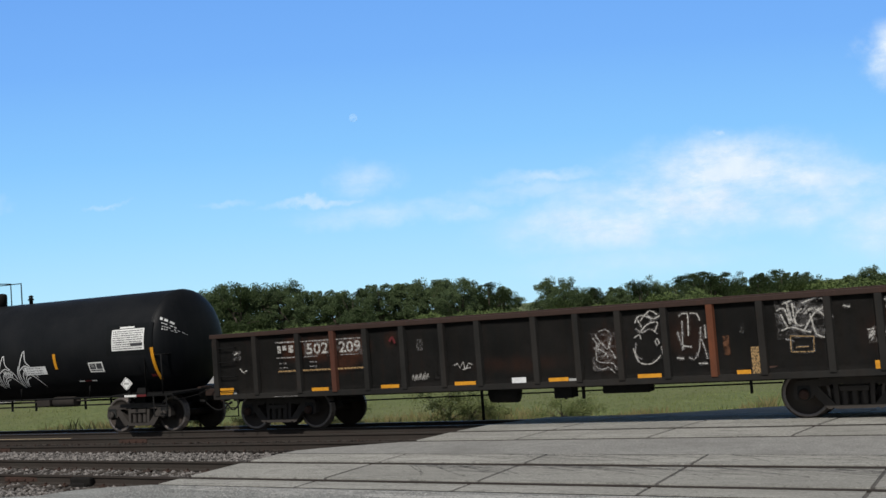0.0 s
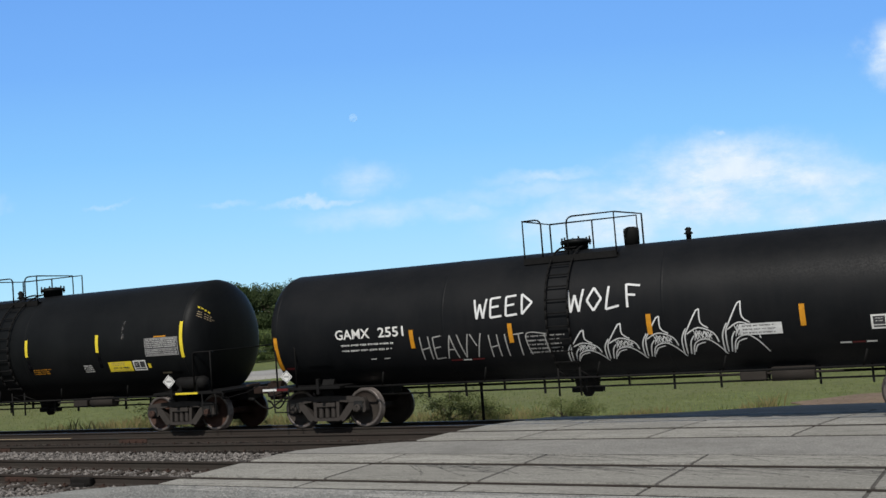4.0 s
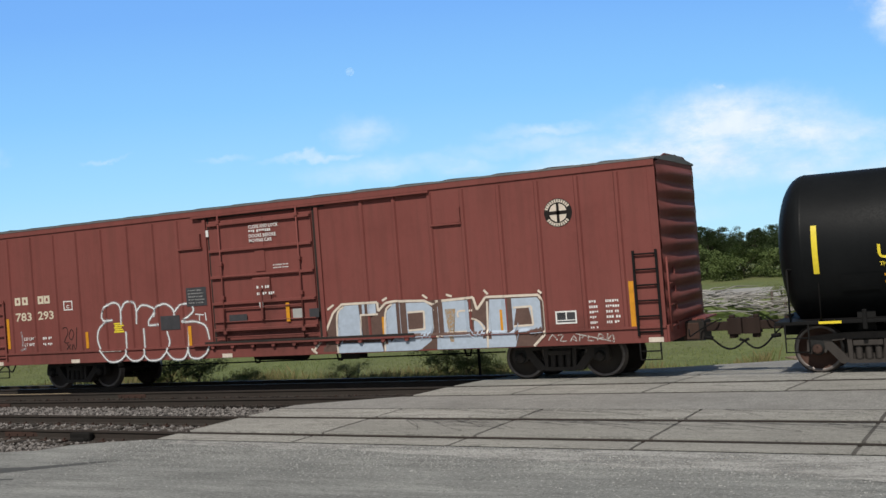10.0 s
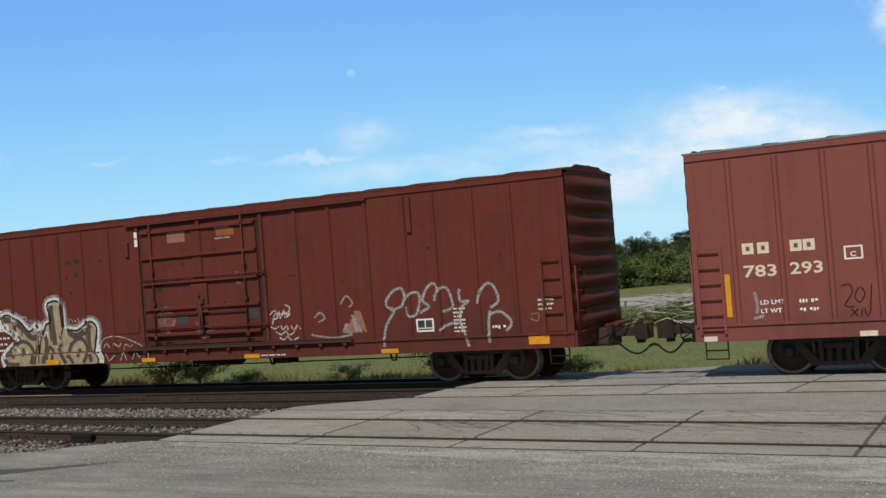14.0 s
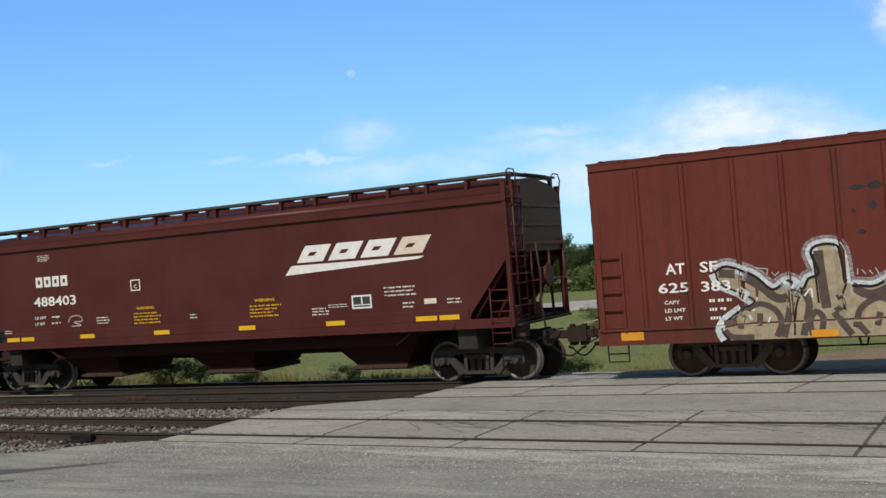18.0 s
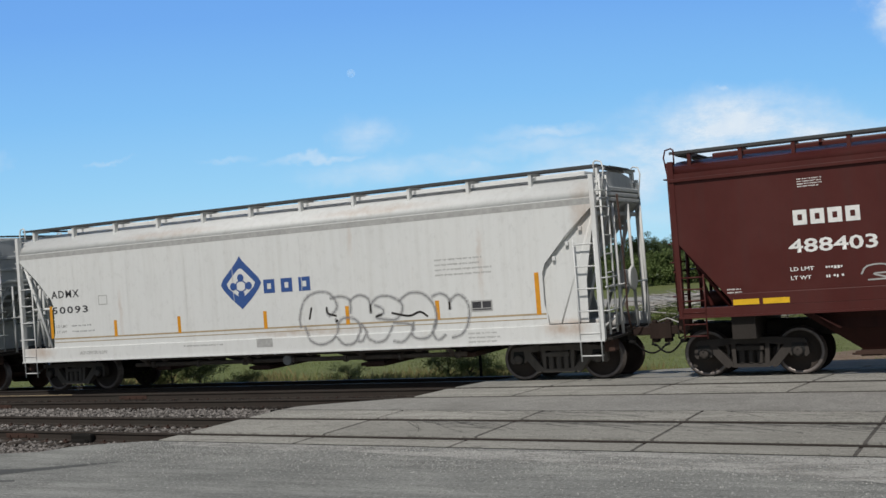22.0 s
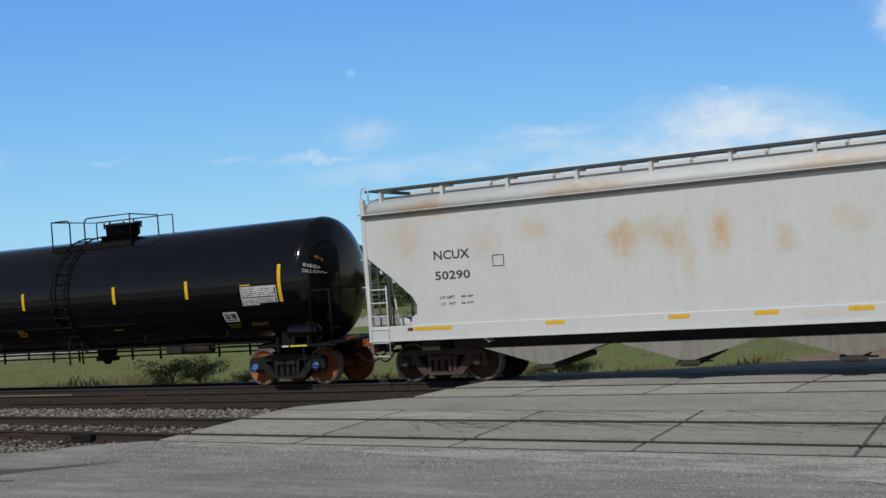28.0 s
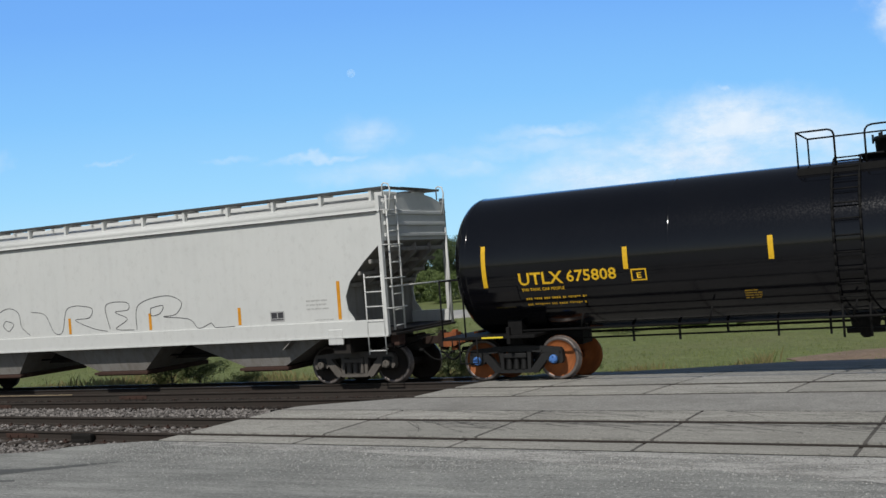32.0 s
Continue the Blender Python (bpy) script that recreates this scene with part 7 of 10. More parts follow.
CORE = [(-7.09, 2.18), (-6.86, 2.27), (-6.39, 2.06), (-6.06, 1.76), (-5.76, 1.92), (-5.53, 1.73), (-5.41, 1.93), (-5.22, 2.03), (-5.33, 2.45), (-5.15, 2.57), (-4.87, 2.52), (-4.8, 2.17), (-4.76, 1.79), (-4.53, 1.74), (-4.26, 1.73), (-3.85, 1.94), (-3.63, 1.83), (-3.62, 1.56), (-3.72, 1.13), (-6.57, 1.13), (-6.57, 1.26), (-6.34, 1.42), (-6.64, 1.72), (-7.0, 1.92)]
low = Side(1.65)
rim = CORE[:19]
strokes(car, [rim], 0.34, MIST, w_, "graffiti_halo", 0.003)
strokes(car, [rim], 0.20, MIST_2, w_, "graffiti_halo", 0.004)
strokes(car, [[(-6.55, 1.25), (-6.34, 1.42), (-6.64, 1.72), (-7.0, 1.92), (-7.12, 2.15)]], 0.22, MIST_2, w_, "graffiti_halo", 0.0045)
piece = Side(1.60, RIBS_2, 0.058, 0.042, ((1.11, 1.650),))
strokes(car, [[(-6.66, 1.42), (-6.98, 1.20), (-7.08, 1.00), (-7.00, 0.80)], [(-3.66, 1.40), (-3.58, 1.12), (-3.46, 0.95), (-3.47, 0.80)]], 0.17, MIST_2, piece, "graffiti_halo", 0.005)
filled(car, CORE, PIECE_TAN, w_, "graffiti_fill", 0.006)
filled(car, [(-6.60, 1.10), (-7.00, 1.04), (-6.94, 0.79), (-3.54, 0.79), (-3.60, 0.95), (-3.72, 1.10)], PIECE_TAN, low, "graffiti_fill", 0.005)
filled(car, [(-6.95, 1.12), (-6.62, 1.38), (-6.45, 1.36), (-6.50, 1.12)], PIECE_TAN, w_, "graffiti_fill", 0.0065)
for width, lift, lines in ((0.17, 0.008, [[(-7.03, 2.14), (-6.66, 2.08), (-6.30, 1.86), (-5.98, 1.58), (-5.71, 1.64), (-5.54, 1.75)], [(-5.20, 2.46), (-5.19, 2.15), (-5.16, 1.72), (-5.13, 1.34)], [(-4.67, 1.74), (-4.41, 1.57), (-4.13, 1.63), (-3.82, 1.86)]]),
                           (0.13, 0.010, [[(-5.71, 1.64), (-5.79, 1.29), (-5.91, 0.82)], [(-3.88, 1.78), (-3.89, 1.32), (-3.82, 0.84)], [(-5.01, 1.26), (-4.87, 1.05), (-4.72, 0.82)], [(-5.52, 1.69), (-5.43, 1.43), (-5.56, 0.84)], [(-7.00, 1.13), (-6.78, 1.18), (-6.55, 1.46)]]),
                           (0.11, 0.012, [[(-6.69, 1.02), (-6.60, 1.33), (-6.33, 1.49), (-6.04, 1.36), (-5.94, 1.09), (-6.04, 0.84)], [(-4.65, 0.96), (-4.55, 1.31), (-4.22, 1.50), (-3.99, 1.31), (-3.98, 1.01), (-4.11, 0.82)], [(-5.40, 0.84), (-5.43, 1.12), (-5.32, 1.29), (-5.20, 1.15), (-5.25, 0.84)], [(-4.98, 1.28), (-4.84, 1.40), (-4.92, 1.60)], [(-6.34, 1.06), (-6.32, 1.30)], [(-4.29, 0.98), (-4.23, 1.22)], [(-4.46, 0.82), (-4.61, 1.04)], [(-6.98, 1.00), (-6.85, 0.86), (-6.45, 0.84)]])):
    strokes(car, lines, width, PIECE_DARK, piece, "graffiti", lift)
film(car, [(-5.42, -4.95, 0.80, 0.94)], AMBER, low, "reflector", 0.03)
strokes(car, [rim], 0.05, SPRAY_K, w_, "graffiti_outline", 0.014)
strokes(car, [[(-6.66, 1.40), (-7.00, 1.12), (-7.02, 0.95), (-6.9, 0.80)], [(-6.62, 1.40), (-6.40, 1.55), (-6.64, 1.72), (-7.0, 1.92), (-7.09, 2.18)], [(-3.64, 1.56), (-3.70, 1.15), (-3.56, 0.95), (-3.60, 0.80)], [(-4.76, 1.79), (-4.86, 1.5), (-4.80, 1.30)], [(-5.53, 1.73), (-5.66, 1.40), (-5.72, 0.85)], [(-5.30, 2.40), (-5.28, 2.0), (-5.26, 1.45)]], 0.035, SPRAY_K, piece, "graffiti_outline", 0.0145)
strokes(car, [[(-5.5, 1.60), (-5.38, 1.74), (-5.36, 1.56)], [(-6.18, 1.12), (-6.14, 1.22)]], 0.03, SPRAY_W, piece, "graffiti", 0.016)
strokes(car, [[(-4.66, 2.1), (-4.7, 2.0), (-4.62, 1.98)], [(-4.55, 2.06), (-4.56, 1.95)], [(-4.48, 2.04), (-4.42, 1.95)], [(-4.36, 2.02), (-4.30, 1.94)], [(-4.25, 2.06), (-4.2, 1.94)], [(-6.34, 2.2), (-6.12, 2.17)], [(-6.12, 2.17), (-6.14, 2.05)], [(-6.05, 2.1), (-6.0, 2.02), (-5.92, 2.1)]], 0.022, SPRAY_G, w_, "tag", 0.007)
strokes(car, [[(-3.52, 1.22), (-3.37, 1.45), (-2.86, 1.49), (-2.26, 1.29), (-1.98, 1.13)], [(-3.4, 1.2), (-3.3, 1.32), (-3.2, 1.2)], [(-3.1, 1.15), (-3.0, 1.32), (-2.9, 1.2), (-2.8, 1.3)], [(-2.7, 1.14), (-2.65, 1.28), (-2.5, 1.2), (-2.4, 1.27)]], 0.028, WORN_W, w_, "tag", 0.007)
strokes(car, [[(-3.3, 1.05), (-3.2, 0.85), (-3.0, 1.0)], [(-2.8, 0.85), (-2.7, 1.05), (-2.6, 0.85)], [(-2.4, 0.86), (-2.3, 1.05), (-2.15, 0.9)], [(-1.88, 1.08), (-1.87, 0.84)]], 0.026, WORN_W, low, "tag", 0.006)
TAG = [[(4.99, 0.93), (5.06, 1.4), (5.3, 1.77), (5.13, 1.85), (5.11, 2.0), (5.3, 2.22), (5.51, 2.27), (5.58, 2.1), (5.49, 1.86), (5.2, 1.78)], [(5.57, 1.98), (5.72, 2.13), (5.91, 2.15), (5.96, 1.96), (5.84, 1.65), (5.66, 1.63), (5.61, 1.85)], [(5.94, 1.68), (6.18, 1.82), (6.03, 1.95), (6.12, 2.2), (6.29, 2.34), (6.42, 2.21), (6.31, 1.94)],
       [(6.31, 2.03), (6.48, 2.21), (6.64, 2.21), (6.74, 1.94), (6.74, 1.76), (6.5, 1.68)], [(6.4, 1.25), (6.58, 1.37), (6.84, 1.42)], [(6.93, 2.18), (6.94, 1.9), (7.14, 1.89), (6.96, 1.75), (6.91, 1.44), (7.01, 1.13), (7.08, 0.86)], [(7.35, 1.82), (7.44, 2.11), (7.61, 2.26), (7.76, 2.16), (7.83, 1.85), (7.63, 1.71)], [(7.62, 1.65), (7.57, 1.35), (7.57, 0.93)], [(7.59, 1.56), (7.87, 1.61), (8.1, 1.36), (7.96, 1.18)]]
# scabs, soot and hardware on the weathered door
door_face = Side(1.662)
rnd = random.Random(31)


def scab(x0, x1, z0, z1, mat, on, lift=0.005):
    pts = []
    for k in range(14):
        a = k * 2 * math.pi / 14
        r = rnd.uniform(0.72, 1.12)
        pts.append(((x0 + x1) / 2 + (x1 - x0) / 2 * r * math.cos(a), (z0 + z1) / 2 + (z1 - z0) / 2 * r * math.sin(a)))
    filled(car, pts, mat, on, "paint_scab", lift, 0.05)


for x0, x1, z0, z1 in ((-0.97, -0.89, 3.23, 3.31), (-0.63, -0.50, 3.27, 3.35), (-1.6, -1.5, 3.26, 3.33), (-0.19, -0.08, 3.02, 3.50), (-0.03, 0.05, 3.17, 3.29), (1.46, 1.68, 2.70, 2.88), (-1.54, -1.22, 2.62, 2.84), (0.6, 0.72, 2.2, 2.26), (-0.05, 0.12, 1.42, 1.92), (-0.8, -0.68, 2.9, 2.96), (0.35, 0.5, 1.62, 1.70), (-1.3, -1.0, 1.2, 1.3), (1.2, 1.5, 1.22, 1.3)):
    scab(x0, x1, z0, z1, SOOT, door_face)
for x0, x1, z0, z1 in ((-1.58, -0.86, 1.50, 2.22), (0.95, 1.25, 2.64, 3.0), (-0.4, 0.3, 1.3, 1.8)):
    scab(x0, x1, z0, z1, PALE_SCAB, door_face, 0.003)
for x0, x1, z0, z1 in ((2.5, 2.75, 2.75, 2.79), (-2.12, -1.97, 3.68, 4.06), (-2.20, -2.10, 1.50, 1.95), (3.9, 4.05, 2.5, 2.56), (6.2, 6.32, 3.1, 3.2), (7.9, 8.0, 2.8, 2.95)):
    scab(x0, x1, z0, z1, SOOT, on)
bm = bmesh.new()
slab(bm, -0.20, 0.17, -1.70, -1.655, 1.95, 2.58, 0.015)
part("lock_plate", bm, BOX_RED_2, car)
scab(-0.16, 0.13, 2.28, 2.56, PALE_SCAB, Side(1.704), 0.003)
bm = bmesh.new()
rod(bm, (-0.02, -1.76, 2.30), (0.05, -1.76, 1.45), 0.028, 8)
slab(bm, -0.08, 0.10, -1.77, -1.69, 2.22, 2.36, 0.01)
part("lock_lever", bm, DARK_RUST, car)
for z in (2.94, 1.64):
    bm = bmesh.new()
    rod(bm, (-1.86, -1.72, z), (1.94, -1.72, z - 0.01), 0.02, 8)
    part("door_bar", bm, BOX_RED_2, car)
bm = bmesh.new()
slab(bm, -0.05, 0.05, -1.685, -1.655, 2.60, 4.36, 0.008)
part("door_seam_plate", bm, BOX_RED_2, car)
tags = [[(1.93, 1.83), (2.09, 1.94), (2.15, 1.75), (2.01, 1.72)], [(2.2, 1.92), (2.22, 1.73), (2.35, 1.93), (2.36, 1.74)], [(2.37, 2.06), (2.51, 2.0), (2.44, 1.79)], [(2.5, 1.93), (2.39, 1.74), (2.53, 1.85)],
        [(1.94, 1.54), (2.05, 1.48), (2.17, 1.54)], [(2.25, 1.57), (2.27, 1.44), (2.4, 1.55), (2.42, 1.43)], [(2.51, 1.54), (2.61, 1.42), (2.69, 1.55), (2.81, 1.44)],
        [(2.08, 1.41), (2.23, 1.33), (2.35, 1.41), (2.45, 1.31), (2.61, 1.39)], [(2.17, 1.27), (2.29, 1.2), (2.41, 1.29), (2.51, 1.17), (2.71, 1.25)], [(1.99, 1.6), (2.1, 1.86), (2.3, 1.83), (2.47, 1.88)]]
strokes(car, tags, 0.04, WORN_W, on_2, "tag", 0.007)
strokes(car, [[(3.18, 1.7), (3.34, 1.82), (3.47, 1.68), (3.28, 1.59)], [(3.92, 1.99), (4.08, 2.18), (4.24, 2.0), (4.13, 1.91)], [(3.07, 1.3), (3.3, 1.24), (3.78, 1.2), (4.18, 1.26)]], 0.05, MIST, on_2, "tag", 0.006)
w_f = Side(1.60, RIBS_2, 0.058, 0.042, ((1.115, 1.652), (1.055, 1.617)))
strokes(car, TAG, 0.07, MIST, w_f, "graffiti", 0.006)
strokes(car, TAG, 0.028, WORN_G, w_f, "graffiti", 0.008)
strokes(car, [[(8.54, 1.51), (8.72, 1.53), (8.68, 1.36), (8.53, 1.43)]], 0.025, SPRAY_P, w_f, "tag", 0.006)
for k in range(4):
    filled(car, [(3.9 + 0.16 * k, 1.3 + 0.03 * k), (4.2 + 0.12 * k, 1.28), (4.15 + 0.1 * k, 1.5 + 0.1 * k), (4.0 + 0.08 * k, 1.55 + 0.09 * k)], SPRAY_P if k % 2 else MIST, w_f, "primer_patch", 0.003 + 0.001 * k)
label_bars(car, 7.65, 1.32, 1, 0.10, 0.40, WHITE, on, 1.7, 55)

# brown three-bay covered hopper
P_BROWN = [(-1.62, 1.46), (-1.62, 4.06), (-1.58, 4.22), (-1.32, 4.40), (-0.85, 4.52), (-0.4, 4.57), (0, 4.58)]
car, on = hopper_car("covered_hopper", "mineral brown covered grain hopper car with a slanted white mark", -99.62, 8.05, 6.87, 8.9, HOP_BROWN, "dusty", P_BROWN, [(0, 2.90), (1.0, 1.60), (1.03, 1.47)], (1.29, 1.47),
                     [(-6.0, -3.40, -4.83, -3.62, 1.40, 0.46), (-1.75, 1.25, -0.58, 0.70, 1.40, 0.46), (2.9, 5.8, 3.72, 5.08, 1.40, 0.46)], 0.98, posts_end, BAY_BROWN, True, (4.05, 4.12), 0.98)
bm = bmesh.new()
slab(bm, -7.0, 7.0, -1.655, -1.62, 1.46, 1.72, 0.012)
part("lower_rail", bm, HOP_BROWN, car)
# trough between the bays, given the same painted-in shade
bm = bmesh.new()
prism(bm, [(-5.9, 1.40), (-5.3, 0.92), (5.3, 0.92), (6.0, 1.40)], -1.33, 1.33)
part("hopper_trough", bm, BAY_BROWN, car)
lo = Side(1.655)
for x, ww in ((-7.0, 0.48), (-6.45, 0.48), (-4.28, 0.50), (-1.76, 0.50), (0.89, 0.49), (3.38, 0.50), (5.72, 0.52), (6.30, 0.48)):
    film(car, [(x, x + ww, 1.49, 1.60)], YELLOW, lo, "reflector")
lettering(car, "488403", -5.92, 2.44, 0.27, WHITE, on, 1.54, "car_number")
blocks(car, -5.80, 2.98, 1.22, 0.29, 4, WHITE, on, gap=0.2, ground=HOP_BROWN)
# large slanted mark over a tapering bar
for k in range(4):
    a, zz = 2.68 + 0.86 * k, 3.06 + 0.0 * k
    p = [(a, zz), (a + 0.72, zz), (a + 0.98, zz + 0.40), (a + 0.26, zz + 0.40)]
    filled(car, p, SPRAY_C if k == 3 else WHITE, on, "company_mark", 0.005)
    filled(car, [(a + 0.30, zz + 0.15), (a + 0.52, zz + 0.15), (a + 0.58, zz + 0.24), (a + 0.36, zz + 0.24)], HOP_BROWN, on, "mark_opening", 0.007)
filled(car, [(2.33, 2.77), (5.90, 2.93), (6.02, 2.99), (2.52, 3.00)], WHITE, on, "company_mark", 0.005)
film(car, [(-2.46, -2.14, 2.69, 2.72), (-2.46, -2.14, 2.96, 2.99), (-2.46, -2.43, 2.72, 2.96), (-2.17, -2.14, 2.72, 2.96)], WHITE, on, "plate_frame")
lettering(car, "C", -2.35, 2.75, 0.11, WHITE, on, 0.10, "plate_letter")
lettering(car, "WARNING", -2.32, 2.18, 0.075, YELLOW, on, 0.58, "warning_heading")
label_bars(car, -2.42, 2.10, 4, 0.05, 0.92, YELLOW, on, 1.7, 61, name="warning_print")
lettering(car, "WARNING", 1.38, 2.18, 0.075, YELLOW, on, 0.58, "warning_heading")
label_bars(car, 1.22, 2.10, 4, 0.05, 0.92, YELLOW, on, 1.7, 62, name="warning_print")
stencil_plate(car, 4.09, 1.86, 0.52, 0.32, on)
label_bars(car, -5.68, 3.88, 4, 0.03, 0.5, WHITE, on, 1.6, 63)
lettering(car, "LD LMT", -5.92, 2.09, 0.075, WHITE, on, 0.42, "load_limit")
lettering(car, "LT WT", -5.92, 1.92, 0.075, WHITE, on, 0.36, "light_weight")
label_bars(car, -5.30, 2.16, 2, 0.075, 0.38, WHITE, on, 2.25, 64)
label_bars(car, -3.70, 2.05, 3, 0.045, 0.45, WHITE, on, 1.7, 65)
label_bars(car, -0.60, 1.98, 2, 0.045, 0.28, WHITE, on, 1.7, 66)
label_bars(car, 3.0, 1.94, 3, 0.045, 0.5, WHITE, on, 1.6, 67)
label_bars(car, 3.45, 2.0, 2, 0.03, 0.55, WHITE, on, 1.8, 68)
label_bars(car, 4.95, 2.33, 3, 0.05, 0.85, WHITE, on, 1.8, 69)
label_bars(car, 5.4, 1.95, 2, 0.05, 0.3, WHITE, on, 1.8, 70)
label_bars(car, 6.5, 1.98, 2, 0.045, 0.36, WHITE, on, 1.7, 71)
film(car, [(5.94, 6.24, 1.88, 2.0)], SPRAY_C, on, "small_label")
strokes(car, [[(-4.7, 1.95), (-4.6, 2.1), (-4.3, 2.12), (-4.2, 1.98), (-4.5, 1.95), (-4.25, 1.86), (-4.6, 1.84)]], 0.03, SPRAY_G, on, "tag")
label_bars(car, -7.1, 1.82, 2, 0.035, 0.35, WHITE, on, 1.8, 72)
bm = bmesh.new()
turned(bm, [(-1.70, 0.10), (-1.66, 0.12), (-1.60, 0.12)], (6.55, 0, 1.36), 16, "y")
part("jacking_pad", bm, HOP_BROWN, car)

# white round-sided hopper with the blue diamond
P_WHITE = [(-1.62, 1.2), (-1.62, 3.78), (-1.61, 3.95), (-1.52, 4.12), (-1.28, 4.33), (-0.9, 4.45), (-0.45, 4.51), (0, 4.52)]
# bays near-black, unlike the white body
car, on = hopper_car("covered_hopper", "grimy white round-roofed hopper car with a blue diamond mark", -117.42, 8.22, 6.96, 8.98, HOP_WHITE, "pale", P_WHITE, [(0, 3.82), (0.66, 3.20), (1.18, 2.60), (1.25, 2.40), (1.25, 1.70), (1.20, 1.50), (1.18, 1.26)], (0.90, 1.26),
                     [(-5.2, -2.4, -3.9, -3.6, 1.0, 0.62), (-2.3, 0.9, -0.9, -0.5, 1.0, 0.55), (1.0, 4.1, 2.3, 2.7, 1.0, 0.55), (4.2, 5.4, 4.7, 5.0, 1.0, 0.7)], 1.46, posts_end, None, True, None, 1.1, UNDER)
# plain grey band along the eave seam
film(car, [(-8.2, 8.2, 3.80, 3.93)], SPRAY_G, on, "grey_seam_band", 0.003)
film(car, [(-7.0, 7.0, 1.49, 1.53), (-7.0, 7.0, 1.40, 1.42)], SPRAY_T, on, "rusty_weld", 0.003)
for x in (-7.09,):
    film(car, [(x - 0.03, x + 0.07, 1.53, 2.43)], AMBER, on, "reflector")
for x in (-4.84, -2.74, -0.12, 2.17, 4.47):
    film(car, [(x - 0.03, x + 0.07, 1.50, 1.94)], AMBER, on, "reflector")
film(car, [(6.79, 6.89, 1.50, 2.42)], AMBER, on, "reflector")
lettering(car, "ADMX", -7.02, 2.64, 0.21, INK, on, 1.0, "reporting_mark", 1.2)
lettering(car, "50093", -7.02, 2.20, 0.20, INK, on, 1.28, "car_number", 1.2)
film(car, [(-5.35, -5.05, 2.38, 2.40), (-5.35, -5.05, 2.62, 2.64), (-5.35, -5.33, 2.40, 2.62), (-5.07, -5.05, 2.40, 2.62)], SPRAY_G, on, "plate_frame")
lettering(car, "LD LMT", -6.92, 1.82, 0.07, SPRAY_G, on, 0.42, "load_limit")
lettering(car, "LT WT", -6.90, 1.66, 0.07, SPRAY_G, on, 0.36, "light_weight")
label_bars(car, -6.35, 1.88, 2, 0.06, 0.8, GREY_LINE, on, 2.6, 81)
lettering(car, "ACF CENTER FLOW", -6.1, 1.05, 0.09, SPRAY_G, Side(1.65), 0.95, "builder_name", 1.0, 0.2)
cx, cz = -0.74, 2.60
KITE = [(cx, 2.02), (cx + 0.30, 2.28), (cx + 0.54, 2.54), (cx + 0.60, 2.66), (cx + 0.52, 2.80), (cx + 0.30, 3.02), (cx + 0.10, 3.22), (cx, 3.36)]
KITE += [(2 * cx - x, z) for x, z in KITE[-2:0:-1]]
filled(car, KITE, BLUE, on, "diamond_mark", 0.005, 0.04)
FIELD = [(cx, 2.28), (cx + 0.22, 2.44), (cx + 0.41, 2.60), (cx + 0.42, 2.68), (cx + 0.24, 2.86), (cx + 0.06, 3.03), (cx, 3.05)]
FIELD += [(2 * cx - x, z) for x, z in FIELD[-2:0:-1]]
filled(car, FIELD, HOP_WHITE, on, "diamond_field", 0.007, 0.04)
for px, pz in ((cx, cz + 0.21), (cx + 0.23, cz), (cx, cz - 0.21), (cx - 0.23, cz)):
    filled(car, [(px + 0.10 * math.cos(b), pz + 0.10 * math.sin(b)) for b in [2 * math.pi * j / 16 for j in range(16)]], BLUE, on, "diamond_dot", 0.009, 0.03)
HEX = [(cx + 0.16 * math.cos(b), cz + 0.16 * math.sin(b)) for b in [math.pi / 3 * j + 0.5 for j in range(7)]]
strokes(car, [[p, q] for p, q in zip(HEX, HEX[1:])], 0.035, BLUE, on, "diamond_ring", 0.0085)
filled(car, [(cx - 0.03, 2.03), (cx + 0.03, 2.03), (cx + 0.02, 1.86), (cx - 0.02, 1.86)], BLUE, on, "diamond_tip", 0.006)
blocks(car, -0.08, 2.38, 1.50, 0.34, 3, BLUE, on, 0.0, 0.36, ground=HOP_WHITE)
stencil_plate(car, 5.30, 1.64, 0.5, 0.25, on, INK, SPRAY_G)
film(car, [(-0.38, 0.08, 1.05, 1.26)], SPRAY_G, Side(1.65), "grey_patch", 0.006)
label_bars(car, 4.50, 2.88, 4, 0.05, 1.45, SPRAY_G, on, 2.3, 82)
label_bars(car, 5.2, 1.18, 3, 0.05, 0.75, SPRAY_G, Side(1.65), 1.9, 83)
label_bars(car, -2.6, 1.18, 1, 0.05, 1.3, SPRAY_G, Side(1.65), 1.9, 84)
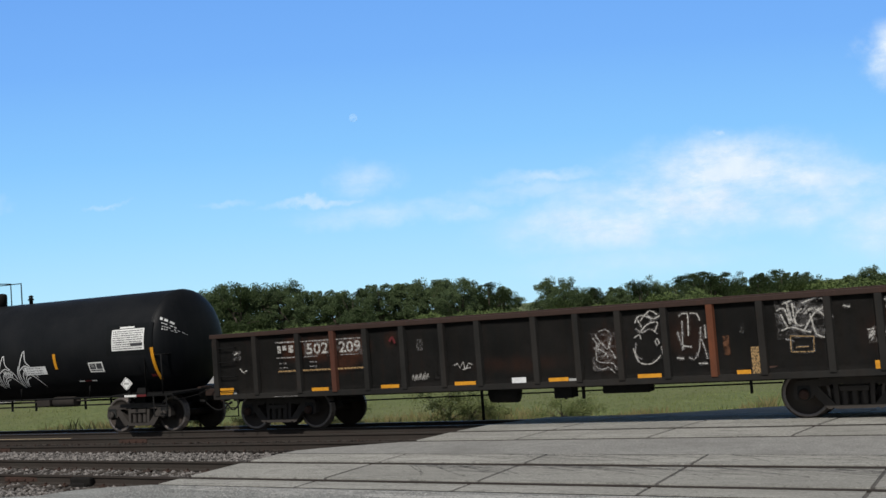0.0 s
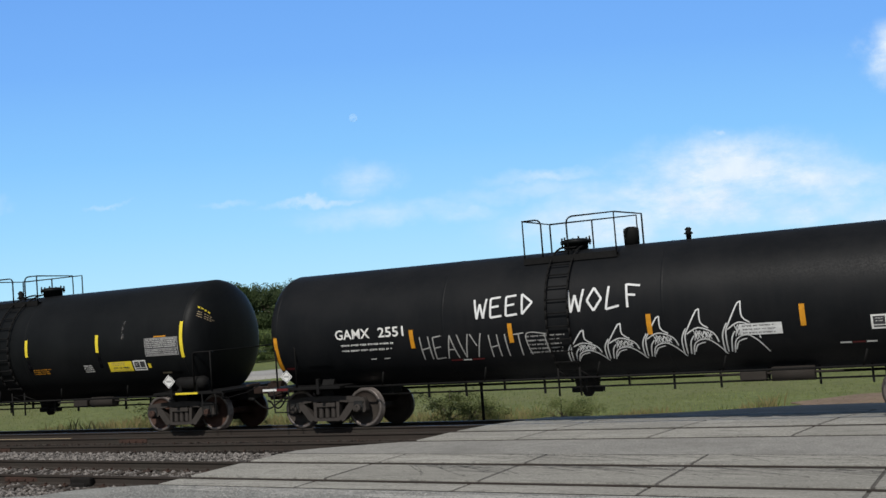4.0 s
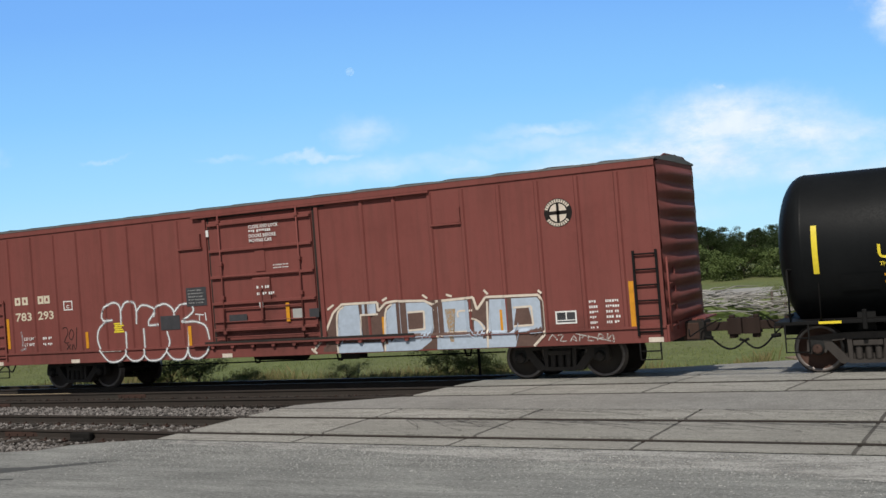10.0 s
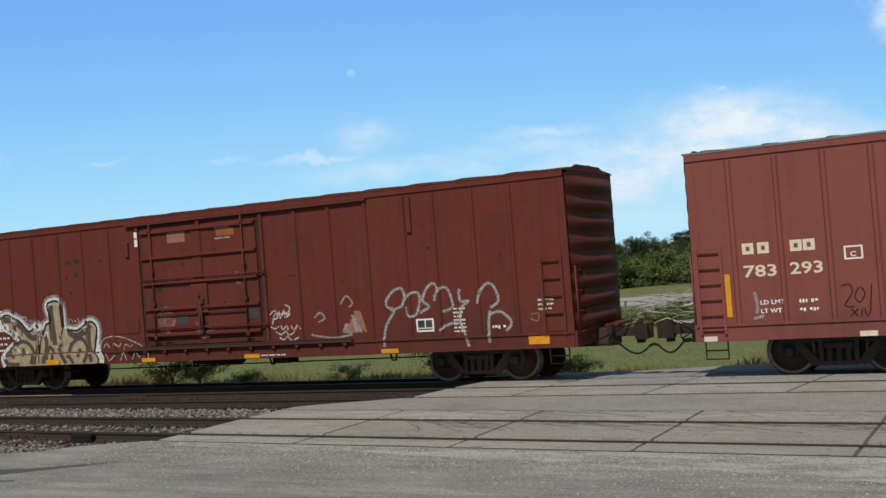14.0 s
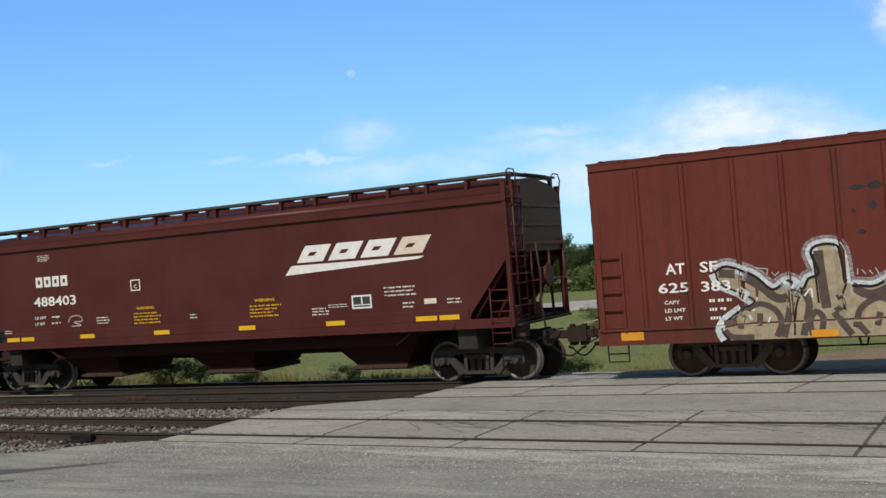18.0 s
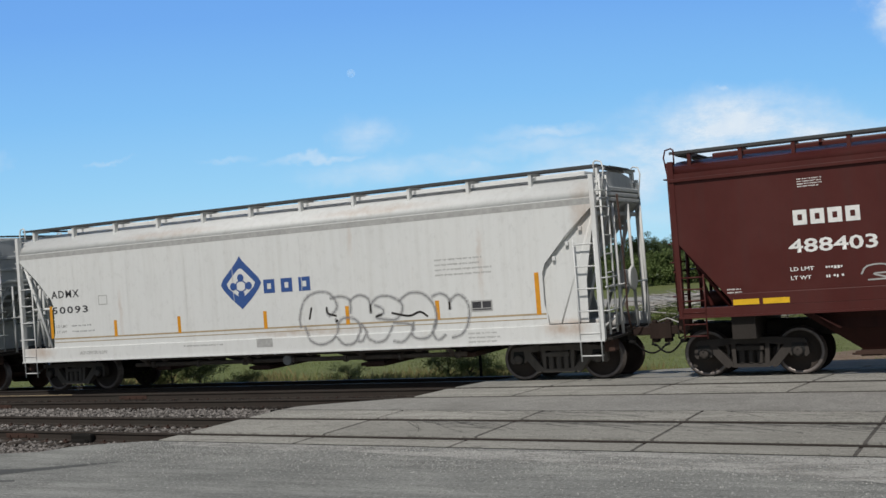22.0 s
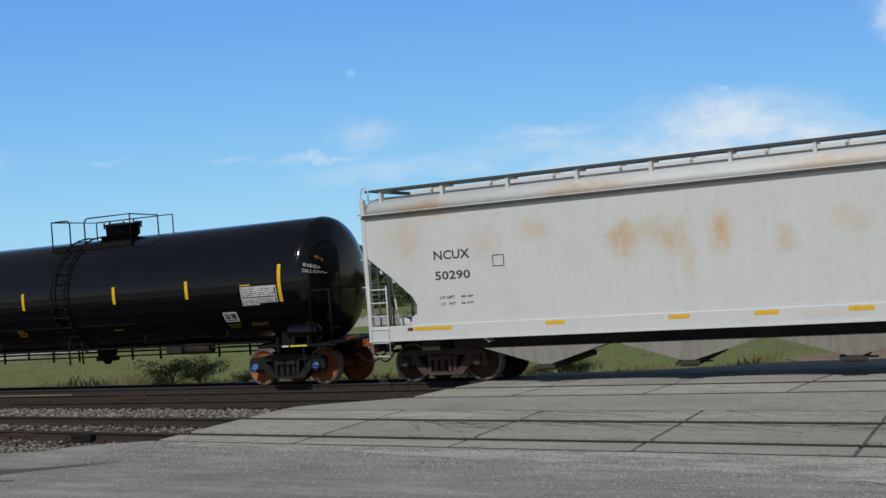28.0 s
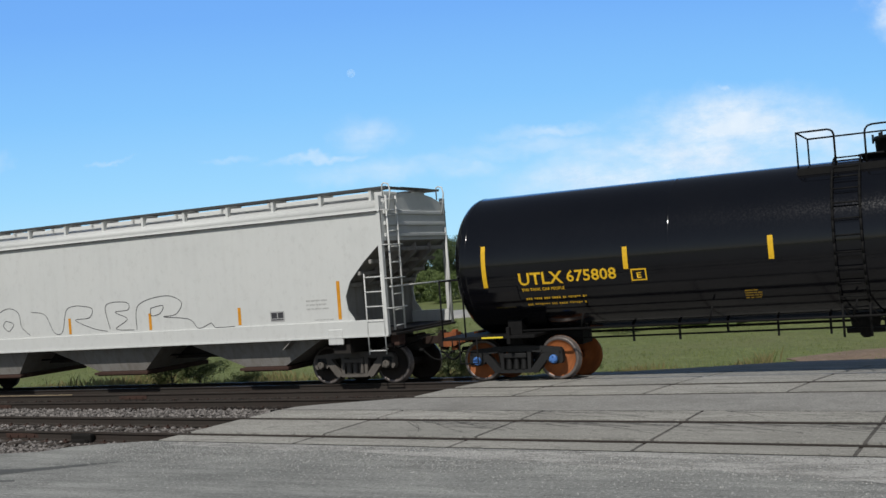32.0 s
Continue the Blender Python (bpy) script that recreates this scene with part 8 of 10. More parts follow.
PUFFS = [[(0.91, 1.47), (0.89, 1.74), (1.06, 2.15), (1.38, 2.31), (1.75, 2.26), (1.93, 1.95), (1.7, 1.72), (1.65, 1.88)], [(1.01, 1.52), (1.17, 1.16), (1.47, 1.05), (1.81, 1.19), (1.92, 1.48), (1.85, 1.66)], [(1.74, 2.14), (2.04, 2.18), (2.27, 2.07), (2.27, 1.75)], [(1.9, 1.51), (2.06, 1.65), (2.35, 1.63), (2.51, 1.42), (2.37, 1.08), (2.07, 1.03), (1.87, 1.24)],
         [(2.27, 2.05), (2.51, 2.18), (2.77, 2.07), (2.81, 1.72)], [(2.52, 1.51), (2.65, 1.32), (2.57, 1.1), (2.43, 1.1)], [(2.82, 1.95), (3.03, 2.11), (3.37, 2.09), (3.63, 1.87), (3.44, 1.57), (2.93, 1.63), (3.14, 1.73), (3.09, 1.85), (2.9, 1.92)], [(3.35, 1.43), (3.18, 1.13), (2.95, 1.05), (2.72, 1.15), (2.68, 1.32)],
         [(3.56, 1.99), (3.82, 2.15), (4.15, 2.12), (4.4, 1.86), (4.45, 1.52), (4.29, 1.16), (4.01, 1.09), (3.83, 1.21), (3.88, 1.49)], [(3.35, 1.49), (3.77, 1.44), (3.87, 1.32), (3.62, 1.05), (3.34, 1.06)], [(4.36, 2.03), (4.58, 2.1), (4.78, 1.97), (4.79, 1.72)], [(4.45, 1.52), (4.35, 1.24), (4.47, 1.04), (4.67, 1.17)], [(4.79, 1.9), (5.0, 2.05), (5.2, 1.9), (5.25, 1.6), (5.1, 1.2), (4.8, 1.08)]]
puff = Side(1.62, (), 0.05, 0.0, ((1.27, 1.652),))
strokes(car, PUFFS, 0.10, GREY_MIST, puff, "graffiti", 0.004)
strokes(car, PUFFS, 0.034, GREY_LINE, puff, "graffiti", 0.006)
strokes(car, [[(1.23, 1.96), (1.15, 1.67)], [(1.65, 1.95), (1.66, 1.80), (1.9, 1.72)], [(2.81, 1.95), (2.81, 1.76)], [(2.93, 1.65), (3.1, 1.70)], [(3.34, 1.72), (3.78, 1.63), (4.06, 1.71), (4.24, 1.59)], [(1.86, 1.58), (1.93, 1.62)], [(4.79, 1.9), (4.79, 1.72)]], 0.045, SPRAY_K, puff, "graffiti", 0.008)
for x in (-6.2, -4.35, -2.45, -0.98, 1.0, 2.9, 5.05, 6.1):
    film(car, [(x, x + 0.012, 1.55, 3.75)], HOP_WHITE, on, "sheet_seam", 0.007)
for x0, x1, y, z, r in ((-4.6, 4.9, -1.2, 0.66, 0.055), (-4.0, 4.6, -1.45, 0.86, 0.065)):
    bm = bmesh.new()
    rod(bm, (x0, y, z), (x1, y, z), r, 10)
    k = x0 + 0.6
    while k < x1:
        rod(bm, (k - 0.05, y, z), (k + 0.05, y, z), r + 0.035, 10)
        k += 1.45
    part("unloading_pipe", bm, PIPE, car)
for x in (-4.2, -1.0, 2.2, 4.5):
    bm = bmesh.new()
    pipe(bm, [(x, -1.45, 0.86), (x + 0.12, -1.4, 0.76), (x + 0.12, -1.2, 0.66)], 0.05, 8)
    part("pipe_elbow", bm, PIPE, car)
bm = bmesh.new()
rod(bm, (-0.22, -1.30, 0.90), (0.05, -1.52, 0.90), 0.07, 10)
part("pipe_cap", bm, SPRAY_W, car, "white pipe cap")
bm = bmesh.new()
rod(bm, (0.2, -1.3, 0.66), (0.2, -1.15, 0.66), 0.12, 12)
part("pipe_valve", bm, SPRAY_G, car)
for a, b in (((-8.1, 3.7), (-7.75, 1.3)), ((-7.75, 3.4), (-8.05, 1.3)), ((-7.9, 3.6), (-7.55, 2.5)), ((-8.1, 2.35), (-7.0, 2.35))):
    bm = bmesh.new()
    rod(bm, (a[0], -1.25, a[1]), (b[0], -1.25, b[1]), 0.045, 6)
    part("end_strut", bm, HOP_WHITE, car)
bm = bmesh.new()
prism(bm, [(6.80, 1.28), (7.86, 1.28), (7.88, 2.2), (8.06, 3.2), (8.19, 3.80), (8.05, 3.84), (6.80, 2.62)], -1.50, -1.46)
part("inner_end_plate", bm, HOP_WHITE, car)

# rust-bloomed grey hopper with four gravity bays
P_GREY = [(-1.62, 1.3), (-1.62, 3.98), (-1.60, 4.06), (-1.46, 4.26), (-1.15, 4.41), (-0.7, 4.49), (0, 4.52)]
bays = [(a - 1.35, a + 1.35, a - 0.12, a + 0.12, 0.80, 0.40) for a in (-4.42, -1.42, 1.62, 4.66)]
car, on = hopper_car("covered_hopper", "pale grey covered hopper car stained with rust blooms", -135.66, 8.50, 7.03, 9.15, HOP_GREY, "earth", P_GREY, [(0, 3.10), (0.66, 2.54), (1.16, 2.06), (1.26, 1.86), (1.24, 1.66), (1.12, 1.60), (1.08, 1.38)], (1.08, 1.40), bays, 1.56, posts_end, HOP_GREY, True, (3.97, 4.03), 1.42, BAY_DIRT_SHADE)
film(car, [(-8.45, 8.45, 3.965, 4.035)], INK, Side(1.68), "dark_seam", 0.002)
# dark skirt: the shadow line under the sill is put into its colour
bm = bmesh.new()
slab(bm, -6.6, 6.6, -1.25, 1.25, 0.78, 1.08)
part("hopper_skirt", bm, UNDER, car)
lettering(car, "NCUX", -6.74, 2.86, 0.21, INK, on, 0.86, "reporting_mark")
lettering(car, "50290", -6.74, 2.40, 0.20, INK, on, 0.84, "car_number")
film(car, [(-5.36, -5.09, 2.62, 2.64), (-5.36, -5.09, 2.86, 2.88), (-5.36, -5.34, 2.64, 2.86), (-5.11, -5.09, 2.64, 2.86)], INK, on, "plate_frame")
lettering(car, "LD LMT", -6.66, 1.97, 0.065, INK, on, 0.36, "load_limit")
lettering(car, "LT  WT", -6.64, 1.82, 0.065, INK, on, 0.36, "light_weight")
label_bars(car, -6.15, 2.03, 2, 0.06, 0.36, INK, on, 2.5, 91)
for x, ww in ((-7.35, 0.93), (-4.26, 0.42), (-1.70, 0.42), (-0.06, 0.44), (1.60, 0.44), (4.12, 0.44), (6.70, 0.90)):
    film(car, [(x, x + ww, 1.28, 1.36)], YELLOW, Side(1.65), "reflector", 0.005)
for x in (-5.15, -1.75, 1.72, 3.88, 5.02, 6.72):
    film(car, [(x, x + 0.012, 1.42, 3.95)], HOP_GREY, on, "sheet_seam", 0.006)
film(car, [(-7.5, -7.37, 1.28, 1.35)], REDMARK, Side(1.65), "red_mark", 0.005)
stencil_plate(car, 4.73, 1.74, 0.52, 0.26, on, INK, SPRAY_G)
label_bars(car, 0.7, 1.33, 3, 0.035, 1.5, SPRAY_C, Side(1.65), 1.7, 92)
label_bars(car, 2.4, 1.75, 3, 0.04, 0.8, SPRAY_G, on, 1.8, 93)
label_bars(car, 3.5, 1.78, 3, 0.04, 0.8, SPRAY_G, on, 1.8, 94)
label_bars(car, 5.4, 1.75, 3, 0.04, 0.7, SPRAY_G, on, 1.8, 95)

# new gloss-black tank car on fresh wheels
car, on = tank_car("tank_car", "new glossy black tank car with rusty orange wheels", -153.77, 1.61, 2.63, 7.635, 6.88, 8.98, BLACK_NEW, "fresh", (-0.82, 2.05, -0.12, 0.42), 0.05, -0.065, 0.55, "hatch", cap=RUST, rail=(0.55, 2.36), deck=0.50)
lettering(car, "UTLX", -6.48, 2.14, 0.28, YELLOW, on, 0.98, "reporting_mark")
lettering(car, "675808", -5.42, 2.16, 0.26, YELLOW, on, 1.06, "car_number")
film(car, [(-4.06, -3.74, 2.09, 2.12), (-4.06, -3.74, 2.32, 2.35), (-4.06, -4.03, 2.12, 2.32), (-3.77, -3.74, 2.12, 2.32)], YELLOW, on, "plate_frame")
lettering(car, "E", -3.94, 2.15, 0.12, YELLOW, on, 0.09, "plate_letter")
lettering(car, "THE TANK CAR PEOPLE", -6.45, 2.00, 0.07, YELLOW, on, 0.95, "slogan")
label_bars(car, -6.4, 1.84, 2, 0.07, 1.5, YELLOW, on, 2.2, 101)
reflector_bands(car, on, (-4.14, -1.32, 1.97, 4.37), 2.36, 2.83, YELLOW)
reflector_bands(car, on, (-7.25, 7.18), 2.14, 3.08, YELLOW)
data_panel(car, 6.02, 2.09, 1.05, 0.48, on, framed=True)
film(car, [(6.02, 6.32, 2.60, 2.63)], YELLOW, on, "panel_heading")
stencil_plate(car, 5.33, 1.64, 0.42, 0.29, on)
label_bars(car, -1.9, 1.72, 4, 0.035, 0.32, YELLOW, on, 1.8, 102)
label_bars(car, 1.6, 1.58, 1, 0.03, 0.32, YELLOW, on, 1.8, 103)
label_bars(car, 5.35, 1.56, 3, 0.03, 0.36, YELLOW, on, 1.8, 104)
label_bars(car, 6.05, 1.56, 2, 0.03, 0.5, YELLOW, on, 1.8, 105)
tank_reservoir(car, 7.05, 7.95, 1.50, BLACK_NEW, 0.22)
for xa, xb, paint in ((7.25, 7.72, YELLOW_2), (7.02, 7.20, WHITE), (-7.5, -7.0, YELLOW_2)):
    bm = bmesh.new()
    slab(bm, xa, xb, -1.445, -1.425, 1.00, 1.035)
    part("yellow_mark" if paint is YELLOW_2 else "white_mark", bm, paint, car)
head = Head(1.61, 2.63, 7.57, 0.55)
lettering(car, "INED", 7.79, 3.00, 0.10, SPRAY_G, head, 0.22, "stencil")
lettering(car, "TALLOW", 7.77, 2.84, 0.10, SPRAY_G, head, 0.30, "stencil")
label_bars(car, 7.93, 3.42, 2, 0.03, 0.12, AMBER, head, 1.8, 106, name="head_print")

# last hopper, plain pale grey
P_PALE = [(-1.62, 1.5), (-1.62, 4.10), (-1.58, 4.2), (-1.36, 4.38), (-0.95, 4.50), (-0.45, 4.57), (0, 4.59)]
# slope sheets and bays in a darker grey that holds the underside's shade
car, on = hopper_car("covered_hopper", "pale grey covered hopper car with thin outlined graffiti", -171.94, 8.54, 7.22, 9.25, HOP_GREY_2, "pale", P_PALE, [(0, 3.42), (0.50, 2.98), (0.92, 2.52), (1.06, 2.16), (1.02, 1.84), (0.88, 1.64), (0.85, 1.56)], (1.21, 1.58),
                     [(-7.0, -2.8, -5.2, -3.6, 1.3, 0.52), (-2.4, 2.0, -0.6, 1.0, 1.3, 0.52), (2.4, 6.9, 4.2, 5.4, 1.3, 0.52)], 1.36, posts_end, BAY_DIRT_SHADE, True, (4.10, 4.14))
film(car, [(-8.5, 8.5, 4.10, 4.13)], INK, Side(1.68), "dark_seam", 0.002)
film(car, [(7.25, 7.34, 1.63, 2.55)], AMBER, on, "reflector")
for x in (-6.9, -4.0, -1.13, 1.64, 4.44):
    film(car, [(x - 0.03, x + 0.06, 1.62, 2.06)], AMBER, on, "reflector")
stencil_plate(car, 5.36, 1.66, 0.40, 0.25, on, INK, SPRAY_G)
label_bars(car, 6.4, 2.14, 3, 0.05, 0.6, SPRAY_G, on, 2.0, 111)
label_bars(car, 6.6, 1.66, 1, 0.03, 0.6, SPRAY_G, on, 2.0, 112)
strokes(car, [[(-3.9, 1.65), (-3.9, 2.2), (-3.4, 2.45), (-3.0, 2.3), (-2.9, 1.9), (-2.6, 1.65)], [(-2.5, 2.3), (-2.0, 2.2), (-1.7, 1.7), (-1.4, 1.7), (-1.2, 2.3), (-0.8, 2.4)], [(-0.8, 2.4), (-0.3, 2.3), (-0.4, 2.05), (-0.9, 2.0), (-0.3, 1.75), (0.2, 1.65)], [(0.3, 1.7), (0.2, 2.35), (0.9, 2.4), (0.95, 2.2), (0.5, 2.15), (0.9, 1.95), (0.5, 1.7), (1.1, 1.65)],
              [(1.2, 1.65), (1.3, 2.3), (2.2, 2.5), (2.7, 2.3), (2.5, 2.0), (2.1, 1.95), (2.9, 1.85), (3.2, 1.6), (3.6, 1.72), (3.7, 1.6), (4.3, 1.6)], [(1.7, 2.2), (2.1, 2.25), (2.0, 2.05), (1.7, 2.0), (1.7, 2.2)], [(-3.5, 2.1), (-3.2, 2.0), (-3.4, 1.8), (-3.6, 1.95), (-3.5, 2.1)]], 0.016, INK, on)
bm = bmesh.new()
slab(bm, 6.95, 7.35, -1.66, -1.60, 1.02, 1.40, 0.02)
part("jacking_pad", bm, HOP_GREY_2, car)


# ---- setting ----
BODY[:] = [1.0, 1.0]


def near_y(y0, x):
    """A line of the near track: its offset at x = 0, followed along the track's slant."""
    return y0 + TAN * x


PE, RA, RB, PF = 12.94, 13.63, 15.255, 16.30
C_LINE, D_LINE = 18.367, 19.695
W_NEAR, W_FAR = YC - 0.755, YC + 0.755


def fall(y):
    """How far the crossing and the bed lie below the rail level at y: the train's track is canted away from the viewer."""
    return SINK * min(1.0, max(0.0, (y - 20.1) / 0.9)) + math.tan(CANT) * max(0.0, y - W_NEAR)


def land(x, y):
    """Height of the open land."""
    if y < 23.5:
        return -0.50
    k = min(1.0, (y - 23.5) / 5.0)
    k = k * k * (3 - 2 * k)
    z = -0.50 - 0.59 * k
    z += 0.10 * noise.noise(Vector((x * 0.06, y * 0.06, 0))) * k
    far = max(0.0, min(1.0, (math.hypot(x, y) - 46) / 12))
    return z + 0.75 * far


bm = bmesh.new()
xs = [-2600, -1200, -600, -320, -200, -150] + [-120 + 4 * k for k in range(46)] + [75, 100, 140, 220, 400, 800, 1600, 2600]
ys = [-2000, -600, -200, -80, -30, 0, 8, 14, 19.3, 23.5, 24.0, 24.5, 25, 25.6, 26.2, 27.0] + [28 + 3 * k for k in range(30)] + [125, 150, 200, 300, 500, 900, 1800, 3200]
grid = [[bm.verts.new((x, y, land(x, y))) for y in ys] for x in xs]
for i in range(len(xs) - 1):
    for j in range(len(ys) - 1):
        f = bm.faces.new((grid[i][j], grid[i + 1][j], grid[i + 1][j + 1], grid[i][j + 1]))
        f.smooth = True
single("ground", bm, GRASSLAND, "mown green meadow falling away behind the tracks", "ground", kind="structure")

# road surface this side of the rails
bm = bmesh.new()
edge = [(-60, 10.0), (-26, 10.9), (-19, 11.6), (-14.89, 12.35), (-14.17, 12.56), (-13.92, 13.03), (-13.34, 13.35), (-12.66, near_y(PE, -12.66) - 0.02)]
edge += [(x, near_y(PE, x) - 0.03) for x in (-9, -6, -3, 0, 4, 8, 14, 20, 30, 60)]
prism(bm, [(-60, -40)] + edge + [(60, -40)], -0.30, 0.0, "z")
single("pavement", bm, ASPHALT, "worn grey asphalt road surface before the crossing", "road", kind="structure")
bm = bmesh.new()
mid_l = [(-12.36, near_y(PF, -12.36) + 0.015), (-12.28, 17.32), (-11.85, 17.62), (-11.12, 17.98), (-10.7, 18.18), (-10.29, C_LINE - 0.012)]
prism(bm, mid_l + [(60, C_LINE - 0.012), (60, near_y(PF, 60) + 0.015)], -0.30, -0.004, "z")
single("pavement_strip", bm, STRIP, "rough asphalt strip between the two crossings", "road", kind="structure")
bm = bmesh.new()
prism(bm, [(-8.4, 23.37), (60, 23.37), (60, 26.3), (-1.8, 26.0), (-3.9, 25.8), (-5.0, 25.0), (-6.2, 24.1), (-7.3, 23.5)], -1.4, -0.012, "z")
for v in bm.verts:
    if v.co.z > -1:
        v.co.z -= fall(v.co.y)
single("pavement_far", bm, STRIP, "asphalt edge beyond the crossing", "road", kind="structure")
# filling between the panels, dark grooves seen at their joints
bm = bmesh.new()
prism(bm, [(-12.62, near_y(PE, -12.62)), (60, near_y(PE, 60)), (60, near_y(PF, 60)), (-12.34, near_y(PF, -12.34))], -0.30, -0.105, "z")
prism(bm, [(-10.25, C_LINE), (60, C_LINE), (60, W_NEAR - 0.01), (-9.6, W_NEAR - 0.01)], -0.30, -0.145, "z")
n0 = len(bm.verts)
prism(bm, [(-9.6, W_NEAR), (60, W_NEAR), (60, 23.35), (-9.0, 23.35)], -0.45, -0.105, "z")
bm.verts.ensure_lookup_table()
for v in bm.verts[n0:]:
    v.co.z -= fall(v.co.y)
single("crossing_bed", bm, GROOVE, "dark rubber filling under the crossing panels", "crossing", kind="structure")
# cast shadow of an unseen post, laid on the asphalt as dark flat streaks
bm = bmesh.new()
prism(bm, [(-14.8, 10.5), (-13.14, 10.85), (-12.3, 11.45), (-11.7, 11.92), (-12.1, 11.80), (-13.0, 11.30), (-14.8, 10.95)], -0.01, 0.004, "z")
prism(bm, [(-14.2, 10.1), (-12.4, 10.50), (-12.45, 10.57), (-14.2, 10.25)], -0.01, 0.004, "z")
single("painted_shadow_streak", bm, SHADOW_STREAK, "dark streak painted on the asphalt as a cast shadow", "tar streak", kind="structure")

# rails
RAIL = [(-0.0365, 0.0), (0.0365, 0.0), (0.0365, -0.03), (0.012, -0.045), (0.010, -0.135), (0.070, -0.155), (0.070, -0.172), (-0.070, -0.172), (-0.070, -0.155), (-0.010, -0.135), (-0.012, -0.045), (-0.0365, -0.03)]


def rail(track, y0, slant, x0=-260, x1=170, worn=True, drop=0.0):
    bm = bmesh.new()
    prism(bm, [(a * 1.0, z - drop) for a, z in RAIL], x0, x1, "x")
    for f in bm.faces:
        if all(v.co.z > -0.001 - drop for v in f.verts) and worn:
            f.material_index = 1
    for v in bm.verts:
        v.co.y += y0 + slant * v.co.x
    return part("rail", bm, [RAILSIDE, RAILTOP], track)


def ties(track, yc, slant, x0, x1, pitch=0.52, length=2.6, mesh=None, top=-0.172, cant=0.0):
    x = x0
    while x < x1:
        o = new("tie", mesh)
        o.parent = track
        o.location = (x + random.uniform(-0.03, 0.03), yc + slant * x + random.uniform(-0.06, 0.06), top)
        o.rotation_euler = (random.uniform(-0.01, 0.01) - cant, random.uniform(-0.02, 0.02), math.atan(slant) + random.uniform(-0.02, 0.02))
        x += pitch


bm = bmesh.new()
slab(bm, -0.115, 0.115, -1.3, 1.3, -0.18, 0.0, 0.012)
TIE_MESH = meshed("tie", bm, TIE)
near_track = thing("railway_track", "near railway track with rusty rails on stone ballast", "railway track", kind="structure")
rail(near_track, RA, TAN, -55, worn=False)
rail(near_track, RB, TAN, -55, worn=False)
main_track = thing("railway_track", "railway track under the train with worn rails", "railway track", kind="structure")
rail(main_track, W_NEAR, 0, drop=SINK)
rail(main_track, W_FAR, 0, drop=SINK + 1.51 * math.tan(CANT))
siding = thing("railway_track", "unused rusty rails between the two tracks", "railway track", kind="structure")
rail(siding, C_LINE, 0, -50, 170, False)
rail(siding, D_LINE, 0, -50, 170, False)
ties(near_track, (RA + RB) / 2, TAN, -40, -12.8, 0.52, mesh=TIE_MESH)
ties(main_track, YC, 0, -48, -9.6, 0.52, mesh=TIE_MESH, top=-0.172 - SINK - 0.755 * math.tan(CANT), cant=CANT)
# spikes and tie plates along the rails in view
bm = bmesh.new()
for y0, sl, xa, xb in ((RA, TAN, -28, -12.9), (RB, TAN, -30, -12.7), (C_LINE, 0, -32, -10.5), (D_LINE, 0, -32, -10.1)):
    x = xa
    while x < xb:
        y = y0 + sl * x
        slab(bm, x - 0.09, x + 0.09, y - 0.15, y + 0.15, -0.185, -0.165)
        slab(bm, x - 0.012, x + 0.012, y - 0.10, y - 0.06, -0.17, -0.13)
        x += 0.52
single("tie_plates", bm, DARK_RUST, "rusty tie plates and spikes under the rails", "tie plates", kind="stuff")
# joint bars on the rails in view
for y0, sl, xj in ((RA, TAN, -16.8), (RB, TAN, -20.6), (D_LINE, 0, -18.8), (C_LINE, 0, -22.0)):
    bm = bmesh.new()
    y = y0 + sl * xj
    slab(bm, xj - 0.45, xj + 0.45, y - 0.035, y - 0.012, -0.135, -0.045, 0.006)
    for k in range(4):
        rod(bm, (xj - 0.33 + 0.22 * k, y - 0.06, -0.09), (xj - 0.33 + 0.22 * k, y - 0.03, -0.09), 0.016, 6)
    single("joint_bar", bm, DARK_RUST, "bolted rusty joint bar on the rail", "joint bar", "joint bars", "structure")
# fresh rust stretch of rail at the far left of the siding
bm = bmesh.new()
slab(bm, -36, -20.9, D_LINE - 0.036, D_LINE + 0.036, 0.001, 0.006)
single("rust_streak", bm, SPRAY_T, "bright scaly rust on the rail head", "rust", kind="structure")
# switch-lock box by the near rail
bm = bmesh.new()
x0, y0 = -15.0, 14.33
slab(bm, x0 - 0.25, x0 + 0.25, y0 - 0.07, y0 + 0.06, -0.21, -0.012, 0.03)
slab(bm, x0 - 0.17, x0 + 0.20, y0 - 0.16, y0 - 0.06, -0.24, -0.10, 0.03)
rod(bm, (x0 - 0.22, y0 - 0.10, -0.16), (x0 + 0.24, y0 - 0.10, -0.15), 0.03, 8)
single("rail_lubricator", bm, GROOVE, "small black greasy box beside the near rail", "trackside box")

# ballast beds
bm = bmesh.new()
prism(bm, [(-55, near_y(11.9, -55)), (-14.5, 12.4), (-12.55, 13.5), (-12.35, near_y(PF, -12.35)), (-12.4, 17.2), (-55, near_y(17.0, -55))], -0.33, -0.235, "z")
single("ballast_bed", bm, BED, "pinkish grey stone ballast under the near track", "ballast", kind="structure")
bm = bmesh.new()
prism(bm, [(-260, 17.4), (-12.3, 17.45), (-10.3, 18.4), (-9.7, 20.79), (-260, 20.79)], -0.33, -0.21, "z")
for x0, x1, far0, far1 in ((-260, -9.6, 23.6, 23.4), (60, 170, 23.5, 23.5)):
    n0 = len(bm.verts)
    prism(bm, [(x0, 20.8), (x1, 20.8), (x1 + 0.6 * (x1 < 0), far1), (x0, far0)], -0.45, -0.212, "z")
    bm.verts.ensure_lookup_table()
    for v in bm.verts[n0:]:
        v.co.z -= fall(v.co.y)
